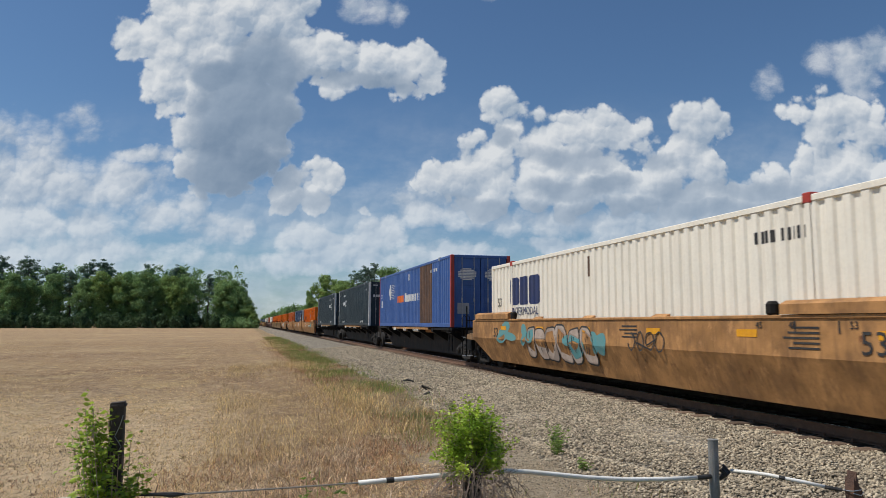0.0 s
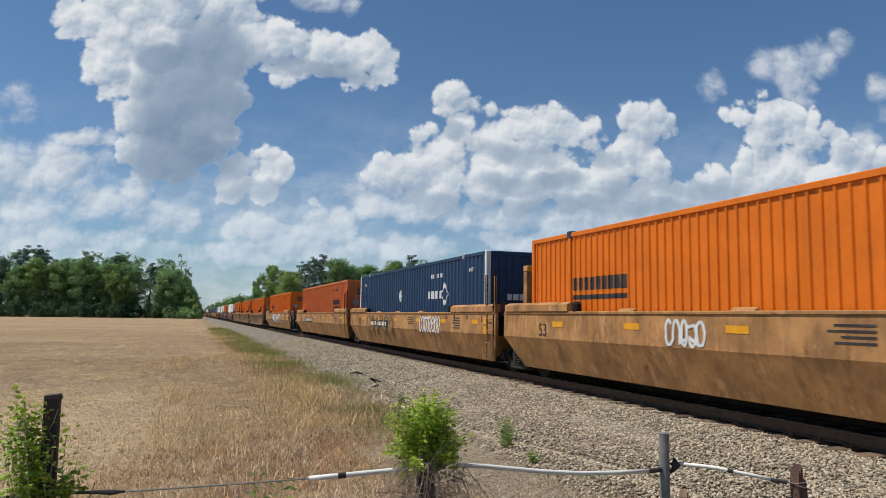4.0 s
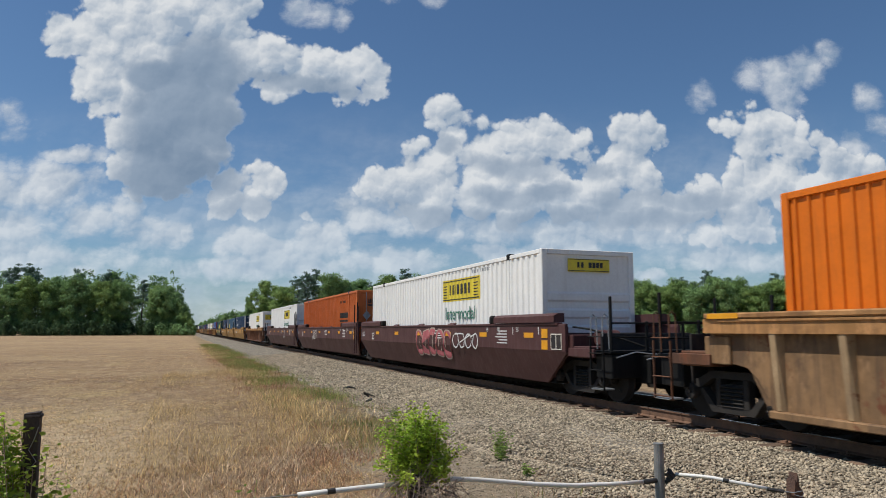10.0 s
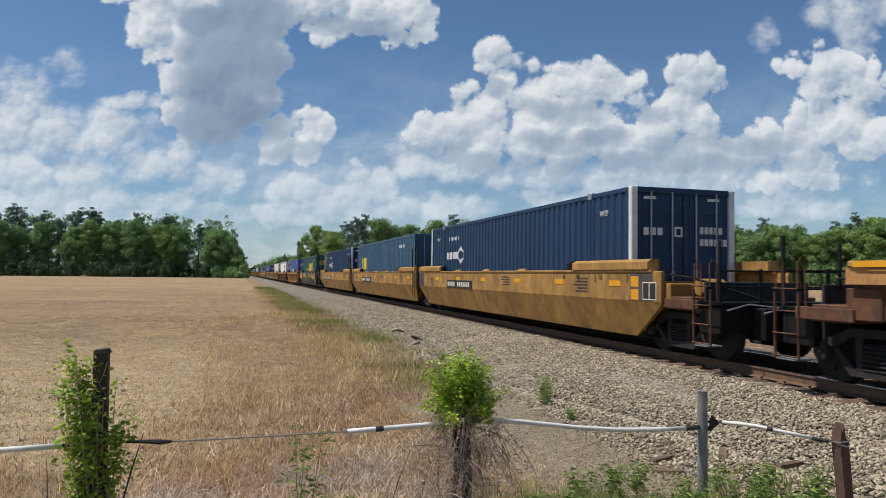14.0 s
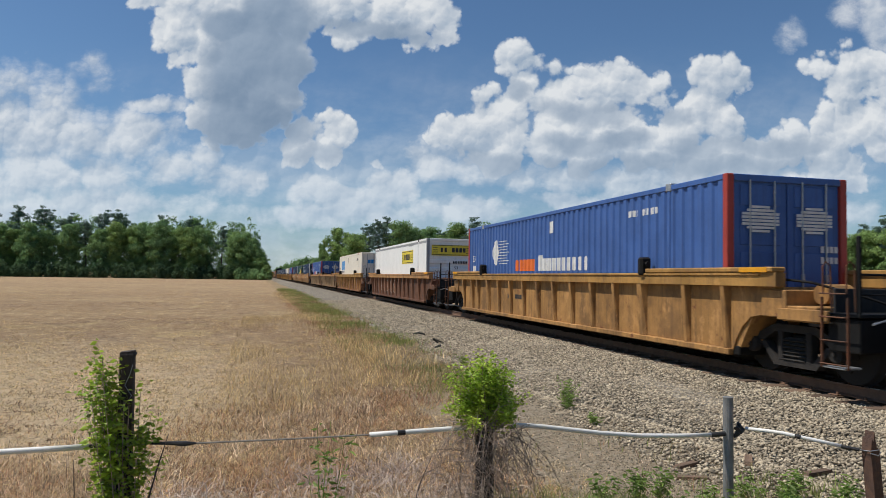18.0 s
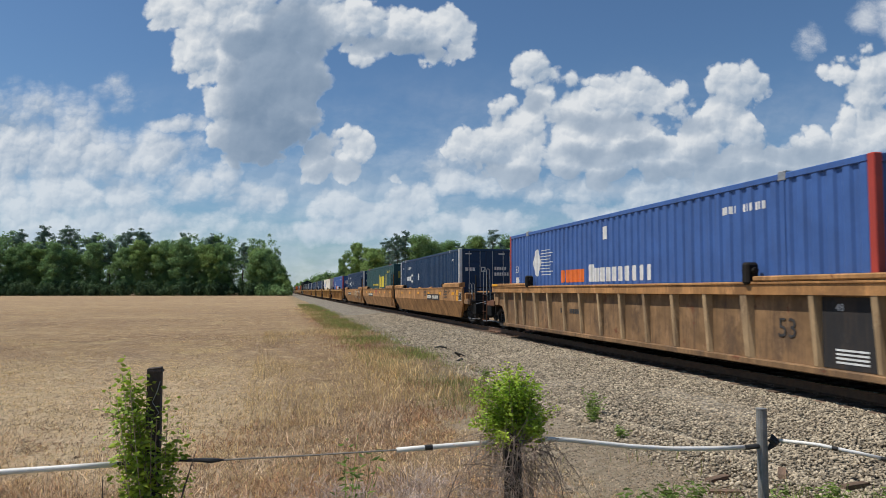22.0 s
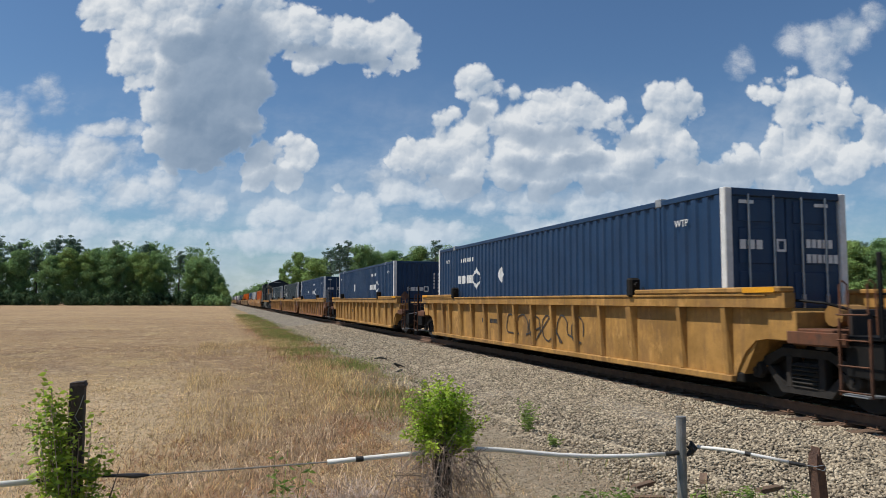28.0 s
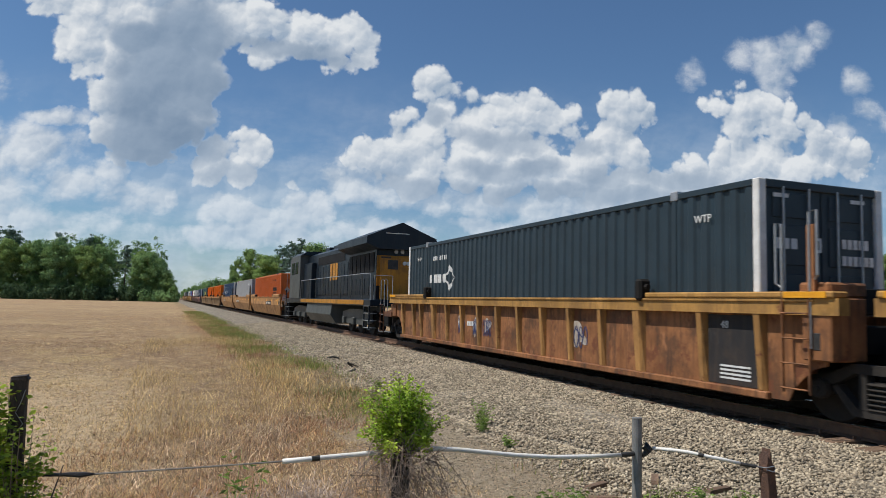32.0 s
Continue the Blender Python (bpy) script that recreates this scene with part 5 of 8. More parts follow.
def build_trees():
    rnd = random.Random(77)
    g = "wood behind the field"
    green, mixed, pine = "tall leafy green deciduous tree at the edge of the field", "broad green deciduous tree in the wood", "tall dark pine with an open crown"
    # wood on the far side of the field
    x = -235.0
    while x < -6:
        y = 272 + rnd.uniform(-3, 5)
        kind = rnd.choice(["oak", "poplar", "oak", "pine", "poplar"])
        h = rnd.uniform(18.5, 23.5)
        tree(kind, "hazy_pine_leaf" if kind == "pine" else rnd.choice(["hazy_oak_leaf", "hazy_light_leaf", "hazy_oak_leaf"]), x, y, h, rnd, {"pine": pine, "oak": mixed, "poplar": green}[kind], g)
        x += rnd.uniform(4.0, 6.5)
    spots = [(x + rnd.uniform(-3, 3), 274 + 8 * row + rnd.uniform(-3, 3), rnd.uniform(20, 24.5)) for row in (1, 2, 3) for x in range(-240, -4, 6)]
    joined_trees("deep_wood", "dense dark trees deep in the wood behind the field", spots, rnd, "hazy_oak_leaf", 90)
    for x in range(-228, -20, 9):
        tree("pine", "hazy_pine_leaf", x + rnd.uniform(-4, 4), 281 + rnd.uniform(-2, 4), rnd.uniform(23.5, 26.5), rnd, pine, g, 1.05)
    # the corner of the wood steps down to the track
    for x, y, h, w in ((-7.5, 268, 19.5, 1.0), (-4.2, 266, 20, 1.0), (-2.0, 264, 17.5, 0.9), (0.0, 262, 13, 0.95), (1.6, 260, 9.5, 1.1), (2.7, 258, 6.5, 1.2), (3.6, 256, 4.0, 1.3)):
        tree("oak", "hazy_oak_leaf" if h > 12 else "hazy_light_leaf", x, y, h, rnd, "green tree at the corner of the wood beside the railway", g, w)
    bush_row("undergrowth", "leafy undergrowth along the foot of the wood, coloured dark for shade", [((-240, 268), (2, 263), 520), ((-240, 278), (0, 272), 420)], rnd, 61, 6.5)
    bush_row("corner_undergrowth", "leafy bushes at the corner of the wood", [((-8, 263), (3.6, 256), 50)], rnd, 62, 5.0, "hazy_oak_leaf")
    # trees beside the track further on, left and right
    g = "trees along the railway"
    spots = [(-2 + rnd.uniform(-5, 3), y + rnd.uniform(-4, 4), rnd.uniform(8, 13)) for y in range(300, 900, 12)]
    spots += [(19 + 11 * k + rnd.uniform(-2, 5), y + rnd.uniform(-4, 4), rnd.uniform(7, 10) + 2 * k) for y in range(290, 900, 10) for k in range(3)]
    joined_trees("distant_wood", "distant leafy trees lining the railway", spots, rnd, "hazy_oak_leaf", 91)
    # the group beyond the train: a round tree, tall pines, leafy ones to the right
    tree("oak", "hazy_light_leaf", 24.5, 188, 15.2, rnd, "rounded bright green tree beyond the railway", g, 1.15)
    tree("oak", "hazy_light_leaf", 21.0, 196, 17.5, rnd, "leafy green tree beyond the railway", g, 0.9)
    tree("poplar", "hazy_oak_leaf", 17.8, 205, 12.5, rnd, "thin sparse tree beyond the railway", g, 0.6)
    for x, y, h in ((31.5, 190, 18.0), (34.2, 191, 18.8), (29.8, 196, 17.0)):
        tree("pine", "hazy_pine_leaf", x, y, h, rnd, pine, g, 1.0)
    for x, y, h in ((37.5, 190, 19.0), (41, 193, 17.6), (45, 196, 16.4), (27.5, 198, 14.0)):
        tree("poplar", "hazy_oak_leaf", x, y, h, rnd, green, g, 1.05)
    g = "wood beyond the railway"
    for row in (0, 1, 2):
        b = 13.5
        while b < 62:
            a = radians(b)
            d = 212 + 14 * row + rnd.uniform(-5, 5)
            kind = rnd.choice(["oak", "poplar", "oak", "pine"])
            tree(kind, "hazy_pine_leaf" if kind == "pine" else rnd.choice(["hazy_light_leaf", "hazy_oak_leaf"]), d * math.sin(a), d * math.cos(a), rnd.uniform(15.5, 20.5), rnd, {"pine": pine, "oak": mixed, "poplar": green}[kind], g, 1.1)
            b += rnd.uniform(0.9, 1.6)
    arc = [(d * math.sin(radians(b)), d * math.cos(radians(b))) for d in (207, 222) for b in range(4, 68, 4)]
    bush_row("far_undergrowth", "leafy undergrowth beyond the railway", [(p, q, 30) for p, q in zip(arc, arc[1:]) if abs(p[0] - q[0]) < 40], rnd, 63, 8.0, "hazy_oak_leaf")


build_ground()
build_track()
scatter_stones()
build_grass()
build_fence()
build_weeds()
build_trees()

# ---------------------------------------------------------------- containers
CL, CH, CW = 15.8, 2.98, 1.3     # length, height, half width
PERIOD = 0.31


def wall_line(y0, y1, style):
    """Points (y, depth) of a side wall between y0 and y1: trapezoid folds, or flat."""
    if style == "flat":
        return [(y0, 0.0), (y1, 0.0)]
    out = {round(y0, 4), round(y1, 4)}
    step = PERIOD if style == "fold" else 0.225
    k0, k1 = math.floor(y0 / step) - 1, math.ceil(y1 / step) + 1
    marks = (0.0, 0.40, 0.54, 0.86) if style == "fold" else (0.0, 0.14, 0.2, 0.94)
    for k in range(k0, k1 + 1):
        for m in marks:
            y = (k + m) * step
            if y0 < y < y1:
                out.add(round(y, 4))

    def depth(y):
        t = (y / step) % 1.0
        pts = [(0, 0), (marks[1], 0), (marks[2], 1), (marks[3], 1), (1, 0)]
        return float(np.interp(t, [p[0] for p in pts], [p[1] for p in pts]))

    d = 0.036 if style == "fold" else 0.03
    return [(y, d * depth(y + 1e-6)) for y in sorted(out)]


def wall_mesh(style, side=-1):
    mb = MB()
    line = wall_line(-CL / 2 + 0.14, CL / 2 - 0.14, style)
    n = len(line)
    z0, z1 = 0.14, CH - 0.10
    face = [(side * (CW - 0.014 - d), y, z) for z in (z0, z1) for y, d in line]
    back = [(side * (CW - 0.07), y, z) for z in (z0, z1) for y in (line[0][0], line[-1][0])]
    mb.poly(face, [(i, i + 1, n + i + 1, n + i) for i in range(n - 1)])
    mb.poly(back, [(0, 1, 3, 2)])
    return mb


def decal(shapes, style):
    """Paint on the near wall. shapes: (y_high, y_low, [(y, z_low, z_high), ...]) or boxes (y0, y1, z0, z1); follows the folds."""
    mb = MB()
    for s in shapes:
        if len(s) == 4:
            y0, y1, z0, z1 = min(s[:2]), max(s[:2]), s[2], s[3]
            low, high = (lambda y, a=z0: a), (lambda y, a=z1: a)
            extra = []
        else:
            rows = sorted(s[2])
            y0, y1 = rows[0][0], rows[-1][0]
            ys = [r[0] for r in rows]
            low = lambda y, ys=ys, rows=rows: float(np.interp(y, ys, [r[1] for r in rows]))
            high = lambda y, ys=ys, rows=rows: float(np.interp(y, ys, [r[2] for r in rows]))
            extra = ys
        line = dict(wall_line(y0, y1, style))
        ref = sorted(line)
        for y in extra:
            line[round(y, 4)] = float(np.interp(y, ref, [line[k] for k in ref]))
        line = sorted(line.items())
        n = len(line)
        pts = [(-(CW - 0.010 - d), y, f(y)) for f in (low, high) for y, d in line]
        mb.poly(pts, [(i, i + 1, n + i + 1, n + i) for i in range(n - 1)])
    return mb


def letter_blocks(y, z, h, widths, gap=0.05):
    """A word as plain blocks with cut corners, from y towards the lead end."""
    out = []
    for w in widths:
        c = min(0.10 * w, 0.08 * h)
        out.append(("d", 0, [(y - w, z + c, z + h - c), (y - w + c, z, z + h), (y - c, z, z + h), (y, z + c, z + h - c)]))
        y -= w + gap
    return out


def diamond(y, z, r, hole=0.0):
    if not hole:
        return [("d", 0, [(y - r, z, z), (y, z - r, z + r), (y + r, z, z)])]
    return [("d", 0, [(y - r, z, z), (y, z + r - hole * 1.4, z + r), (y + r, z, z)]), ("d", 0, [(y - r, z, z), (y, z - r, z - r + hole * 1.4), (y + r, z, z)])]


BODIES = {}


def container_shell(ob, body, style, post_mat, door_lead, post_w=0.13):
    """Frame, walls, roof and both ends of a box, shared between boxes that look alike."""
    key = (body, style, post_mat, door_lead)
    if key not in BODIES:
        b = []
        b.append(("side_wall", wall_mesh(style, -1), body))
        b.append(("side_wall", wall_mesh(style, 1), body))
        b.append(("roof", MB().box((-CW + 0.03, -CL / 2 + 0.06, CH - 0.075), (CW - 0.03, CL / 2 - 0.06, CH - 0.03), 0.01), body))
        b.append(("floor", MB().box((-CW + 0.03, -CL / 2 + 0.06, 0.04), (CW - 0.03, CL / 2 - 0.06, 0.16), 0.01), "underframe_steel"))
        for s in (-1, 1):
            b.append(("top_rail", rail_box(s, CH - 0.11, CH - 0.004, post_w), body))
            b.append(("bottom_rail", rail_box(s, 0.0, 0.17, post_w), body))
            for e in (-1, 1):
                y0, y1 = sorted((e * CL / 2, e * (CL / 2 - post_w)))
                x0, x1 = sorted((s * CW, s * (CW - 0.15)))
                b.append(("corner_post", MB().box((x0, y0, 0.0), (x1, y1, CH), 0.014), post_mat))
                y0, y1 = e * 6.06 - 0.055, e * 6.06 + 0.055
                x0, x1 = sorted((s * (CW + 0.004), s * (CW - 0.08)))
                b.append(("lift_post", MB().box((x0, y0, 0.0), (x1, y1, CH - 0.02), 0.01), body))
                x0, x1 = sorted((s * (CW + 0.012), s * (CW - 0.16)))
                b.append(("lift_casting", MB().box((x0, e * 6.06 - 0.09, CH - 0.13), (x1, e * 6.06 + 0.09, CH + 0.035), 0.015), "galvanised" if body in ("navy_paint", "charcoal_paint", "blue_paint") else ("navy_paint" if "orange" in body else ("black_steel" if body == "white_paint" else "red_paint"))))
        for e in (-1, 1):
            y = e * (CL / 2 - 0.05)
            doors = (e == -1) == door_lead
            if doors:
                for s in (-1, 1):
                    x0, x1 = sorted((s * 0.012, s * (CW - 0.16)))
                    mb = MB().box((x0, min(y, y - e * 0.05), 0.12), (x1, max(y, y - e * 0.05), CH - 0.12), 0.01)
                    b.append(("door", mb, body))
                    for z0, z1 in ((0.25, 0.85), (0.98, 1.58), (1.71, 2.31), (2.42, 2.8)):
                        yy = sorted((y + e * 0.002, y + e * 0.02))
                        b.append(("door_panel", MB().box((x0 + 0.14, yy[0], z0), (x1 - 0.14, yy[1], z1), 0.012), body))
                    for k in (0.30, 0.82):
                        x = s * k
                        b.append(("lock_rod", MB().tube([(x, y + e * 0.05, 0.10), (x, y + e * 0.05, CH - 0.10)], 0.017, 7).box((x - 0.03, min(y + e * 0.02, y + e * 0.075), 1.05), (x + 0.03, max(y + e * 0.02, y + e * 0.075), 1.2), 0.008), "galvanised" if body not in ("white_paint", "cream_paint") else "grey_paint"))
            else:
                mb = MB().box((-CW + 0.15, min(y, y - e * 0.04), 0.12), (CW - 0.15, max(y, y - e * 0.04), CH - 0.12), 0.0)
                if body in ("white_paint", "orange_paint", "pale_orange_paint"):
                    zs = [0.12] + [z + d for z in (0.5, 0.9, 1.3, 1.7) for d in (0, 0.05, 0.2, 0.25)] + [CH - 0.12]
                    ds = [0.0] + [d for z in range(4) for d in (0.0, 0.04, 0.04, 0.0)] + [0.0]
                    mb.poly([(x, y + e * (d + 0.003), z) for z, d in zip(zs, ds) for x in (-CW + 0.15, CW - 0.15)], [(2 * i, 2 * i + 1, 2 * i + 3, 2 * i + 2) for i in range(len(zs) - 1)])
                else:
                    xs = [-CW + 0.15] + [-1.06 + 0.235 * k + d for k in range(9) for d in (0, 0.03, 0.14, 0.17)] + [CW - 0.15]
                    ds = [0.0] + [d for k in range(9) for d in (0.0, 0.03, 0.03, 0.0)] + [0.0]
                    mb.poly([(x, y + e * (d + 0.003), z) for x, d in zip(xs, ds) for z in (0.12, CH - 0.12)], [(2 * i, 2 * i + 1, 2 * i + 3, 2 * i + 2) for i in range(len(xs) - 1)])
                b.append(("end_wall", mb, body))
            yy = sorted((y + e * 0.05, y - e * 0.06))
            b.append(("end_header", MB().box((-CW + 0.15, yy[0], CH - 0.13), (CW - 0.15, yy[1], CH - 0.003), 0.012), body))
            b.append(("end_sill", MB().box((-CW + 0.15, yy[0], 0.0), (CW - 0.15, yy[1], 0.13), 0.012), body))
        BODIES[key] = [(n, mb.mesh(n, M[m])) for n, mb, m in b]
    for n, me in BODIES[key]:
        part(n, me, None, ob, "white corner post" if n == "corner_post" and post_mat == "white_mark" else "")


def rail_box(s, z0, z1, post_w):
    x0, x1 = sorted((s * (CW - 0.002), s * (CW - 0.075)))
    return MB().box((x0, -CL / 2 + post_w, z0), (x1, CL / 2 - post_w, z1), 0.012)


def end_mark(ob, name, rects, mat, label=""):
    """Paint on the lead end: rectangles (x0, x1, z0, z1)."""
    mb = MB()
    y = -CL / 2 + 0.022
    for x0, x1, z0, z1 in rects:
        mb.box((x0, y - 0.010, z0), (x1, y - 0.004, z1))
    part(name, mb, mat, ob, label)


def number_bars(y, z, h=0.14, n=4, m=6):
    return letter_blocks(y, z, h, [0.07] * n, 0.05) + letter_blocks(y - 0.12 * n - 0.12, z, h, [0.06] * m, 0.05)


def box_navy(body, logo_y, door_lead, dia=0.0, dark=False):
    ob = thing("shipping_container", "dark navy corrugated steel shipping container with white corner posts" if not dark else "charcoal corrugated steel shipping container with white corner posts", "shipping container", "containers on the train")
    container_shell(ob, body, "fold", "white_mark", door_lead)
    part("logo", decal(letter_blocks(logo_y + 1.05, 1.66, 0.27, [0.26, 0.34, 0.28, 0.28], 0.11) + diamond(logo_y - 0.72, 1.80, 0.40, 0.13), "fold"), "white_mark", ob, "white block logo with an open diamond")
    part("number_bar", decal(number_bars(logo_y + 0.75, 2.38), "fold"), "white_mark", ob, "white number bars")
    for e in (-1, 1):
        lettering("WTP", 0.18, "white_mark", ob, (-CW - 0.004, e * 6.75, 2.42))
    if dia:
        part("placard", decal(diamond(dia, 1.85, 0.24), "fold"), "white_mark", ob, "pale diamond placard")
    if dark:
        for e in (-1, 1):
            lettering("TOP LIFT ONLY", 0.19, "white_mark", ob, (-CW - 0.004, -4.9 if e < 0 else 4.75, 0.22), label="white stencilled words")
    if not door_lead:
        end_mark(ob, "end_logo", [(-0.62, -0.48, 1.55, 1.73), (-0.44, -0.26, 1.55, 1.73), (-0.22, -0.06, 1.55, 1.73), (-0.02, 0.14, 1.55, 1.73), (0.20, 0.42, 1.50, 1.56), (0.20, 0.42, 1.72, 1.78), (0.18, 0.23, 1.56, 1.72), (0.39, 0.44, 1.56, 1.72)], "white_mark", "white block logo")
        end_mark(ob, "end_number_bar", [(0.68, 0.75, 2.3 - 0.16 * k, 2.41 - 0.16 * k) for k in range(5)] + [(0.90, 0.97, 2.3 - 0.16 * k, 2.41 - 0.16 * k) for k in range(6)], "white_mark", "white number bars")
        part("end_placard", MB().prism([(-0.75 + a, 1.3 + b) for a, b in ((0.22, 0), (0, 0.25), (-0.22, 0), (0, -0.25))], -CL / 2 + 0.008, -CL / 2 + 0.016), "brown_patch", ob, "brown diamond placard")
    else:
        end_mark(ob, "end_logo", [(-1.0, -0.88, 1.95, 2.11), (-0.84, -0.70, 1.95, 2.11), (-0.66, -0.54, 1.95, 2.11), (-0.24, -0.20, 1.92, 2.14), (-0.08, -0.04, 1.92, 2.14), (-0.20, -0.08, 2.10, 2.14), (-0.20, -0.08, 1.92, 1.96)], "white_mark", "white block logo")
        end_mark(ob, "end_number_bar", [(0.40 + 0.12 * k, 0.49 + 0.12 * k, 2.0, 2.15) for k in range(5)] + [(0.40 + 0.12 * k, 0.49 + 0.12 * k, 1.74, 1.89) for k in range(6)] + [(-1.0, -0.7, 2.72, 2.78), (0.6, 0.9, 2.72, 2.78)], "white_mark", "white number bars")
    return ob


def box_orange(body, logo_y, door_lead, dia=None):
    ob = thing("shipping_container", "orange corrugated steel shipping container with dark block lettering" if body == "orange_paint" else "faded pale orange corrugated steel shipping container", "shipping container", "containers on the train")
    container_shell(ob, body, "post", body, door_lead)
    part("logo", decal(letter_blocks(logo_y + 1.05, 1.66, 0.28, [0.17] * 9, 0.065), "post"), "black_mark", ob, "dark block lettering")
    part("underline", decal([(logo_y - 1.02, logo_y + 1.08, 1.46, 1.56)], "post"), "black_mark", ob, "dark bar under the lettering")
    part("number_bar", decal(number_bars(-4.0, 2.45, 0.12), "post"), "brown_patch", ob, "brown number bars")
    if dia is not None:
        part("placard", decal(diamond(dia, 1.9, 0.30), "post"), "galvanised", ob, "silver diamond placard holder")
        part("marker", decal([(dia - 0.06, dia + 0.06, 2.3, 2.62)], "post"), "yellow_mark", ob, "narrow yellow marker")
    marks = []
    for k in range(9):
        x = -0.72 + 0.17 * k
        marks += [(x, x + 0.045, 2.36, 2.56), (x + 0.085, x + 0.13, 2.36, 2.56), (x + 0.045, x + 0.085, 2.36 + 0.16 * (k % 2), 2.40 + 0.16 * (k % 2))]
    end_mark(ob, "end_logo", marks + [(-0.74, 0.80, 2.22, 2.29)], "black_mark", "dark block lettering")
    part("end_plate", MB().box((0.05, -CL / 2 - 0.014, 1.9), (0.55, -CL / 2 - 0.004, 2.02)), "white_mark", ob, "small white plate")
    part("end_placard", MB().prism([(-0.8 + a, 1.75 + b) for a, b in ((0.2, 0), (0, 0.24), (-0.2, 0), (0, -0.24))], -CL / 2 - 0.02, -CL / 2 + 0.0), "galvanised", ob, "silver diamond placard holder")
    return ob


def box_white(style, panel_y, word=True, wide=True):
    flat = style == "flat"
    ob = thing("shipping_container", "white smooth-sided freight container with grey rail and yellow panel" if flat else "white corrugated freight container with a yellow panel", "shipping container", "containers on the train")
    container_shell(ob, "white_paint", style, "grey_paint" if flat else "white_paint", False)
    z0, z1 = (1.78, 2.50) if flat else (1.93, 2.62)
    part("yellow_panel", decal([(panel_y - 1.5, panel_y + 1.5, z0, z1)], style), "yellow_mark", ob, "yellow panel")
    d = 0.006
    mb = decal(letter_blocks(panel_y + 0.95, z0 + 0.2, 0.32, [0.18, 0.20, 0.02, 0.24, 0.24, 0.24, 0.22], 0.07) + [(panel_y - 1.46, panel_y + 1.46, z0 + 0.04, z0 + 0.07), (panel_y - 1.46, panel_y + 1.46, z1 - 0.07, z1 - 0.04)]
               + [(panel_y + s * 1.1, panel_y + s * 1.42, z0 + 0.12 + 0.09 * k, z0 + 0.15 + 0.09 * k) for s in (-1, 1) for k in range(5)], style)
    mb.v = [(x - d, y, z) for x, y, z in mb.v]
    part("panel_lettering", mb, "black_mark", ob, "black block lettering and border lines")
    if word:
        lettering("Intermodal", 0.56, "green_mark", ob, (-CW - 0.003, panel_y, 1.36), label="dark green lettering")
    part("number_bar", decal(number_bars(-3.6, 2.70, 0.10), style), "grey_paint", ob, "grey number bars")
    if flat:
        part("top_band", decal([(-CL / 2 + 0.15, CL / 2 - 0.15, CH - 0.22, CH - 0.11)], style), "grey_paint", ob, "grey band along the top")
        for y in (-6.06, -5.9, 7.4):
            part("seam", decal([(y - 0.03, y + 0.03, 0.2, CH - 0.2)], style), "grey_paint", ob)
    y = -CL / 2 + 0.05
    k0, z0, z1 = (1.0, 2.13, 2.66) if wide else (0.56, 2.44, 2.76)
    kz = (z1 - z0) / 0.53
    part("end_panel", MB().box((-1.05 * k0, y - 0.045, z0), (1.05 * k0, y - 0.038, z1)), "yellow_mark", ob, "yellow end panel")
    mb = MB()
    for k, w in enumerate((0.10, 0.12, 0.0, 0.15, 0.15, 0.15, 0.14)):
        if w:
            x = -0.58 + 0.19 * k
            mb.box((x * k0, y - 0.052, z0 + 0.17 * kz), ((x + w) * k0, y - 0.046, z0 + 0.39 * kz))
    for z in (0.03, 0.49):
        mb.box((-1.02 * k0, y - 0.052, z0 + z * kz), (1.02 * k0, y - 0.046, z0 + (z + 0.025) * kz))
    for s in (-1, 1) if wide else ():
        for k in range(4):
            mb.box((s * 0.86 - 0.12, y - 0.052, 2.24 + 0.09 * k), (s * 0.86 + 0.12, y - 0.046, 2.265 + 0.09 * k))
    part("end_lettering", mb, "black_mark", ob, "black block lettering")
    if flat:
        mb = MB()
        for k in range(9):
            mb.box((0.05 + 0.085 * k, y - 0.052, 1.74), (0.11 + 0.085 * k, y - 0.046, 1.86))
        part("end_number_bar", mb, "black_mark", ob, "black number bars")
        lettering("53", 0.2, "black_mark", ob, (0.22, y - 0.05, 1.46), "end")
    return ob


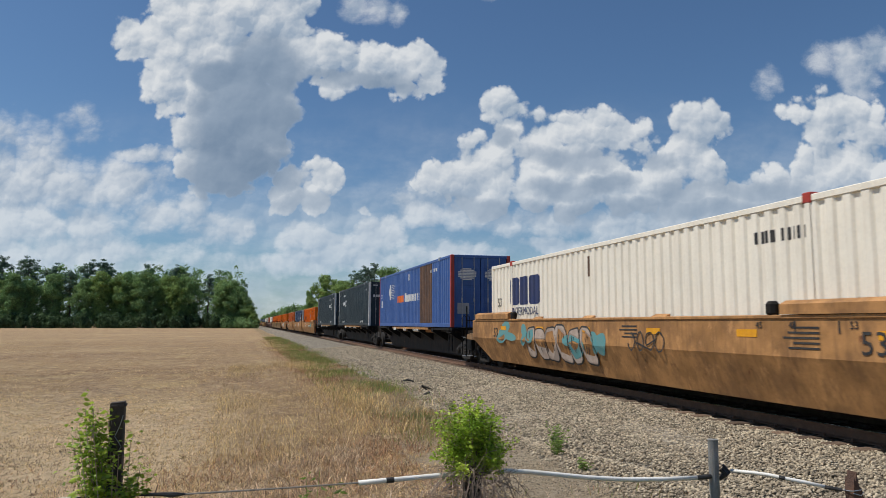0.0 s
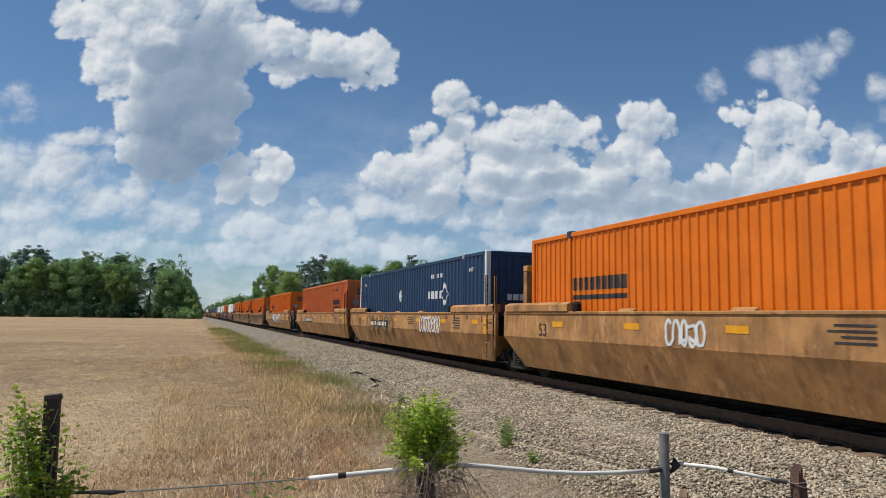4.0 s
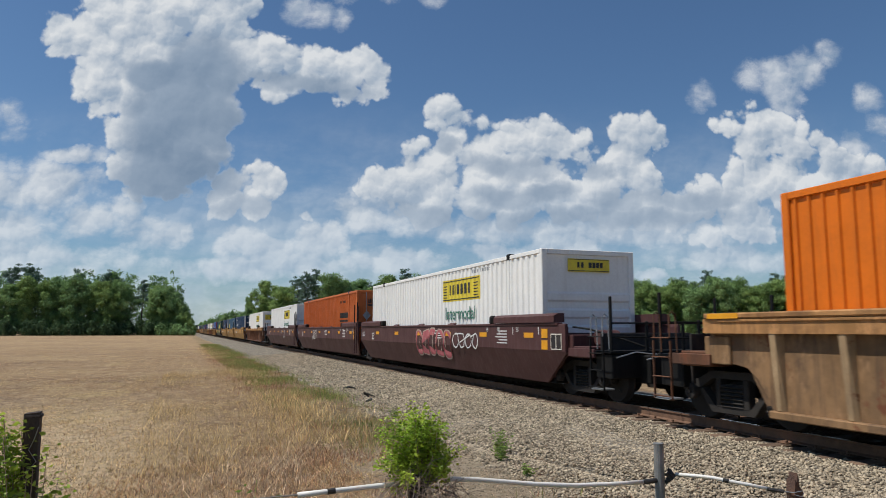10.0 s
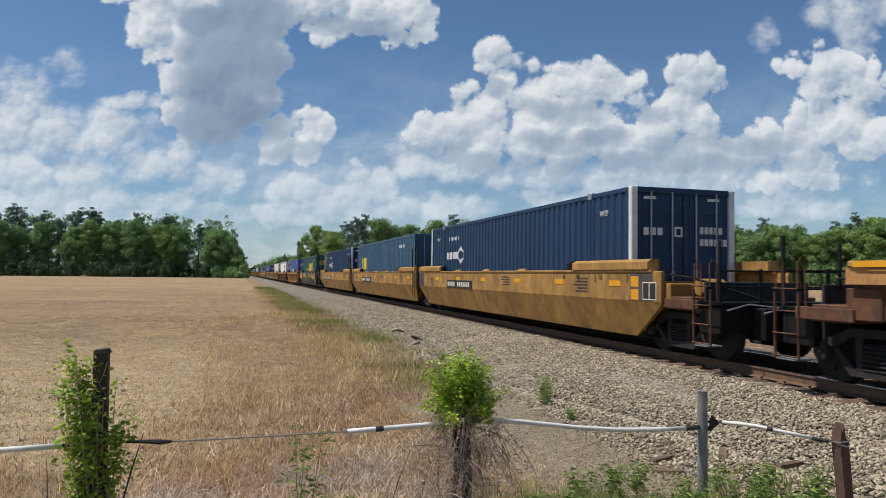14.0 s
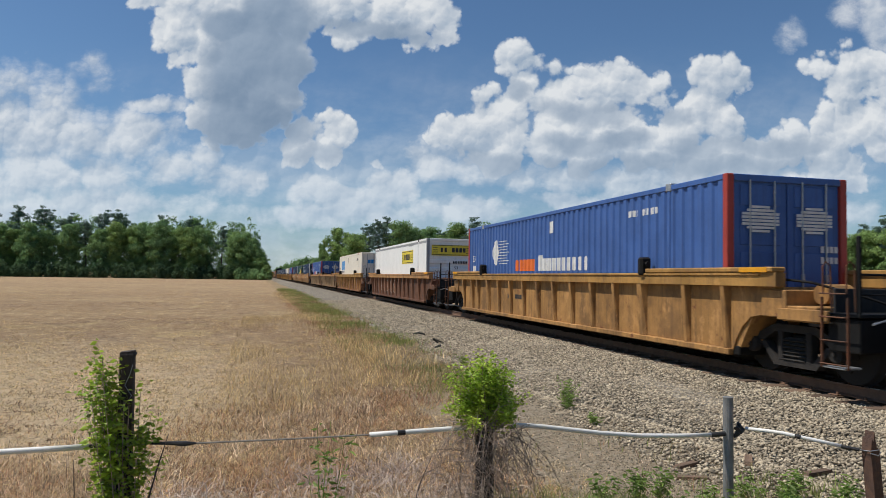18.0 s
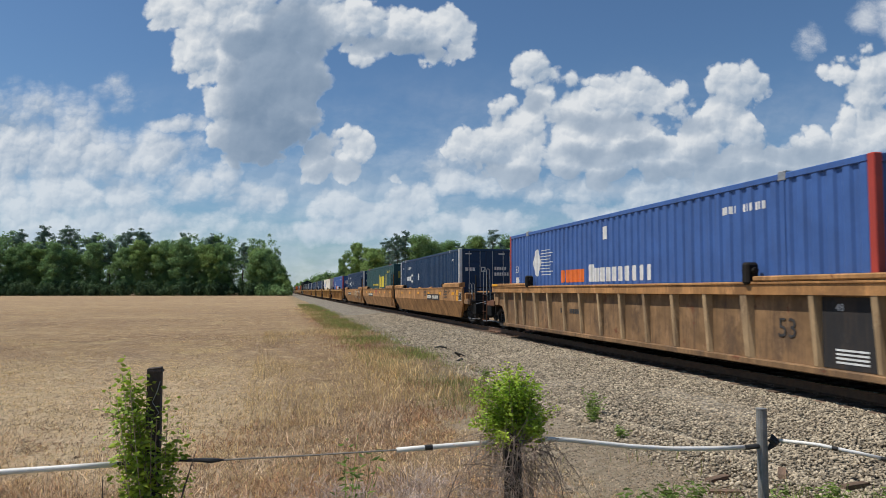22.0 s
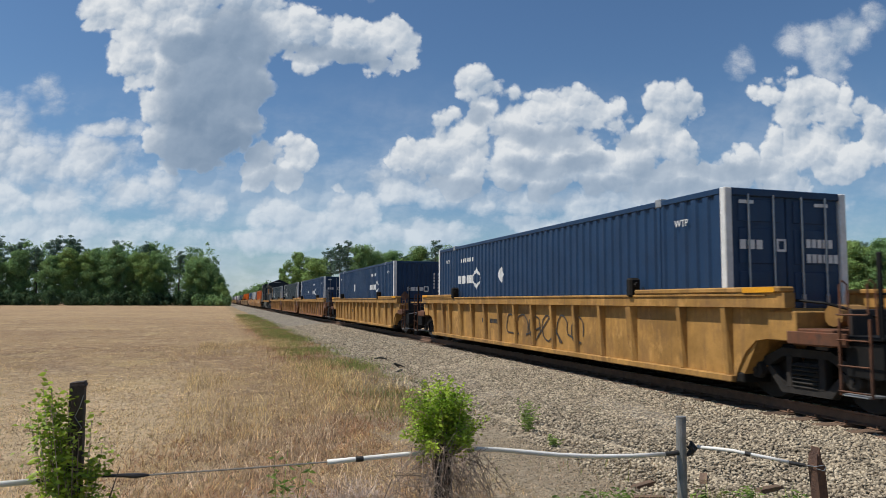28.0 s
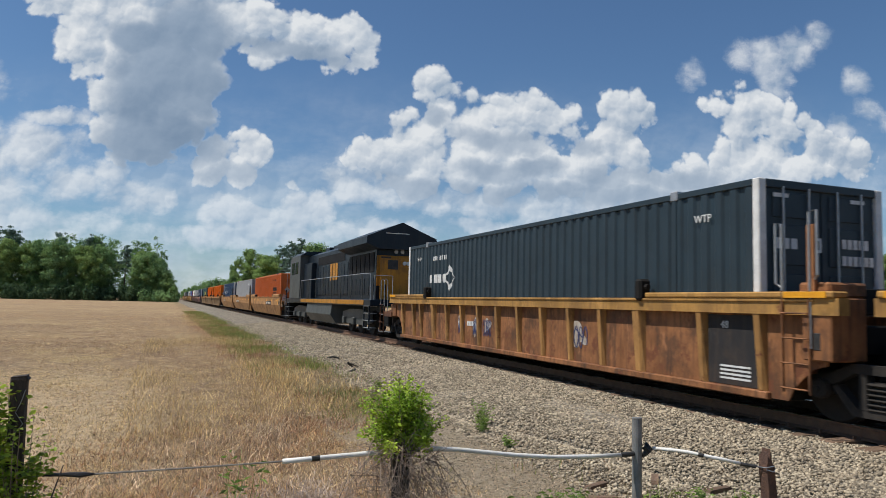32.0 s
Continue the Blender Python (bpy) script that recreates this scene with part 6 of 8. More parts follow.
def box_blue(patch=False, text_y=0.0):
    ob = thing("shipping_container", "medium blue corrugated shipping container with red corner posts and pale lettering", "shipping container", "containers on the train")
    container_shell(ob, "blue_paint", "fold", "red_paint", True)
    part("first_word", decal(letter_blocks(text_y + 2.75, 1.28, 0.36, [0.30, 0.28, 0.26, 0.26, 0.26], 0.07), "fold"), "orange_mark", ob, "orange block lettering")
    part("second_word", decal(letter_blocks(text_y + 0.85, 1.28, 0.46, [0.36], 0.06) + letter_blocks(text_y + 0.43, 1.28, 0.36, [0.22] * 9, 0.11), "fold"), "white_mark", ob, "white block lettering")
    globe = [("d", 0, [(4.62 + text_y + a, 1.93 - b, 1.93 + b) for a, b in ((-0.30, 0.03), (-0.22, 0.24), (0.0, 0.44), (0.2, 0.36), (0.32, 0.2), (0.36, 0.02))])]
    lines = [(4.36 + text_y - 0.9 - 0.10 * math.sin(k * 2.1), 4.40 + text_y - 0.02 * abs(k - 4), 1.53 + 0.095 * k, 1.555 + 0.095 * k) for k in range(9)]
    part("emblem", decal(globe + lines, "fold"), "white_mark", ob, "white globe emblem with trailing lines")
    part("side_plate", decal([(6.98, 7.28, 1.1, 1.5)], "fold"), "white_mark", ob, "small white plate")
    part("patch_plate", decal([(text_y - 0.3, text_y - 0.02, 2.35, 2.68)], "fold"), "white_mark", ob, "small white plate")
    part("number_bar", decal(number_bars(-4.4, 2.45), "fold"), "white_mark", ob, "white number bars")
    lettering("53", 0.34, "white_mark", ob, (-CW - 0.003, 7.1, 1.65))
    if patch:
        part("rust_patch", decal([(-4.8, -2.5, 0.18, CH - 0.12)], "fold"), "brown_patch", ob, "rust-brown repaired wall section")
    y = -CL / 2 + 0.03
    for c in (-0.60, 0.56):
        mb = MB()
        for k in range(8):
            w = 0.13 + 0.26 * min(1.0, (k + 0.6) / 2.6, (7.6 - k) / 2.6)
            mb.box((c - w, y - 0.034, 1.94 + 0.062 * k), (c + w, y - 0.026, 1.985 + 0.062 * k))
        part("end_emblem", mb, "white_mark", ob, "white striped six-sided emblem")
    part("end_plate", MB().box((-1.02, y - 0.034, 0.55), (-0.52, y - 0.026, 1.0)), "grey_paint", ob, "worn grey plate on the door")
    mb = MB()
    for k in range(4):
        mb.box((0.72 + 0.1 * k, y - 0.012, 1.6), (0.79 + 0.1 * k, y - 0.004, 1.72))
        mb.box((0.72 + 0.1 * k, y - 0.012, 1.4), (0.79 + 0.1 * k, y - 0.004, 1.52))
    part("end_number_bar", mb, "white_mark", ob, "white number bars")
    return ob


def box_cream(mark, logo_y):
    ob = thing("shipping_container", "cream-white corrugated shipping container with rust stains and blue lettering", "shipping container", "containers on the train")
    container_shell(ob, "cream_paint", "fold", "cream_paint", True)
    part("logo", decal(letter_blocks(logo_y + 1.2, 1.62, 0.85, [0.68, 0.66, 0.72], 0.09), "fold"), mark, ob, "large block logo")
    lettering("INTERMODAL", 0.33, "navy_mark", ob, (-CW - 0.003, logo_y, 1.32))
    lettering("53", 0.4, "black_mark", ob, (-CW - 0.003, 7.1, 1.6))
    part("number_bar", decal(number_bars(-4.9, 2.35, 0.2, 4, 6), "fold"), "black_mark", ob, "black number bars")
    part("rust_streak", decal([(-6.12, -5.98, 0.6, CH - 0.12), (6.0, 6.1, 1.2, CH - 0.12), (0.9, 0.96, 2.2, 2.7)], "fold"), "brown_patch", ob, "rust streaks below the lift castings")
    y = -CL / 2 + 0.03
    part("end_logo", MB().box((-0.78, y - 0.012, 2.1), (-0.56, y - 0.004, 2.4)).box((-0.52, y - 0.012, 2.1), (-0.32, y - 0.004, 2.4)).box((-0.22, y - 0.012, 2.1), (0.0, y - 0.004, 2.4)), mark, ob, "block logo")
    return ob


def box_green(body="green_paint", logo_y=-2.1, words="How tomorrow moves"):
    ob = thing("shipping_container", "dark green corrugated shipping container with yellow lettering" if body == "green_paint" else "slate blue corrugated shipping container with a yellow block logo", "shipping container", "containers on the train")
    container_shell(ob, body, "fold", body, True)
    if words:
        part("logo", decal(letter_blocks(logo_y + 1.22, 1.32, 0.86, [0.66, 0.62, 0.70], 0.09), "fold"), "yellow_mark", ob, "large yellow block logo")
        part("bracket", decal([(logo_y - 2.0, logo_y - 1.82, 1.24, 2.32)], "fold"), "yellow_mark", ob, "tall yellow bar")
        part("bracket", decal([(logo_y + 1.62, logo_y + 1.8, 1.24, 2.32)], "fold"), "yellow_mark", ob, "tall yellow bar")
        lettering(words, 0.34, "yellow_mark", ob, (-CW - 0.003, logo_y + 3.7, 1.45))
    else:
        part("logo", decal(letter_blocks(logo_y + 0.8, 1.35, 0.75, [0.46, 0.44, 0.5], 0.07), "fold"), "yellow_mark", ob, "yellow block logo")
    part("number_bar", decal(number_bars(-4.6, 2.4, 0.16), "fold"), "yellow_mark" if words else "white_mark", ob, "number bars")
    if words:
        y = -CL / 2 + 0.03
        part("end_panel", MB().box((-0.98, y - 0.012, 1.95), (-0.38, y - 0.004, 2.45)), "lime_mark", ob, "dull yellow panel")
        part("end_panel", MB().box((-0.24, y - 0.012, 1.95), (0.30, y - 0.004, 2.45)), "lime_mark", ob, "dull yellow panel")
    return ob


def box_plain(body, label):
    ob = thing("shipping_container", label, "shipping container", "containers on the train")
    container_shell(ob, body, "fold", body, True)
    part("number_bar", decal(number_bars(-4.6, 2.4, 0.16), "fold"), "white_mark", ob, "number bars")
    return ob


# ---------------------------------------------------------------- rail cars
SHARED = {}


def shared(key, make, mat):
    """One mesh for alike parts."""
    if (key, mat) not in SHARED:
        SHARED[key, mat] = make().mesh(key, M[mat])
    return SHARED[key, mat]


def wheel_mb(r=0.46):
    return MB().disc_stack(0, 0, 0, [(-0.075, r - 0.10), (-0.07, r - 0.015), (-0.03, r - 0.01), (0.03, r), (0.055, r + 0.026), (0.07, r + 0.02), (0.072, r - 0.08), (0.03, r - 0.12), (0.03, 0.16), (0.075, 0.12), (0.075, 0.0)], 22)


def side_frame_mb():
    """Cast bogie frame: bowed top and bottom members, two columns, open between, with round bearing ends."""
    mb = MB()
    mb.prism([(-1.10, 0.40), (-1.08, 0.62), (-0.75, 0.68), (-0.45, 0.82), (0.45, 0.82), (0.75, 0.68), (1.08, 0.62), (1.10, 0.40), (0.98, 0.40), (0.93, 0.52), (0.70, 0.54), (0.42, 0.70), (-0.42, 0.70), (-0.70, 0.54), (-0.93, 0.52), (-0.98, 0.40)], -0.07, 0.07, 0)
    mb.prism([(-0.74, 0.50), (-0.66, 0.54), (-0.38, 0.26), (0.38, 0.26), (0.66, 0.54), (0.74, 0.50), (0.45, 0.16), (-0.45, 0.16)], -0.075, 0.075, 0)
    for s in (-1, 1):
        y0, y1 = sorted((s * 0.24, s * 0.36))
        mb.box((-0.08, y0, 0.24), (0.07, y1, 0.72), 0.015)
        mb.disc_stack(-0.06, s * 0.89, 0.46, [(-0.10, 0.10), (-0.09, 0.13), (0.0, 0.14)], 12)
        mb.disc_stack(-0.06, s * 0.89, 0.46, [(-0.13, 0.04), (-0.1, 0.045)], 6)
    return mb


def spring_mb():
    """Nest of coil springs: a notched block between seat and bolster."""
    prof = [(-0.02, 0.25)]
    for k in range(6):
        z = 0.25 + 0.062 * k
        prof += [(-0.085, z), (-0.115, z + 0.018), (-0.085, z + 0.036), (-0.045, z + 0.044), (-0.045, z + 0.058)]
    prof += [(-0.02, 0.62)]
    return MB().prism(prof, -0.235, 0.235)


def truck(car, y, r=0.46):
    """Two-axle bogie below a car end."""
    t = part("truck", shared("truck", lambda: MB().box((-0.95, -0.20, 0.42), (0.95, 0.20, 0.68), 0.03).box((-0.3, -0.3, 0.6), (0.3, 0.3, 0.82), 0.03), "underframe_steel"), None, car, "dark cast steel bogie")
    t.location = (0, y, 0)
    for s in (-1, 1):
        f = part("side_frame", shared("side_frame", side_frame_mb, "shaded_truck_steel"), None, t)
        f.location, f.rotation_euler = (s * 1.02, 0, 0), (0, 0, 0 if s < 0 else math.pi)
        if s < 0:
            part("spring", shared("spring", spring_mb, "shaded_truck_steel"), None, t).location = (-1.0, 0, 0)
    for e in (-1, 1):
        w = part("wheelset", shared("wheelset", wheelset_mb, "wheel_steel"), None, t, "worn steel wheel pair on an axle")
        w.location = (0, e * 0.89, r)
        WHEELS.append(w)
    return t


def wheelset_mb():
    mb = MB()
    for s in (-1, 1):
        k = wheel_mb()
        mb.poly([(s * (0.76 - x) if s > 0 else -(0.76 - x), y, z) for x, y, z in k.v], k.f)
    mb.tube([(-0.95, 0, 0), (0.95, 0, 0)], 0.085, 10)
    for a in range(3):
        b = 2 * math.pi * a / 3
        mb.box((-0.86, 0.27 * math.cos(b) - 0.03, 0.27 * math.sin(b) - 0.03), (-0.80, 0.27 * math.cos(b) + 0.03, 0.27 * math.sin(b) + 0.03), 0.01)
    return mb


WHEELS = []
ROLL = 0.466     # rolling radius of the wheels


def ladder(car, x, y, z0, z1, mat, rungs=4, w=0.46, loop=0.0):
    l = part("ladder", MB().box((x - 0.03, y - w / 2 - 0.012, z0), (x + 0.01, y - w / 2 + 0.012, z1), 0.004).box((x - 0.03, y + w / 2 - 0.012, z0), (x + 0.01, y + w / 2 + 0.012, z1), 0.004), mat, car)
    for k in range(rungs):
        z = z0 + 0.06 + k * 0.33
        part("rung", MB().tube([(x - 0.05, y - w / 2, z), (x - 0.05, y + w / 2, z)], 0.013, 6), mat, l)
    if loop:
        for e in (-1, 1):
            part("grab_iron", MB().tube([(x - 0.02, y + e * w / 2, z1), (x - 0.02, y + e * w / 2, z1 + loop), (x - 0.02, y + e * (w / 2 + 0.10), z1 + loop), (x - 0.02, y + e * (w / 2 + 0.10), z1 + 0.1 * loop)], 0.016, 6), mat, l)
    return l


def car_end(car, e, kind, mat, tall=False, ribbed=True):
    """End platform of a well car. e: -1 lead, 1 rear; kind: coupler or joint."""
    Y = lambda a, b: tuple(sorted((e * a, e * b)))

    def bx(x0, x1, a, b, z0, z1, ch=0.015):
        y0, y1 = Y(a, b)
        return MB().box((x0, y0, z0), (x1, y1, z1), ch)

    end_mat = {"maroon_car_paint": "maroon_car_paint", "slate_car_paint": "slate_car_paint", "tan_car_paint": "dusty_car_paint", "ochre_car_paint": "ochre_car_paint"}.get(mat, "brown_car_paint")
    iron = "black_steel" if mat in ("maroon_car_paint", "slate_car_paint", "tan_car_paint") else "brown_car_paint"
    if kind == "coupler":
        part("centre_sill", bx(-0.34, 0.34, 8.4, 11.0, 0.62, 1.02), "underframe_steel", car)
        part("end_platform", bx(-1.40, 1.40, 9.35, 10.05, 0.90, 1.14), end_mat, car)
        part("bolster", bx(-1.42, -0.55, 8.9, 9.45, 0.95, 1.38), mat, car)
        part("bolster", bx(0.55, 1.42, 8.9, 9.45, 0.95, 1.38), mat, car)
        part("walkway", bx(-1.35, 1.35, 10.15, 10.75, 1.02, 1.07, 0.008), "black_steel", car, "black grating walkway")
        part("coupler", bx(-0.12, 0.12, 10.9, 11.5, 0.72, 0.92, 0.03), "wheel_steel", car, "rusty steel coupler")
        part("coupler_knuckle", bx(-0.22, 0.20, 11.3, 11.55, 0.66, 0.98, 0.06), "wheel_steel", car)
        for z in (1.34, 1.62):
            part("hand_rail", MB().tube([(-1.30, e * 10.7, z), (-0.3, e * 10.7, z), (0.3, e * 10.7, z), (1.30, e * 10.7, z)], 0.018, 6), "black_steel", car)
        for x in (-1.30, -0.45, 0.45, 1.30):
            part("rail_post", MB().box((x - 0.025, e * 10.7 - 0.03, 1.05), (x + 0.025, e * 10.7 + 0.03, 2.15 if abs(x) > 1 else 1.66), 0.01), "black_steel", car)
        ladder(car, -1.46, e * 10.45, 0.30, 1.30, iron, 4)
        for dy in (-0.21, 0.21):
            top = 2.35 if tall else 1.80
            part("grab_iron", MB().tube([(-1.47, e * 10.45 + dy, 1.35), (-1.47, e * 10.45 + dy, top - 0.06), (-1.42, e * 10.45 + dy, top), (-1.34, e * 10.45 + dy, top - 0.05), (-1.32, e * 10.45 + dy, 1.10)], 0.013, 6), "galvanised" if tall or e < 0 and iron == "black_steel" else iron, car, "tall looped grab iron")
        part("release_lever", MB().tube([(-1.38, e * 11.0, 0.95), (-0.9, e * 10.95, 1.05), (-0.25, e * 11.1, 0.98)], 0.014, 6), "galvanised", car)
        part("air_hose", MB().tube([(0.35, e * 10.9, 0.85), (0.38, e * 11.15, 0.62), (0.30, e * 11.35, 0.42), (0.18, e * 11.5, 0.5)], 0.026, 7), "tape_black", car, "black rubber air hose")
        part("end_step", bx(-1.50, -1.20, 10.26, 10.64, 0.30, 0.33, 0.006), "galvanised", car, "steel step plate")
        part("side_beam", bx(-1.46, -1.40, 9.30, 10.30, 0.92, 1.10, 0.01), end_mat, car)
        part("brake_cylinder", MB().tube([(-0.9, e * 9.6, 1.32), (-0.4, e * 9.6, 1.32)], 0.16, 12), mat, car)
        part("brake_pipe", MB().tube([(-1.2, e * 9.1, 1.55), (-1.2, e * 9.75, 1.5), (-0.7, e * 10.2, 1.3), (0.2, e * 10.9, 0.9), (0.3, e * 11.3, 0.45)], 0.022, 6), "black_steel", car)
        truck(car, e * 9.25)
        part("end_bulkhead", bx(-1.15, 1.15, 10.08, 10.13, 0.50, 1.42, 0.01), "dark_panel_paint", car, "black end plate")
        part("end_shelf", bx(-1.30, 1.30, 10.14, 10.72, 0.52, 1.00, 0.02), "black_steel", car, "black end sill box")
        # added black box, blocks the view of lit ground between the cars
        part("under_box", bx(-0.62, 0.62, 9.9, 11.0, 0.42, 0.98, 0.02), "black_steel", car)
    else:
        part("centre_sill", bx(-0.4, 0.4, 8.4, 9.3, 0.62, 1.05), "underframe_steel", car)
        part("end_platform", bx(-0.95, 0.95, 8.75, 9.1, 0.92, 1.30), "underframe_steel", car)
        if not ribbed:
            part("end_block", bx(-1.30, 1.30, 8.80, 9.05, 0.98, 1.55, 0.03), "underframe_steel", car)
            if e < 0:
                for x in (-0.62, -0.12):
                    part("portal_post", MB().box((x - 0.09, -9.30, 0.95), (x + 0.09, -9.10, 2.75), 0.02), mat, car)
                part("portal_head", MB().box((-0.71, -9.32, 2.752), (-0.03, -9.08, 2.92), 0.02), mat, car)
                part("portal_mark", MB().box((-0.70, -9.327, 2.76), (-0.46, -9.322, 2.90)), "amber_mark", car, "amber reflective mark")
                part("portal_brace", MB().tube([(-0.62, -9.12, 2.1), (-0.62, -8.7, 1.5)], 0.04, 6), mat, car)
        for s in (-1, 1) if ribbed else ():
            x0, x1 = sorted((s * 0.85, s * 1.50))
            post = part("corner_box", bx(x0, x1, 8.78, 9.22, 0.84, 1.66, 0.02), mat, car)
            x0, x1 = sorted((s * 0.78, s * 1.46))
            part("cap_block", bx(x0, x1, 8.70, 9.18, 1.662, 1.86, 0.03), mat, post)
            # flat black plate painted for the shade inside a slot
            x0, x1 = sorted((s * 1.497, s * 1.506))
            part("slot", bx(x0, x1, 8.96, 9.06, 0.98, 1.20, 0.003), "tape_black", post, "flat black plate drawn as a slotted hole")
        part("cross_beam", bx(-0.8, 0.8, 8.8, 9.0, 1.45, 1.80), "underframe_steel", car)
        if e < 0:
            ladder(car, -1.53, e * 8.72, 0.40, 1.75, mat, 4, 0.42)
            part("grab_iron", MB().tube([(-1.53, -8.94, 1.0), (-1.53, -8.94, 2.78), (-1.53, -9.06, 2.80), (-1.53, -9.06, 1.95), (-1.50, -9.0, 1.9)], 0.017, 6), "galvanised" if tall else "black_steel", car, "tall looped steel grab iron")
            part("grab_iron", MB().tube([(-1.53, -8.50, 1.0), (-1.53, -8.50, 2.66), (-1.53, -8.40, 2.68), (-1.53, -8.40, 1.85), (-1.50, -8.45, 1.8)], 0.017, 6), "galvanised" if tall else "black_steel", car, "tall looped steel grab iron")
            part("ladder_stile", MB().box((-1.52, -9.0, 1.6), (-1.46, -8.88, 2.62), 0.01), mat, car)
            truck(car, e * 9.62)


def side_outline(front, back):
    """Closed outline (y, z) of a well side with arches cut for the wheels."""
    def half(e, kind):
        if kind == "coupler":
            p = [(9.35, 1.45), (9.35, 0.98), (8.95, 0.98), (8.60, 0.92), (8.38, 0.74), (8.22, 0.50), (8.12, 0.26)]
        else:
            p = [(9.05, 1.45), (9.05, 0.78), (8.85, 0.72), (8.68, 0.58), (8.52, 0.42), (8.44, 0.26)] if e < 0 else \
                [(9.05, 1.45), (9.05, 0.98), (8.72, 0.96), (8.40, 0.86), (8.15, 0.70), (7.95, 0.50), (7.84, 0.26)]
        return [(e * a, b) for a, b in p]
    return half(-1, front) + half(1, back)[::-1]


def well_ribbed(mat, front, back, label, dark_end=False, tall=False):
    """Well car with a ribbed side: sheet, top chord, bottom sill and a row of tapered ribs."""
    car = thing("well_car", label, "rail car", "freight train")
    # top chord and ribs take a paler colour than the sheet where listed
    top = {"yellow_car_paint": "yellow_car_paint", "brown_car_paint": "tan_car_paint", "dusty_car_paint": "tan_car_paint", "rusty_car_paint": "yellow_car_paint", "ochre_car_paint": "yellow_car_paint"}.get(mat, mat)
    rib_mat = {"rusty_car_paint": "ochre_car_paint", "dusty_car_paint": "pale_dusty", "brown_car_paint": "pale_brown"}.get(mat, mat)
    outline = side_outline(front, back)
    for s in (-1, 1):
        x0, x1 = sorted((s * 1.345, s * 1.375))
        part("side_sheet", shared(f"sheet{s}{front}{back}", lambda: MB().prism(outline, x0, x1, 0), mat), None, car)
        x0, x1 = sorted((s * 1.33, s * 1.52))
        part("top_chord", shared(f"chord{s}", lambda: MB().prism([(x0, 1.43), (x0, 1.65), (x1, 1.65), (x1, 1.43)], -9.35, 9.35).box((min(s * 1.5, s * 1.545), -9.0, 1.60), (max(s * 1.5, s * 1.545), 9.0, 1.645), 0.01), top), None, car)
        x2, x3 = sorted((s * 1.36, s * 1.47))
        part("bottom_sill", shared(f"sill{s}", lambda: MB().box((x2, -8.15, 0.24), (x3, 8.15, 0.35), 0.015), mat), None, car)

    def rib(s, w=0.10):
        t = [(s * 1.372, 0.0), (s * 1.515, 0.0)]
        mb = MB()
        a, b, c = s * 1.376, s * 1.44, s * 1.512
        pts = [(a, -w, 0.30), (a, w, 0.30), (b, w * 0.45, 0.36), (b, -w * 0.45, 0.36), (a, -w, 1.45), (a, w, 1.45), (c, w * 0.62, 1.45), (c, -w * 0.62, 1.45)]
        return mb.poly(pts, [(0, 1, 2, 3), (4, 7, 6, 5), (0, 3, 7, 4), (1, 5, 6, 2), (3, 2, 6, 7), (0, 4, 5, 1)])

    ys = [-8.02, -6.86] + [-6.41 + 1.14 * k + 0.45 * (k == 0) for k in range(1, 12)] + [6.86, 7.98]
    for s in (-1, 1):
        for y in ys:
            wide = abs(abs(y) - 5.27) < 0.3
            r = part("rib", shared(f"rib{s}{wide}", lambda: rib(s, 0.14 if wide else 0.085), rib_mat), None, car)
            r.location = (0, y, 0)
    for e in (-1, 1):
        for s in (-1, 1):
            x0, x1 = sorted((s * 1.28, s * 1.56))
            y0, y1 = sorted((e * 5.6, e * 9.3))
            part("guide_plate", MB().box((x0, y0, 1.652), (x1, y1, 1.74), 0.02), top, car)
        part("lock_block", MB().box((-1.60, e * 5.45 - 0.09, 1.60), (-1.36, e * 5.45 + 0.09, 1.98), 0.04).tube([(-1.48, e * 5.45 - 0.16, 1.84), (-1.48, e * 5.45 + 0.16, 1.84)], 0.05, 8), "underframe_steel", car, "rusty container lock block")
        part("end_mark", MB().box((-1.566, min(e * 8.55, e * 9.2), 1.655), (-1.560, max(e * 8.55, e * 9.2), 1.735)), "amber_mark", car, "amber reflective end mark")
    if back == "joint":
        part("stencil_panel", MB().box((-1.386, 6.95, 0.36), (-1.379, 7.80, 1.40)), "dark_panel_paint", car, "dark grey stencil panel")
        part("red_band", MB().box((-1.392, 5.4, 0.30), (-1.386, 7.80, 0.50)), "maroon_car_paint", car, "dull red band along the foot")
        lettering("125", 0.38, "white_mark", car, (-1.394, 7.37, 0.60))
    part("well_floor", shared("well_floor", lambda: MB().box((-1.36, -8.3, 0.24), (1.36, 8.3, 0.40), 0.02), "underframe_steel"), None, car)
    for e, kind in ((-1, front), (1, back)):
        part("bulkhead", MB().prism([(e * 8.25, 0.3), (e * 8.65, 1.0), (e * 8.65, 1.42), (e * 8.55, 1.42), (e * 8.1, 0.3)], -1.34, 1.34, 0), mat, car)
        car_end(car, e, kind, mat, tall)
    if dark_end and front == "joint":
        part("stencil_panel", MB().box((-1.386, -7.95, 0.36), (-1.379, -6.95, 1.40)), "dark_panel_paint", car, "dark grey stencil panel")
        mb = MB()
        for k in range(4):
            mb.box((-1.391, -7.8, 0.62 - 0.06 * k), (-1.387, -7.2, 0.65 - 0.06 * k))
        part("stencil_bar", mb, "white_mark", car, "small stencilled lines")
        lettering("48", 0.16, "white_mark", car, (-1.392, -7.3, 1.2))
    mb = MB()
    for y, z, n in ((3.1, 0.86, 4), (2.45, 0.86, 6)):
        for k in range(n):
            mb.box((-1.384, y - 0.11 * k - 0.08, z), (-1.379, y - 0.11 * k, z + 0.13))
    part("number_bar", mb, "white_mark" if mat in ("brown_car_paint", "rusty_car_paint") else "black_mark", car, "stencilled number bars")
    return car


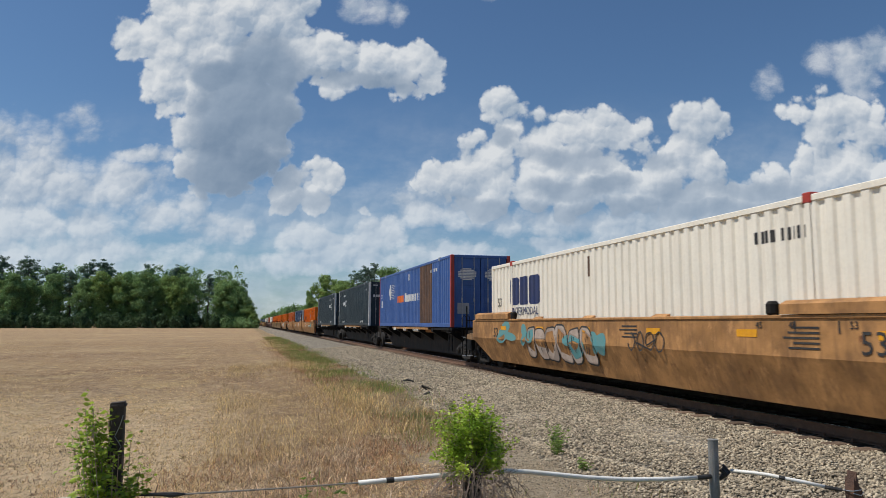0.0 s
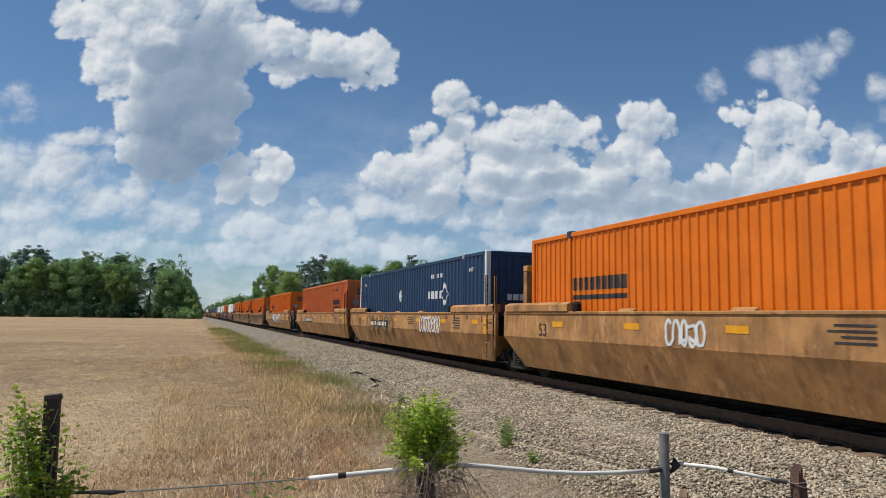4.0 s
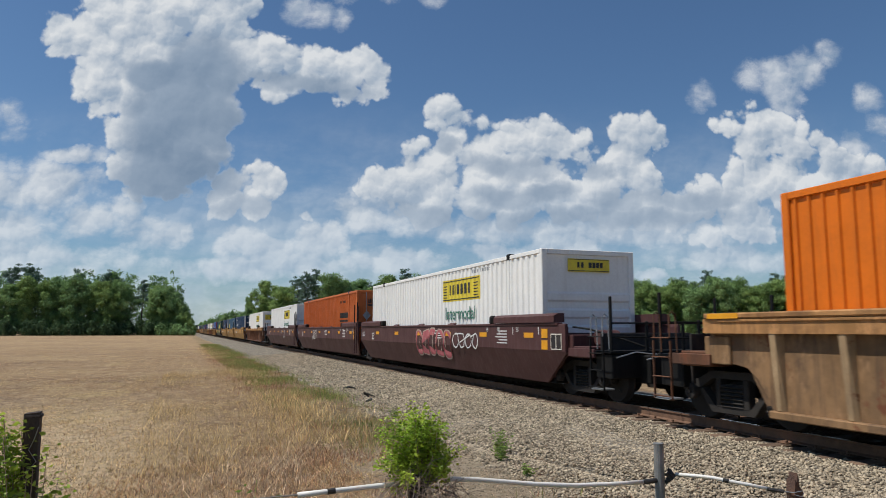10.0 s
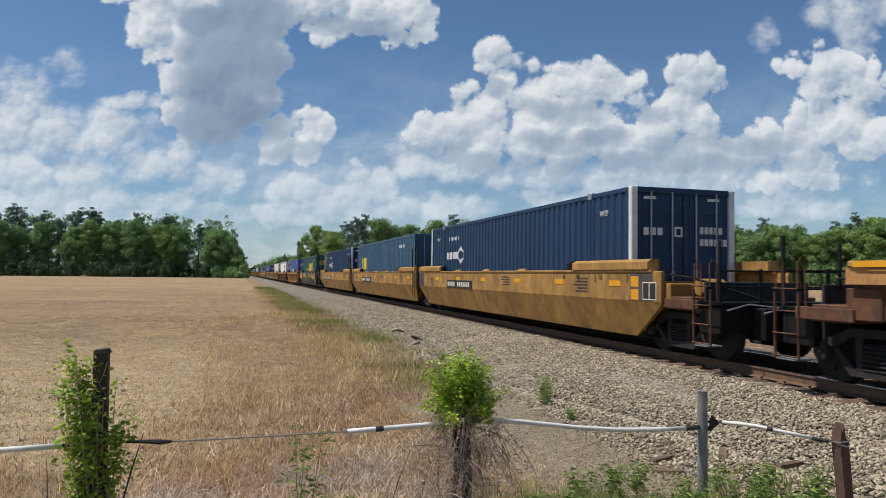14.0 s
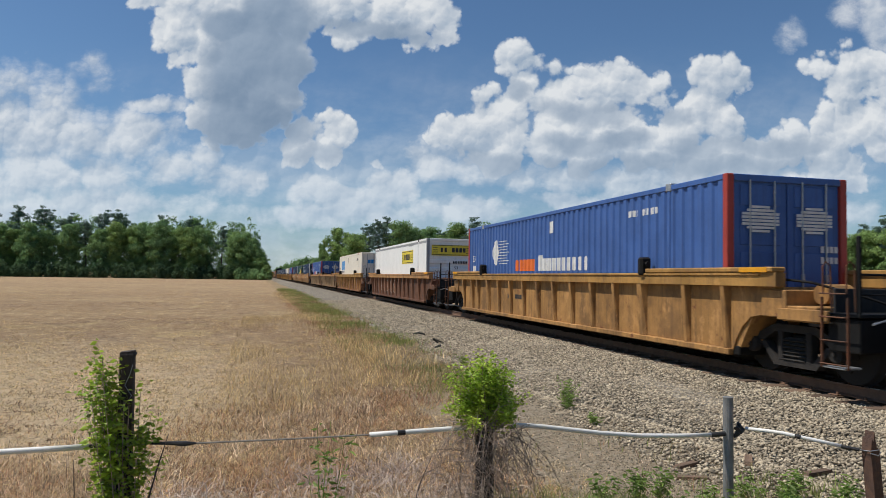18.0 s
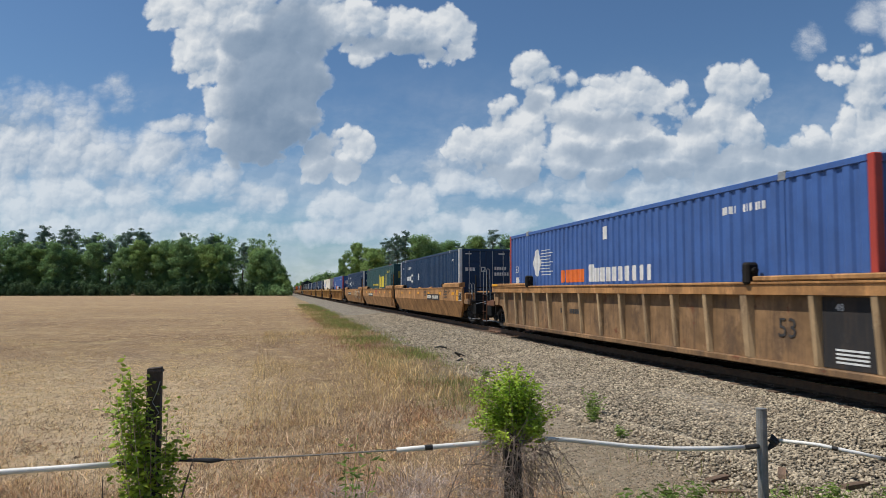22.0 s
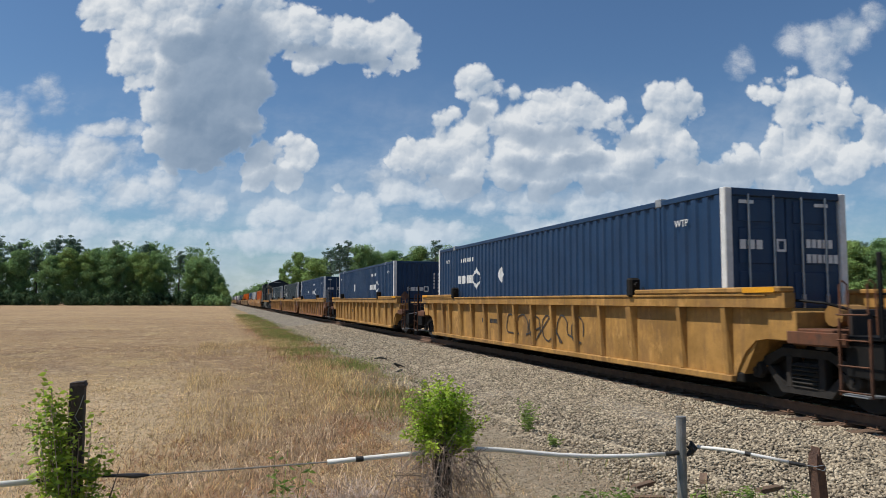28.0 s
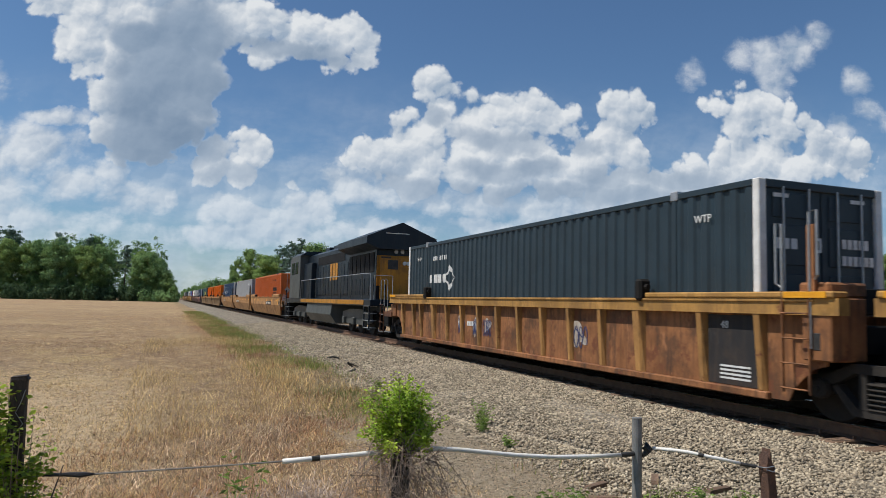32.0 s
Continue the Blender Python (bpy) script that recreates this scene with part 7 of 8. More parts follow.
def well_smooth(mat, front, back, label, trim=None, number_plate=True, lead53=True, number_y=3.3):
    """Well car with a smooth folded side sheet: upright above, leaning in below."""
    car = thing("well_car", label, "rail car", "freight train")
    for s in (-1, 1):
        prof = [(1.46, 1.62), (1.52, 1.60), (1.52, 1.02), (1.50, 0.97), (1.24, 0.27), (1.18, 0.27), (1.42, 0.97), (1.44, 1.02), (1.44, 1.55)]

        def make():
            # the ends of the lower half slope up over the wheels
            mb = MB()
            cuts = {"coupler": (9.3, 8.0), "joint": (9.05, 8.35)}
            n = len(prof)
            pts = []
            for e, kind in ((-1, front), (1, back)):
                far, near = cuts[kind]
                for x, z in prof:
                    t = min(max((0.97 - z) / 0.70, 0.0), 1.0)
                    pts.append((s * x, e * (far + (near - far) * t), z))
            faces = [(i, (i + 1) % n, n + (i + 1) % n, n + i) for i in range(n)] + [tuple(range(n))[::-1], tuple(range(n, 2 * n))]
            return mb.poly(pts, faces)

        part("side_sheet", shared(f"fold_sheet{s}{front}{back}", make, mat), None, car)
        x0, x1 = sorted((s * 1.40, s * 1.545))
        part("top_lip", shared(f"lip{s}", lambda: MB().box((x0, -9.0, 1.585), (x1, 9.0, 1.645), 0.012), mat), None, car)
        for e in (-1, 1):
            y0, y1 = sorted((e * 5.7, e * 8.9))
            x2, x3 = sorted((s * 1.30, s * 1.57))
            part("guide_plate", MB().prism([(x2, 1.65), (x2, 1.86), (x2 + (x3 - x2) * 0.55, 1.86), (x3, 1.80), (x3, 1.65)] if s > 0 else [(x3, 1.65), (x3, 1.86), (x3 + (x2 - x3) * 0.55, 1.86), (x2, 1.80), (x2, 1.65)], y0, y1), mat, car)
    for e in (-1, 1):
        part("lock_block", MB().box((-1.56, e * 5.45 - 0.1, 1.62), (-1.38, e * 5.45 + 0.1, 1.86), 0.05), "underframe_steel", car, "rusty container lock block")
    for y in (-2.4, 0.6, 3.6):
        part("pocket_plate", MB().prism([(-1.42, 1.645), (-1.42, 1.70), (-1.53, 1.645)], y - 0.25, y + 0.25), mat, car)
    part("well_floor", shared("narrow_floor", lambda: MB().box((-1.2, -8.3, 0.26), (1.2, 8.3, 0.40), 0.02), "underframe_steel"), None, car)
    for e, kind in ((-1, front), (1, back)):
        part("bulkhead", MB().prism([(e * 8.2, 0.3), (e * 8.65, 1.0), (e * 8.65, 1.42), (e * 8.55, 1.42), (e * 8.05, 0.3)], -1.2, 1.2, 0), mat, car)
        car_end(car, e, kind, mat, ribbed=False)
        if trim:
            y0, y1 = sorted((e * 8.2, e * 9.02))
            part("end_panel", MB().box((-1.527, y0, 1.03), (-1.521, y1, 1.58)), trim, car, "dark end panel of the car side")
    for k, y in enumerate((-7.6, -4.9, -2.2, 0.7, 3.4, 6.2)):
        part("reflector", MB().box((-1.527, y - 0.24, 1.30), (-1.522, y + 0.24, 1.42)), "amber_mark", car, "amber reflector plate")
    for z0 in (1.04, 1.30):
        part("reflector", MB().box((-1.528, -8.52, z0), (-1.5225, -8.24, z0 + 0.21)), "amber_mark", car, "square amber reflector")
    for y in (-8.1, -6.75, -5.95):
        part("height_tick", MB().box((-1.5275, y - 0.015, 1.37), (-1.5225, y + 0.015, 1.55)), "white_mark" if mat == "maroon_car_paint" else "black_mark", car)
    if front == "coupler":
        plate = part("stencil_plate", MB().box((-1.531, -9.15, 1.05), (-1.5265, -8.68, 1.40)), "cream_paint", car, "framed stencil plate")
        for dy in (0.02, 0.25):
            part("stencil_field", MB().box((-1.535, -9.15 + dy, 1.07), (-1.5315, -9.15 + dy + 0.20, 1.38)), "dark_panel_paint", plate)
    if number_plate:
        part("number_panel", MB().box((-1.527, number_y - 1.5, 1.02), (-1.522, number_y + 1.5, 1.31)), "dark_panel_paint", car, "dark number panel")
        mb = MB()
        for k in range(11):
            if k != 4:
                mb.box((-1.533, number_y + 1.26 - 0.24 * k, 1.085), (-1.5275, number_y + 1.38 - 0.24 * k, 1.245))
        part("number_bar", mb, "cream_paint", car, "white number bars")
    mb = MB()
    for j, (y, n) in enumerate(((-6.4, 5), (-1.6, 4))):
        for k in range(n):
            mb.box((-1.527, y, 1.44 - 0.075 * k), (-1.522, y + 0.5 + 0.2 * ((k * 7 + j) % 3) / 2, 1.47 - 0.075 * k))
    part("stencil_bar", mb, "white_mark" if mat == "maroon_car_paint" else "black_mark", car, "small stencilled lines")
    if lead53:
        lettering("53", 0.42, "white_mark" if mat == "maroon_car_paint" else "black_mark", car, (-1.529, 6.9, 1.08), label="stencilled number 53")
    for y, t in ((-7.0, "53"), (-5.9, "48"), (-5.2, "45")):
        lettering(t, 0.15, "white_mark" if mat == "maroon_car_paint" else "black_mark", car, (-1.529, y, 1.44))
    return car


def well_spine(label):
    """Low spine car: a deep centre beam, cross saddles and side ledges."""
    car = thing("spine_car", label, "rail car", "freight train")
    part("spine", MB().prism([(-9.0, 1.22), (-9.0, 0.85), (-8.0, 0.55), (-7.0, 0.18), (7.0, 0.18), (8.0, 0.55), (9.0, 0.85), (9.0, 1.22)], -0.62, 0.62, 0), "spine_paint", car, "deep dark brown box beam")
    for y in (-7.4, -5.0, -2.5, 0.0, 2.5, 5.0, 7.4):
        part("saddle", MB().prism([(-1.32, 1.31), (-1.32, 1.14), (-0.64, 0.72), (0.64, 0.72), (1.32, 1.14), (1.32, 1.31)], y - 0.16, y + 0.16), "black_steel", car)
    for s in (-1, 1):
        for y0, y1 in ((-8.4, -5.4), (-4.4, 3.6), (5.0, 8.4)):
            x0, x1 = sorted((s * 1.02, s * 1.36))
            long = y1 - y0 > 5
            part("side_ledge", MB().prism([(x0, 1.22), (x0, 1.31), (x1, 1.31), (x1, 1.08 if long else 1.14), (x1 - s * 0.02, 1.08 if long else 1.14), (x1 - s * 0.02, 1.22)], y0, y1), "tan_car_paint" if long else "underframe_steel", car, "weathered tan side ledge" if long else "")
    mb = MB()
    for k in range(3):
        mb.box((-1.368, 3.2 - 0.22 * k - 0.16, 1.13), (-1.361, 3.2 - 0.22 * k, 1.27))
    part("stencil_bar", mb, "white_mark", car, "white stencilled bars")
    lettering("TWIN 28", 0.17, "white_mark", car, (-1.364, 0.5, 1.12), label="white stencilled words")
    lettering("PURPOSE SPINE", 0.17, "white_mark", car, (-1.364, -2.0, 1.12), label="white stencilled words")
    for e in (-1, 1):
        y0, y1 = sorted((e * 8.5, e * 9.3))
        part("end_sill", MB().box((-0.4, y0, 0.72), (0.4, y1, 1.12), 0.02), "underframe_steel", car)
        ladder(car, -1.40, e * 8.25, 0.42, 1.34, "black_steel", 3)
        part("brake_pipe", MB().tube([(-0.6, e * 3.0, 0.8), (-0.62, e * 6.0, 0.8), (-0.5, e * 8.5, 0.9)], 0.03, 6), "wheel_steel", car)
    truck(car, -9.3)
    return car


def graffiti(car, x, strokes, mat, seed, y0, y1, z0, z1, slope=0.0, r=0.035):
    """Sprayed loops on a car side: flat ribbons of paint."""
    rnd = random.Random(seed)
    pts = []
    for k in range(strokes):
        cy = y1 - (y1 - y0) * (k + 0.5) / strokes
        w = (y1 - y0) / strokes * rnd.uniform(0.38, 0.55)
        a0, turn = rnd.uniform(0, 6.28), rnd.choice((-1, 1))
        step = rnd.uniform(0.30, 0.62)
        for i in range(13):
            a = a0 + turn * i * step
            pts.append((cy + w * math.cos(a) * rnd.uniform(0.8, 1.0), (z0 + z1) / 2 + (z1 - z0) / 2 * math.sin(a) * rnd.uniform(0.85, 1.0)))
    left, rightp = [], []
    for i, (a, b) in enumerate(pts):
        c, d = pts[min(i + 1, len(pts) - 1)], pts[max(i - 1, 0)]
        v = Vector((c[0] - d[0], c[1] - d[1])).normalized() * r
        for out, s in ((left, 1), (rightp, -1)):
            zz = b + s * v.x
            xx = x if zz > 0.98 or not slope else x + (0.98 - zz) * slope
            out.append((xx - 0.0004 * (i % 7), a - s * v.y, zz))
    n = len(left)
    mb = MB().poly(left + rightp, [(i, i + 1, n + i + 1, n + i) for i in range(n - 1)])
    part("graffiti", mb, mat, car, "sprayed graffiti loops")


def bubble_graffiti(car, x, fill, edge, seed, y0, y1, z0, z1, n=5, slope=0.37, rim=0.035):
    """A row of fat rounded shapes, filled, with a darker or paler rim and a few inner strokes."""
    rnd = random.Random(seed)

    def place(y, z, d):
        return (x - d if z > 0.98 else x - d + (0.98 - z) * slope, y, z)

    w = (y1 - y0) / n
    for k in range(n):
        cy, cz = y1 - w * (k + 0.5), (z0 + z1) / 2 + rnd.uniform(-0.04, 0.04)
        a, b, lean = w * rnd.uniform(0.50, 0.60), (z1 - z0) / 2 * rnd.uniform(0.86, 1.0), rnd.uniform(-0.25, 0.25)
        dents = [rnd.uniform(0.82, 1.06) for i in range(9)]
        ring = []
        for i in range(36):
            t = 2 * math.pi * i / 36
            r = float(np.interp(i / 4, range(10), dents + dents[:1]))
            c, q = math.cos(t), math.sin(t)
            yy, zz = math.copysign(abs(c) ** 0.62, c) * a * r, math.copysign(abs(q) ** 0.62, q) * b * r
            ring.append((cy + yy + lean * zz, min(max(cz + zz, 0.36), 1.57)))
        lift = 0.0012 * k
        part("graffiti_edge", MB().poly([place(*p, lift) for p in ring], [tuple(range(36))]), edge, car, "sprayed outline")
        f = (a - rim) / a
        part("graffiti_fill", MB().poly([place(cy + (yy - cy) * f, cz + (zz - cz) * f, lift + 0.003) for yy, zz in ring], [tuple(range(36))]), fill, car, "sprayed fill")
        strokes = MB()
        for j in range(2):
            u, v, h = cy + a * rnd.uniform(-0.4, 0.4), cz + b * rnd.uniform(-0.3, 0.3), b * rnd.uniform(0.2, 0.42)
            pts = [place(u + s * rim * 0.4, min(max(v + e * h, 0.4), 1.55), lift + 0.006) for e in (-1, 1) for s in (-1, 1)]
            strokes.poly(pts, [(0, 1, 3, 2)])
        part("graffiti_stroke", strokes, edge, car, "sprayed strokes")


def paint_blob(car, x, mat, seed, y, z, ry, rz, slope=0.0, rim=""):
    """A sprayed swoosh with a soft wavy outline, and a thin rim of another colour where one is named."""
    rnd = random.Random(seed)
    lobes = [rnd.choice((0.30, 0.5, 0.85, 1.0)) * rnd.uniform(0.9, 1.0) for i in range(7)]
    lean = rnd.uniform(-0.5, 0.5)

    def ring(grow, d):
        pts = []
        for i in range(42):
            t = i / 6
            k, f = int(t), t - int(t)
            f = f * f * (3 - 2 * f)
            r = (lobes[k] * (1 - f) + lobes[(k + 1) % 7] * f)
            a = 2 * math.pi * i / 42
            zz = min(max(z + (rz * r + grow) * math.sin(a), 0.34), 1.57)
            pts.append(((x if zz > 0.98 or not slope else x + (0.98 - zz) * slope) - d, y + (ry * r + grow) * math.cos(a) + lean * (zz - z), zz))
        c = ((x if z > 0.98 or not slope else x + (0.98 - z) * slope) - d, y, z)
        return MB().poly([c] + pts, [(0, i + 1, (i + 1) % 42 + 1) for i in range(42)])

    if rim:
        part("paint_rim", ring(0.028, 0.0), rim, car, "pale sprayed rim")
    part("paint_patch", ring(0.0, 0.0008 if rim else 0.0), mat, car, "sprayed paint patch")


# ---------------------------------------------------------------- locomotive


def build_locomotive():
    lo = thing("locomotive", "dark blue diesel locomotive with yellow stripe and flared radiator", "locomotive", "freight train")
    D = 1.55
    part("frame", MB().box((-1.48, -10.6, 1.28), (1.48, 10.6, D), 0.02), "loco_blue", lo)
    part("stripe", MB().box((-1.488, -9.6, 1.33), (-1.482, 5.2, 1.53)), "loco_yellow", lo, "yellow stripe along the frame")
    part("engine_hood", MB().prism([(-0.95, D), (-0.95, 4.15), (-0.6, 4.34), (0.6, 4.34), (0.95, 4.15), (0.95, D)], -4.9, 5.6), "loco_blue", lo)
    part("rear_hood", MB().prism([(-1.0, D), (-1.0, 3.9), (1.0, 3.9), (1.0, D)], -9.7, -4.9), "loco_blue", lo)
    part("rear_face", MB().box((-0.98, -9.72, D + 0.02), (0.98, -9.702, 3.45), 0.004), "loco_yellow", lo, "yellow rear face")
    part("rear_band", MB().box((-0.99, -9.728, D + 0.02), (0.99, -9.722, 2.15)), "loco_blue", lo)
    for x in (-0.14, 0.14):
        part("headlight", MB().tube([(x, -9.72, 3.62), (x, -9.78, 3.62)], 0.085, 12), "galvanised", lo, "round headlight")
    part("rear_window", MB().box((-0.8, -9.73, 3.0), (-0.35, -9.722, 3.4)), "black_mark", lo)
    prof = [(-1.0, 3.70), (-1.56, 3.92), (-1.56, 4.22), (0.0, 4.86), (1.56, 4.22), (1.56, 3.92), (1.0, 3.70)]
    part("radiator", MB().prism(prof, -10.15, -4.9), "loco_blue", lo, "wide flared radiator section with peaked roof")
    part("radiator_line", MB().box((-0.75, -10.158, 4.36), (0.3, -10.152, 4.39)), "white_mark", lo, "thin white line")
    for k in range(6):
        part("access_door", MB().box((-1.022, -9.4 + 0.74 * k, 1.75), (-1.002, -8.78 + 0.74 * k, 2.5), 0.008), "loco_blue", lo)
        part("vent_screen", MB().box((-1.03, -9.4 + 0.74 * k, 2.75), (-1.003, -8.78 + 0.74 * k, 3.6), 0.01), "black_steel", lo)
    for y in (-2.0, 0.2, 2.4):
        part("roof_box", MB().box((-0.5, y - 0.6, 4.342), (0.5, y + 0.6, 4.56), 0.03), "loco_blue", lo)
    for k in range(9):
        part("radiator_louver", MB().box((-1.545, -9.7 + 0.52 * k, 3.90), (-1.522, -9.3 + 0.52 * k, 4.20), 0.006), "black_steel", lo)
    part("rear_panel", MB().box((-0.88, -9.93, D + 0.02), (0.88, -9.905, 3.32)), "loco_yellow", lo, "dull yellow rear hood panel")
    part("rear_window", MB().box((-0.55, -9.945, 2.85), (-0.1, -9.933, 3.25)), "black_mark", lo)
    for x in (0.18, 0.36):
        part("headlight", MB().tube([(x, -9.93, 3.12), (x, -10.02, 3.12)], 0.085, 12), "white_mark", lo, "paired round headlight")
    part("exhaust_hatch", MB().box((-0.6, -3.0, 4.15), (0.6, -0.6, 4.40), 0.04).box((-0.35, 0.5, 4.15), (0.35, 2.6, 4.28), 0.03), "black_steel", lo)
    part("inverter_cabinet", MB().box((-1.25, 3.2, D), (-0.952, 5.6, 3.7), 0.03), "loco_blue", lo)
    for k in range(11):
        part("hood_door", MB().box((-0.974, -4.6 + 0.72 * k, 1.75), (-0.951, -3.96 + 0.72 * k, 3.4), 0.01), "loco_blue", lo)
    part("side_screen", MB().box((-0.976, -3.9, 3.5), (-0.953, 2.6, 3.95), 0.006), "black_steel", lo)
    mb = MB()
    for k in range(3):
        mb.box((-0.986, -1.2 - 0.62 * k, 2.55), (-0.978, -0.70 - 0.62 * k, 3.45))
    part("logo", mb, "loco_yellow", lo, "large yellow block logo")
    part("cab", MB().prism([(5.6, D), (5.6, 4.25), (9.0, 4.25), (9.35, 3.2), (9.35, D)], -1.5, 1.5, 0), "loco_grey", lo, "grey-blue crew cab")
    part("cab_roof", MB().prism([(-1.5, 4.25), (-1.1, 4.5), (1.1, 4.5), (1.5, 4.25)], 5.4, 9.1), "loco_blue", lo)
    part("cab_window", MB().box((-1.516, 6.3, 3.1), (-1.502, 7.3, 3.85), 0.0), "glass", lo, "dark side window")
    part("cab_window", MB().box((-1.516, 7.6, 3.1), (-1.502, 8.6, 3.85), 0.0), "glass", lo, "dark side window")
    part("nose", MB().prism([(9.35, D), (9.35, 3.1), (10.2, 2.9), (10.5, 2.3), (10.5, D)], -1.1, 1.1, 0), "loco_yellow", lo)
    part("fuel_tank", MB().prism([(-1.40, 1.26), (-1.46, 0.75), (-1.15, 0.30), (1.15, 0.30), (1.46, 0.75), (1.40, 1.26)], -3.2, 3.4), "loco_grey", lo, "grey fuel tank")
    for y in (-6.9, 6.9):
        t = part("truck", MB().box((-0.9, y - 1.6, 0.5), (0.9, y + 1.6, 0.95), 0.04), "underframe_steel", lo, "three-axle bogie")
        for s in (-1, 1):
            part("side_frame", MB().prism([(y - 2.5, 0.55), (y - 2.4, 0.95), (y - 1.0, 1.1), (y + 1.0, 1.1), (y + 2.4, 0.95), (y + 2.5, 0.55), (y + 1.5, 0.42), (y - 1.5, 0.42)], s * 1.05 - 0.07, s * 1.05 + 0.07, 0), "loco_grey", t)
        for d in (-1.85, 0, 1.85):
            w = part("wheelset", shared("wheelset", wheelset_mb, "wheel_steel"), None, t)
            w.location, w.scale = (0, y + d, 0.53), (1, 1.15, 1.15)
            WHEELS.append(w)
            part("axle_box", MB().box((-1.26, y + d - 0.18, 0.40), (-1.1, y + d + 0.18, 0.72), 0.03), "loco_grey", t)
    for s in (-1, 1):
        for e in (-1, 1):
            st = part("steps", MB().box((s * 1.45 - 0.03, e * 10.0 - 0.42, 0.35), (s * 1.45 + 0.03, e * 10.0 - 0.38, D), 0.005).box((s * 1.45 - 0.03, e * 10.0 + 0.38, 0.35), (s * 1.45 + 0.03, e * 10.0 + 0.42, D), 0.005), "loco_blue", lo)
            for k in range(4):
                part("tread", MB().box((s * 1.3 - 0.18, e * 10.0 - 0.38, 0.36 + 0.3 * k), (s * 1.3 + 0.18, e * 10.0 + 0.38, 0.39 + 0.3 * k), 0.006), "galvanised", st)
        part("hand_rail", MB().tube([(s * 1.45, -10.5, D), (s * 1.45, -10.45, 2.6), (s * 1.45, -9.6, 2.65), (s * 1.45, 5.3, 2.65), (s * 1.45, 5.5, D)], 0.020, 6), "galvanised", lo)
        for k in range(8):
            part("stanchion", MB().tube([(s * 1.45, -9.2 + 2.0 * k, D), (s * 1.45, -9.2 + 2.0 * k, 2.65)], 0.02, 6), "loco_grey", lo)
        part("end_rail", MB().tube([(s * 0.5, -10.5, D), (s * 0.5, -10.5, 2.55), (s * 1.3, -10.5, 2.55), (s * 1.3, -10.5, D)], 0.020, 6), "galvanised", lo)
    part("coupler", MB().box((-0.12, -11.3, 0.68), (0.12, -10.5, 0.92), 0.03).box((-0.2, -11.4, 0.64), (0.2, -11.15, 0.96), 0.05), "wheel_steel", lo)
    part("plow", MB().prism([(10.55, 0.25), (10.95, 0.2), (10.6, 1.28)], -1.3, 1.3, 0), "black_steel", lo)
    return lo


# ---------------------------------------------------------------- the train
TRAIN = []      # (thing, place along the track at the start, height)


def put(car, u, box=None, base=0.45):
    TRAIN.append((car, u, RAIL))
    if box:
        TRAIN.append((box, u, RAIL + base))


def again(ob):
    """A further car or box like one already built."""
    twin = copy_thing(ob, Matrix.Identity(4))
    for o in twin.children_recursive:
        if o.name.startswith("wheelset"):
            WHEELS.append(o)
    return twin


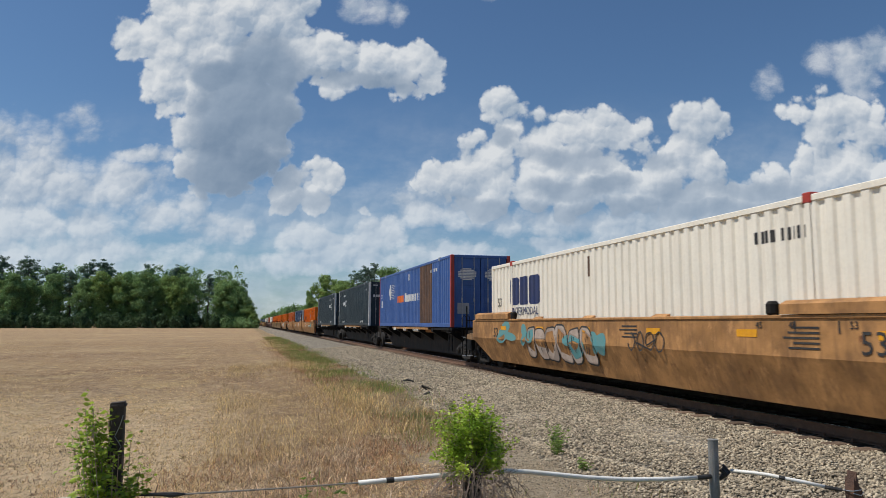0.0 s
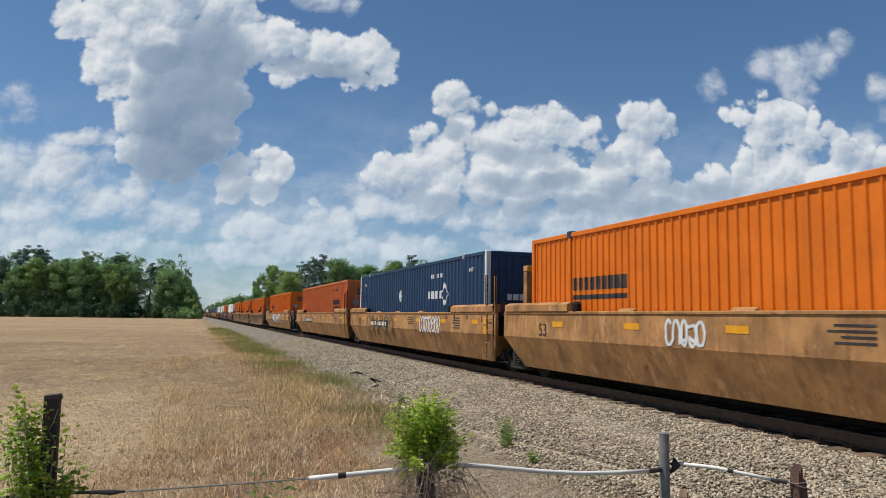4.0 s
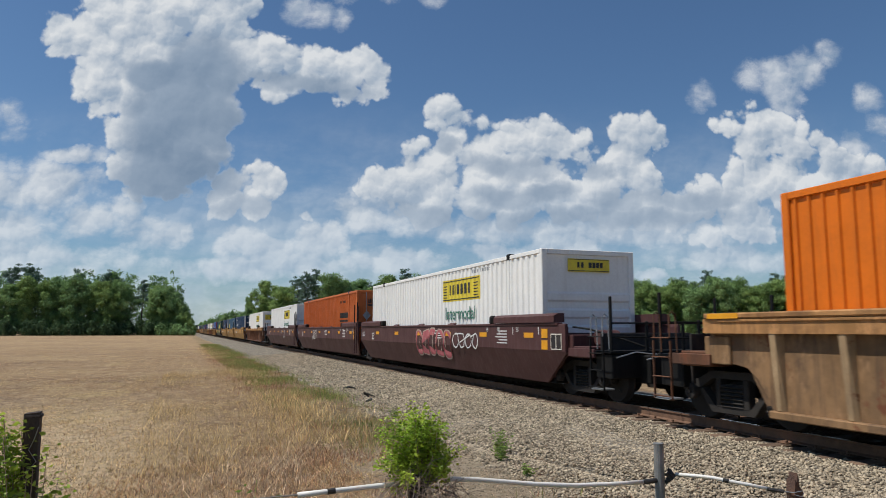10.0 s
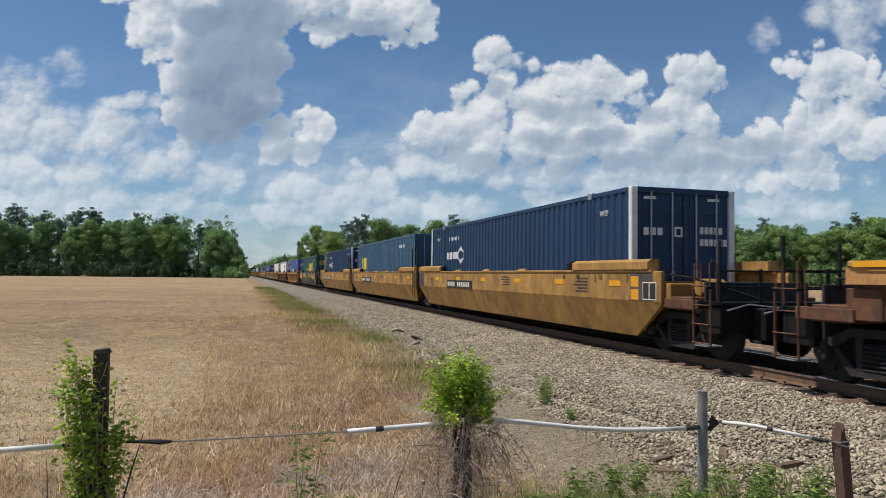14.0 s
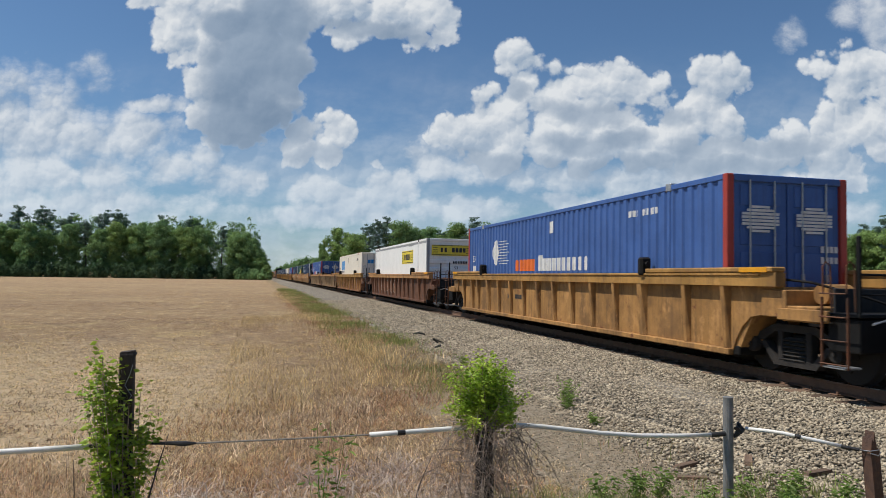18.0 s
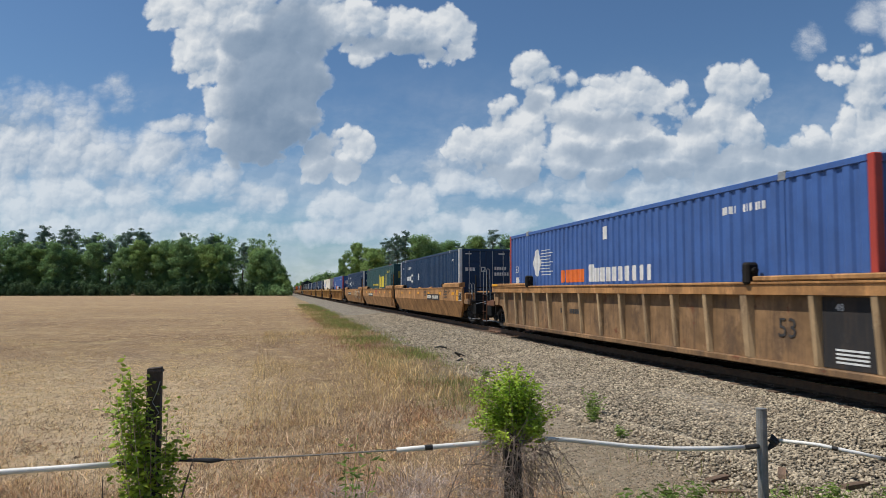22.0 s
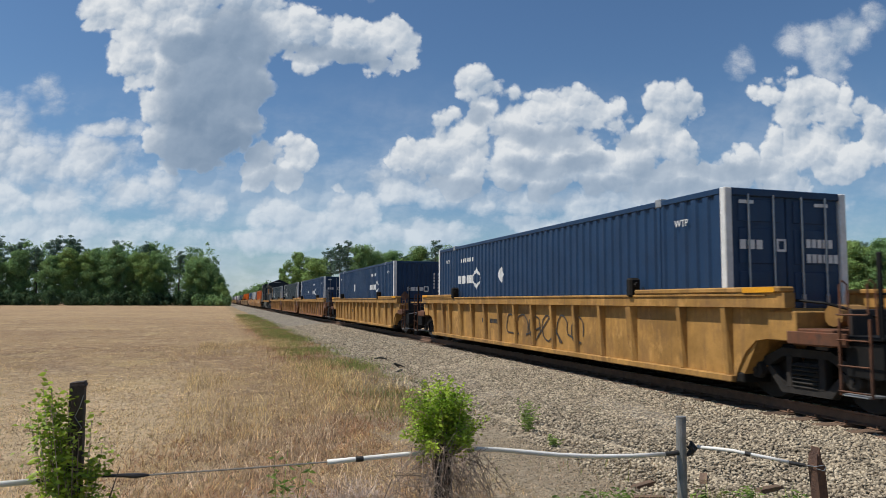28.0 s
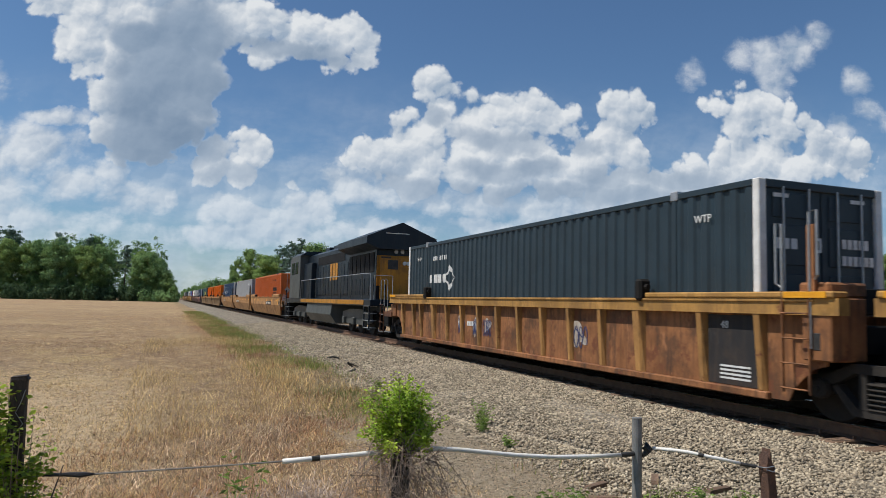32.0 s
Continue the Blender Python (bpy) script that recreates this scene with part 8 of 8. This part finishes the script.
def build_train():
    C, J = "coupler", "joint"
    tan = "tan-painted smooth-sided well car with rust and stains"
    # white box in a graffiti-covered car, then three spine units
    a = well_smooth("tan_car_paint", C, C, "tan smooth-sided well car covered in graffiti", number_plate=False)
    paint_blob(a, -1.5232, "teal_mark", 3, 6.1, 1.2, 1.1, 0.4, 0.37)
    paint_blob(a, -1.5238, "teal_mark", 4, 4.4, 1.15, 0.6, 0.45, 0.37)
    paint_blob(a, -1.5244, "teal_mark", 5, 1.4, 1.1, 0.7, 0.5, 0.37)
    paint_blob(a, -1.525, "teal_mark", 6, 0.2, 1.0, 0.5, 0.5, 0.37)
    bubble_graffiti(a, -1.5265, "faded_pink", "black_mark", 7, 0.3, 4.4, 0.42, 1.54, 6)
    graffiti(a, -1.536, 4, "black_mark", 8, -2.6, -1.2, 0.95, 1.35, 0.0, 0.016)
    lettering("53", 0.45, "black_mark", a, (-1.529, -7.3, 1.1))
    put(a, 14.39, box_cream("navy_mark", 5.0))
    s1 = well_spine("low dark spine car carrying one container")
    put(s1, 35.12, box_blue(True), 1.34)
    put(again(s1), 54.9, box_navy("charcoal_paint", 4.3, True, dark=True), 1.34)
    put(again(s1), 73.9, box_navy("charcoal_paint", -4.3, False, dark=True), 1.34)
    # tan three-pack
    a = well_smooth("tan_car_paint", C, J, tan, number_y=-3.3)
    b = well_smooth("tan_car_paint", J, J, tan)
    c = well_smooth("tan_car_paint", J, C, tan)
    g = again(a)
    paint_blob(g, -1.534, "teal_mark", 8, -5.6, 1.22, 1.5, 0.34)
    graffiti(g, -1.531, 5, "white_mark", 9, 1.4, 2.4, 1.05, 1.5, 0.0, 0.03)
    o1 = box_orange("orange_paint", 4.9, False, -2.0)
    put(g, 93.74, o1)
    g = again(b)
    graffiti(g, -1.531, 8, "white_mark", 11, -4.6, -2.4, 0.95, 1.5, 0.0, 0.03)
    graffiti(g, -1.531, 6, "dusty_car_paint", 12, 1.0, 5.6, 0.9, 1.5, 0.0, 0.06)
    u1 = box_navy("navy_paint", -3.6, False, 0.9)
    put(g, 112.4, u1)
    o2 = box_orange("pale_orange_paint", -5.0, True)
    put(again(c), 131.4, o2)
    # single tan car with white graffiti
    g = well_smooth("tan_car_paint", C, C, "tan smooth-sided well car with white graffiti", lead53=False)
    graffiti(g, -1.535, 6, "white_mark", 14, -3.4, 2.5, 0.75, 1.5, 0.37, 0.08)
    graffiti(g, -1.538, 7, "black_mark", 15, -3.4, 2.4, 0.7, 1.45, 0.37, 0.022)
    paint_blob(g, -1.531, "white_mark", 16, 2.0, 1.05, 0.8, 0.45, 0.37)
    put(g, 154.2, box_orange("orange_paint", 5.1, False, 1.6))
    # brown ribbed three-pack with orange boxes
    r_c = well_ribbed("dusty_car_paint", C, J, "dusty brown ribbed well car streaked with rust", True)
    r_j = well_ribbed("dusty_car_paint", J, J, "dusty brown ribbed well car streaked with rust", True)
    r_e = well_ribbed("dusty_car_paint", J, C, "dusty brown ribbed well car streaked with rust", True)
    o3 = box_orange("orange_paint", -5.0, True)
    put(r_c, 176.94, o3)
    put(r_j, 195.77, box_orange("orange_paint", 5.0, False, 2.2))
    bubble_graffiti(r_e, -1.3795, "faded_white", "white_mark", 18, -1.8, 3.6, 0.48, 1.2, 7, 0.0)
    put(r_e, 214.6, again(o1))
    # maroon three-pack
    m_c = well_smooth("maroon_car_paint", C, J, "maroon smooth-sided well car with pink graffiti", number_plate=False)
    bubble_graffiti(m_c, -1.5265, "pink_mark", "faded_pink", 21, -2.4, 1.0, 0.55, 1.56, 5)
    graffiti(m_c, -1.53, 4, "white_mark", 22, -4.6, -2.6, 0.95, 1.4, 0.0, 0.02)
    w1 = box_white("fold", -2.6, wide=False)
    put(m_c, 237.54, w1)
    m_j = well_smooth("maroon_car_paint", J, J, "maroon smooth-sided well car with white stencils", number_plate=False)
    graffiti(m_j, -1.53, 5, "white_mark", 23, 1.6, 3.0, 0.9, 1.5, 0.0, 0.02)
    put(m_j, 256.4, again(o2))
    m_e = well_smooth("maroon_car_paint", J, C, "maroon smooth-sided well car with white stencils", number_plate=False)
    graffiti(m_e, -1.53, 3, "white_mark", 24, -3.9, -2.6, 0.9, 1.5, 0.0, 0.02)
    put(m_e, 275.6, again(w1))
    for ob in (m_c, m_j):
        lettering("125", 0.30, "white_mark", ob, (-1.529, 8.62, 1.2))
    # rust-brown single with a white box
    put(well_ribbed("brown_car_paint", C, C, "rust-brown ribbed well car with an amber end mark"), 298.85, box_white("fold", -2.6))
    # yellow three-pack
    y_c = well_smooth("yellow_car_paint", C, J, "yellow-tan smooth-sided well car", "slate_car_paint")
    y_j = well_smooth("yellow_car_paint", J, J, "yellow-tan smooth-sided well car with dark ends", "slate_car_paint")
    y_e = well_smooth("yellow_car_paint", J, C, "yellow-tan smooth-sided well car", "slate_car_paint")
    u2 = box_navy("navy_paint", 4.6, True)
    put(y_c, 321.71, u2)
    put(y_j, 340.46, box_green("slate_blue_paint", 5.6, ""))
    g = y_e
    u3 = box_navy("navy_paint", 3.4, True)
    part("brown_section", decal([(6.12, 7.75, 0.18, CH - 0.12)], "fold"), "brown_patch", u3, "rust-brown end section of the wall")
    put(g, 359.34, u3)
    # slate car with camouflage-like graffiti
    g = well_smooth("slate_car_paint", C, C, "dark grey well car with yellow and pink graffiti", number_plate=False)
    for k, (py, pz, pa, pb, m) in enumerate(((-7.4, 1.0, 1.0, 0.5, "lime_mark"), (-5.2, 1.2, 1.3, 0.28, "lime_mark"), (-6.6, 1.32, 0.8, 0.2, "pink_mark"), (-2.6, 1.2, 0.5, 0.34, "lime_mark"),
                                         (0.6, 1.1, 0.55, 0.4, "lime_mark"), (2.6, 1.15, 0.6, 0.35, "lime_mark"), (4.6, 1.2, 0.6, 0.3, "orange_mark"), (6.8, 1.2, 1.2, 0.34, "lime_mark"), (7.6, 1.0, 0.8, 0.4, "orange_mark"))):
        paint_blob(g, -1.526 - 0.0016 * k, m, 40 + k, py, pz, pa * 1.2, pb * 1.25, 0.37, "cream_paint" if m == "lime_mark" else "")
    graffiti(g, -1.54, 6, "black_mark", 51, -7.8, -1.8, 0.7, 1.5, 0.37, 0.02)
    for k, (py, pz, pa, pb, m) in enumerate(((-8.3, 1.25, 0.6, 0.34, "pale_orange_paint"), (-8.0, 0.75, 0.35, 0.3, "pink_mark"), (-3.8, 1.3, 0.45, 0.2, "orange_mark"), (-4.4, 0.95, 0.9, 0.2, "slate_blue_paint"), (3.6, 1.3, 0.3, 0.2, "orange_mark"))):
        paint_blob(g, -1.542 - 0.001 * k, m, 60 + k, py, pz, pa, pb, 0.37)
    gr = box_green()
    put(g, 382.49, gr)
    # ribbed singles
    rs = well_ribbed("ochre_car_paint", C, C, "orange-brown ribbed well car streaked with rust")
    pc = box_blue(False)
    put(rs, 405.32, pc)
    g = well_ribbed("brown_car_paint", C, C, "rust-brown ribbed well car with faded graffiti")
    bubble_graffiti(g, -1.3795, "pale_brown", "faded_white", 61, -0.6, 6.4, 0.5, 1.32, 8, 0.0, 0.03)
    put(g, 428.23, box_white("flat", -3.2, False))
    # three-pack: white box, empty well, blue box
    w_c = well_ribbed("rusty_car_paint", C, J, "weathered orange-brown ribbed well car", True, True)
    w_j = well_ribbed("dusty_car_paint", J, J, "empty tan ribbed well car", True, True)
    w_e = well_ribbed("dusty_car_paint", J, C, "tan ribbed well car streaked with dirt", True, True)
    cw = box_cream("blue_mark", 4.6)
    g = again(w_c)
    part("tower", MB().box((-0.85, 8.72, 1.66), (-0.15, 9.34, 2.50), 0.02), "tan_car_paint", g, "tall tan steel block")
    part("tower", MB().box((0.25, 8.72, 1.66), (0.85, 9.34, 2.50), 0.02), "tan_car_paint", g, "tall tan steel block")
    put(g, 450.9, cw)
    for x in (-0.80, 0.70):
        part("portal_post", MB().box((x - 0.05, -9.40, 1.50), (x + 0.05, -8.85, 2.42), 0.015), "tan_car_paint", w_j)
        part("portal_post", MB().box((x - 0.05, -8.84, 1.50), (x + 0.05, -8.70, 2.42), 0.015), "dusty_car_paint", w_j)
    part("portal_head", MB().box((-0.86, -9.42, 2.422), (0.76, -8.68, 2.50), 0.015), "tan_car_paint", w_j)
    put(w_j, 469.8)
    put(w_e, 488.66, box_blue(False, 0.6))
    lettering("53", 0.45, "black_mark", w_j, (-1.385, -6.2, 0.75))
    lettering("53", 0.45, "black_mark", w_e, (-1.385, -6.2, 0.75))
    # tan three-pack
    u4 = box_navy("navy_paint", 4.6, True, 1.8)
    put(again(a), 511.72, u4)
    g = again(b)
    part("car_mark", MB().box((-1.529, -0.75, 1.40), (-1.525, 0.75, 1.50)).box((-1.530, 0.35, 1.12), (-1.526, 0.51, 1.41)).box((-1.530, -0.15, 1.12), (-1.526, 0.01, 1.41)).box((-1.530, -0.71, 1.12), (-1.526, -0.55, 1.41)), "red_paint", g, "dull red plain shape")
    put(g, 530.61, again(gr))
    g = again(c)
    bubble_graffiti(g, -1.5265, "dusty_car_paint", "cream_paint", 69, -6.9, -4.6, 0.62, 1.5, 5, rim=0.02)
    bubble_graffiti(g, -1.5265, "pale_dusty", "cream_paint", 70, -4.2, -1.9, 0.72, 1.5, 5, rim=0.02)
    put(g, 549.54, again(u4))
    # ribbed singles
    put(again(rs), 572.76, again(pc))
    ys = well_ribbed("yellow_car_paint", C, C, "yellow-tan ribbed well car")
    put(ys, 596.1, again(cw))
    g = again(ys)
    graffiti(g, -1.39, 6, "black_mark", 71, -3.4, 1.2, 0.5, 1.2, 0.0, 0.02)
    put(g, 619.0, again(u4))
    put(again(ys), 641.9, box_navy("navy_paint", -3.4, False, 2.2))
    # rusty three-pack
    put(w_c, 664.91, box_navy("navy_paint", -1.9, True, 2.0))
    g = well_ribbed("rusty_car_paint", J, J, "orange-brown ribbed well car with white tags", True, True)
    for k, (y, ry) in enumerate(((3.9, 0.25), (2.3, 0.30), (0.6, 0.22))):
        paint_blob(g, -1.3795, "faded_white", 70 + k, y, 0.85, ry, 0.30)
    u5 = box_navy("charcoal_paint", 4.8, True, dark=True)
    put(g, 684.06, u5)
    g = well_ribbed("rusty_car_paint", J, C, "orange-brown ribbed well car with white tags", True, True)
    for k, (y, ry) in enumerate(((2.85, 0.30), (1.85, 0.22), (1.15, 0.32), (-3.25, 0.42))):
        paint_blob(g, -1.3795, "faded_white", 80 + k, y, 0.85, ry, 0.36)
        graffiti(g, -1.384, 4, "navy_mark", 90 + k, y - ry * 0.8, y + ry * 0.8, 0.62, 1.08, 0.0, 0.014)
    put(g, 703.23, again(u5))
    TRAIN.append((build_locomotive(), 726.0, RAIL))
    # the rest of the train behind the engine
    grey = box_plain("grey_paint", "pale grey corrugated shipping container")
    rest = [(a, o2), (b, grey), (c, u4), (r_c, o3), (r_j, o3), (r_e, gr), (m_c, u4), (m_j, grey), (m_e, w1), (y_c, pc), (y_j, w1), (y_e, u4)]
    u = 748.6
    for k, (car, box) in enumerate(rest):
        put(again(car), u, again(box))
        u += 23.0 if k % 3 == 2 else 18.9
    TRAIN.append((a, u, RAIL))
    put(b, u + 18.9, grey)
    TRAIN.append((c, u + 37.8, RAIL))


build_train()


def motions():
    """The train rolls towards the viewer at a steady speed; its wheels turn while they pass the field."""
    place = {ob: u for ob, u, z in TRAIN}
    for ob, u, z in TRAIN:
        walk(ob, [(t, pose(XT, u - SPEED * t, z)) for t in (0.0, 8.0, 16.0, 24.0, 32.0)])
    for w in WHEELS:
        car = w.parent.parent
        u = place.get(car)
        if u is None:
            continue
        x, y, z = w.location
        start = (u + w.parent.location.y + y - 26.0) / SPEED
        first, last = max(0, round(start * FPS)), min(32 * FPS, round((start + 1.4) * FPS))
        if last - first < 2:
            continue
        rows = [(0.0, pose(x, y, z))] if first else []
        rows += [(k / FPS, pose(x, y, z, math.degrees(SPEED * (k - first) / FPS / ROLL))) for k in range(first, last + 1)]
        if last < 32 * FPS:
            rows.append((32.0, rows[-1][1]))
        walk(w, rows)


motions()
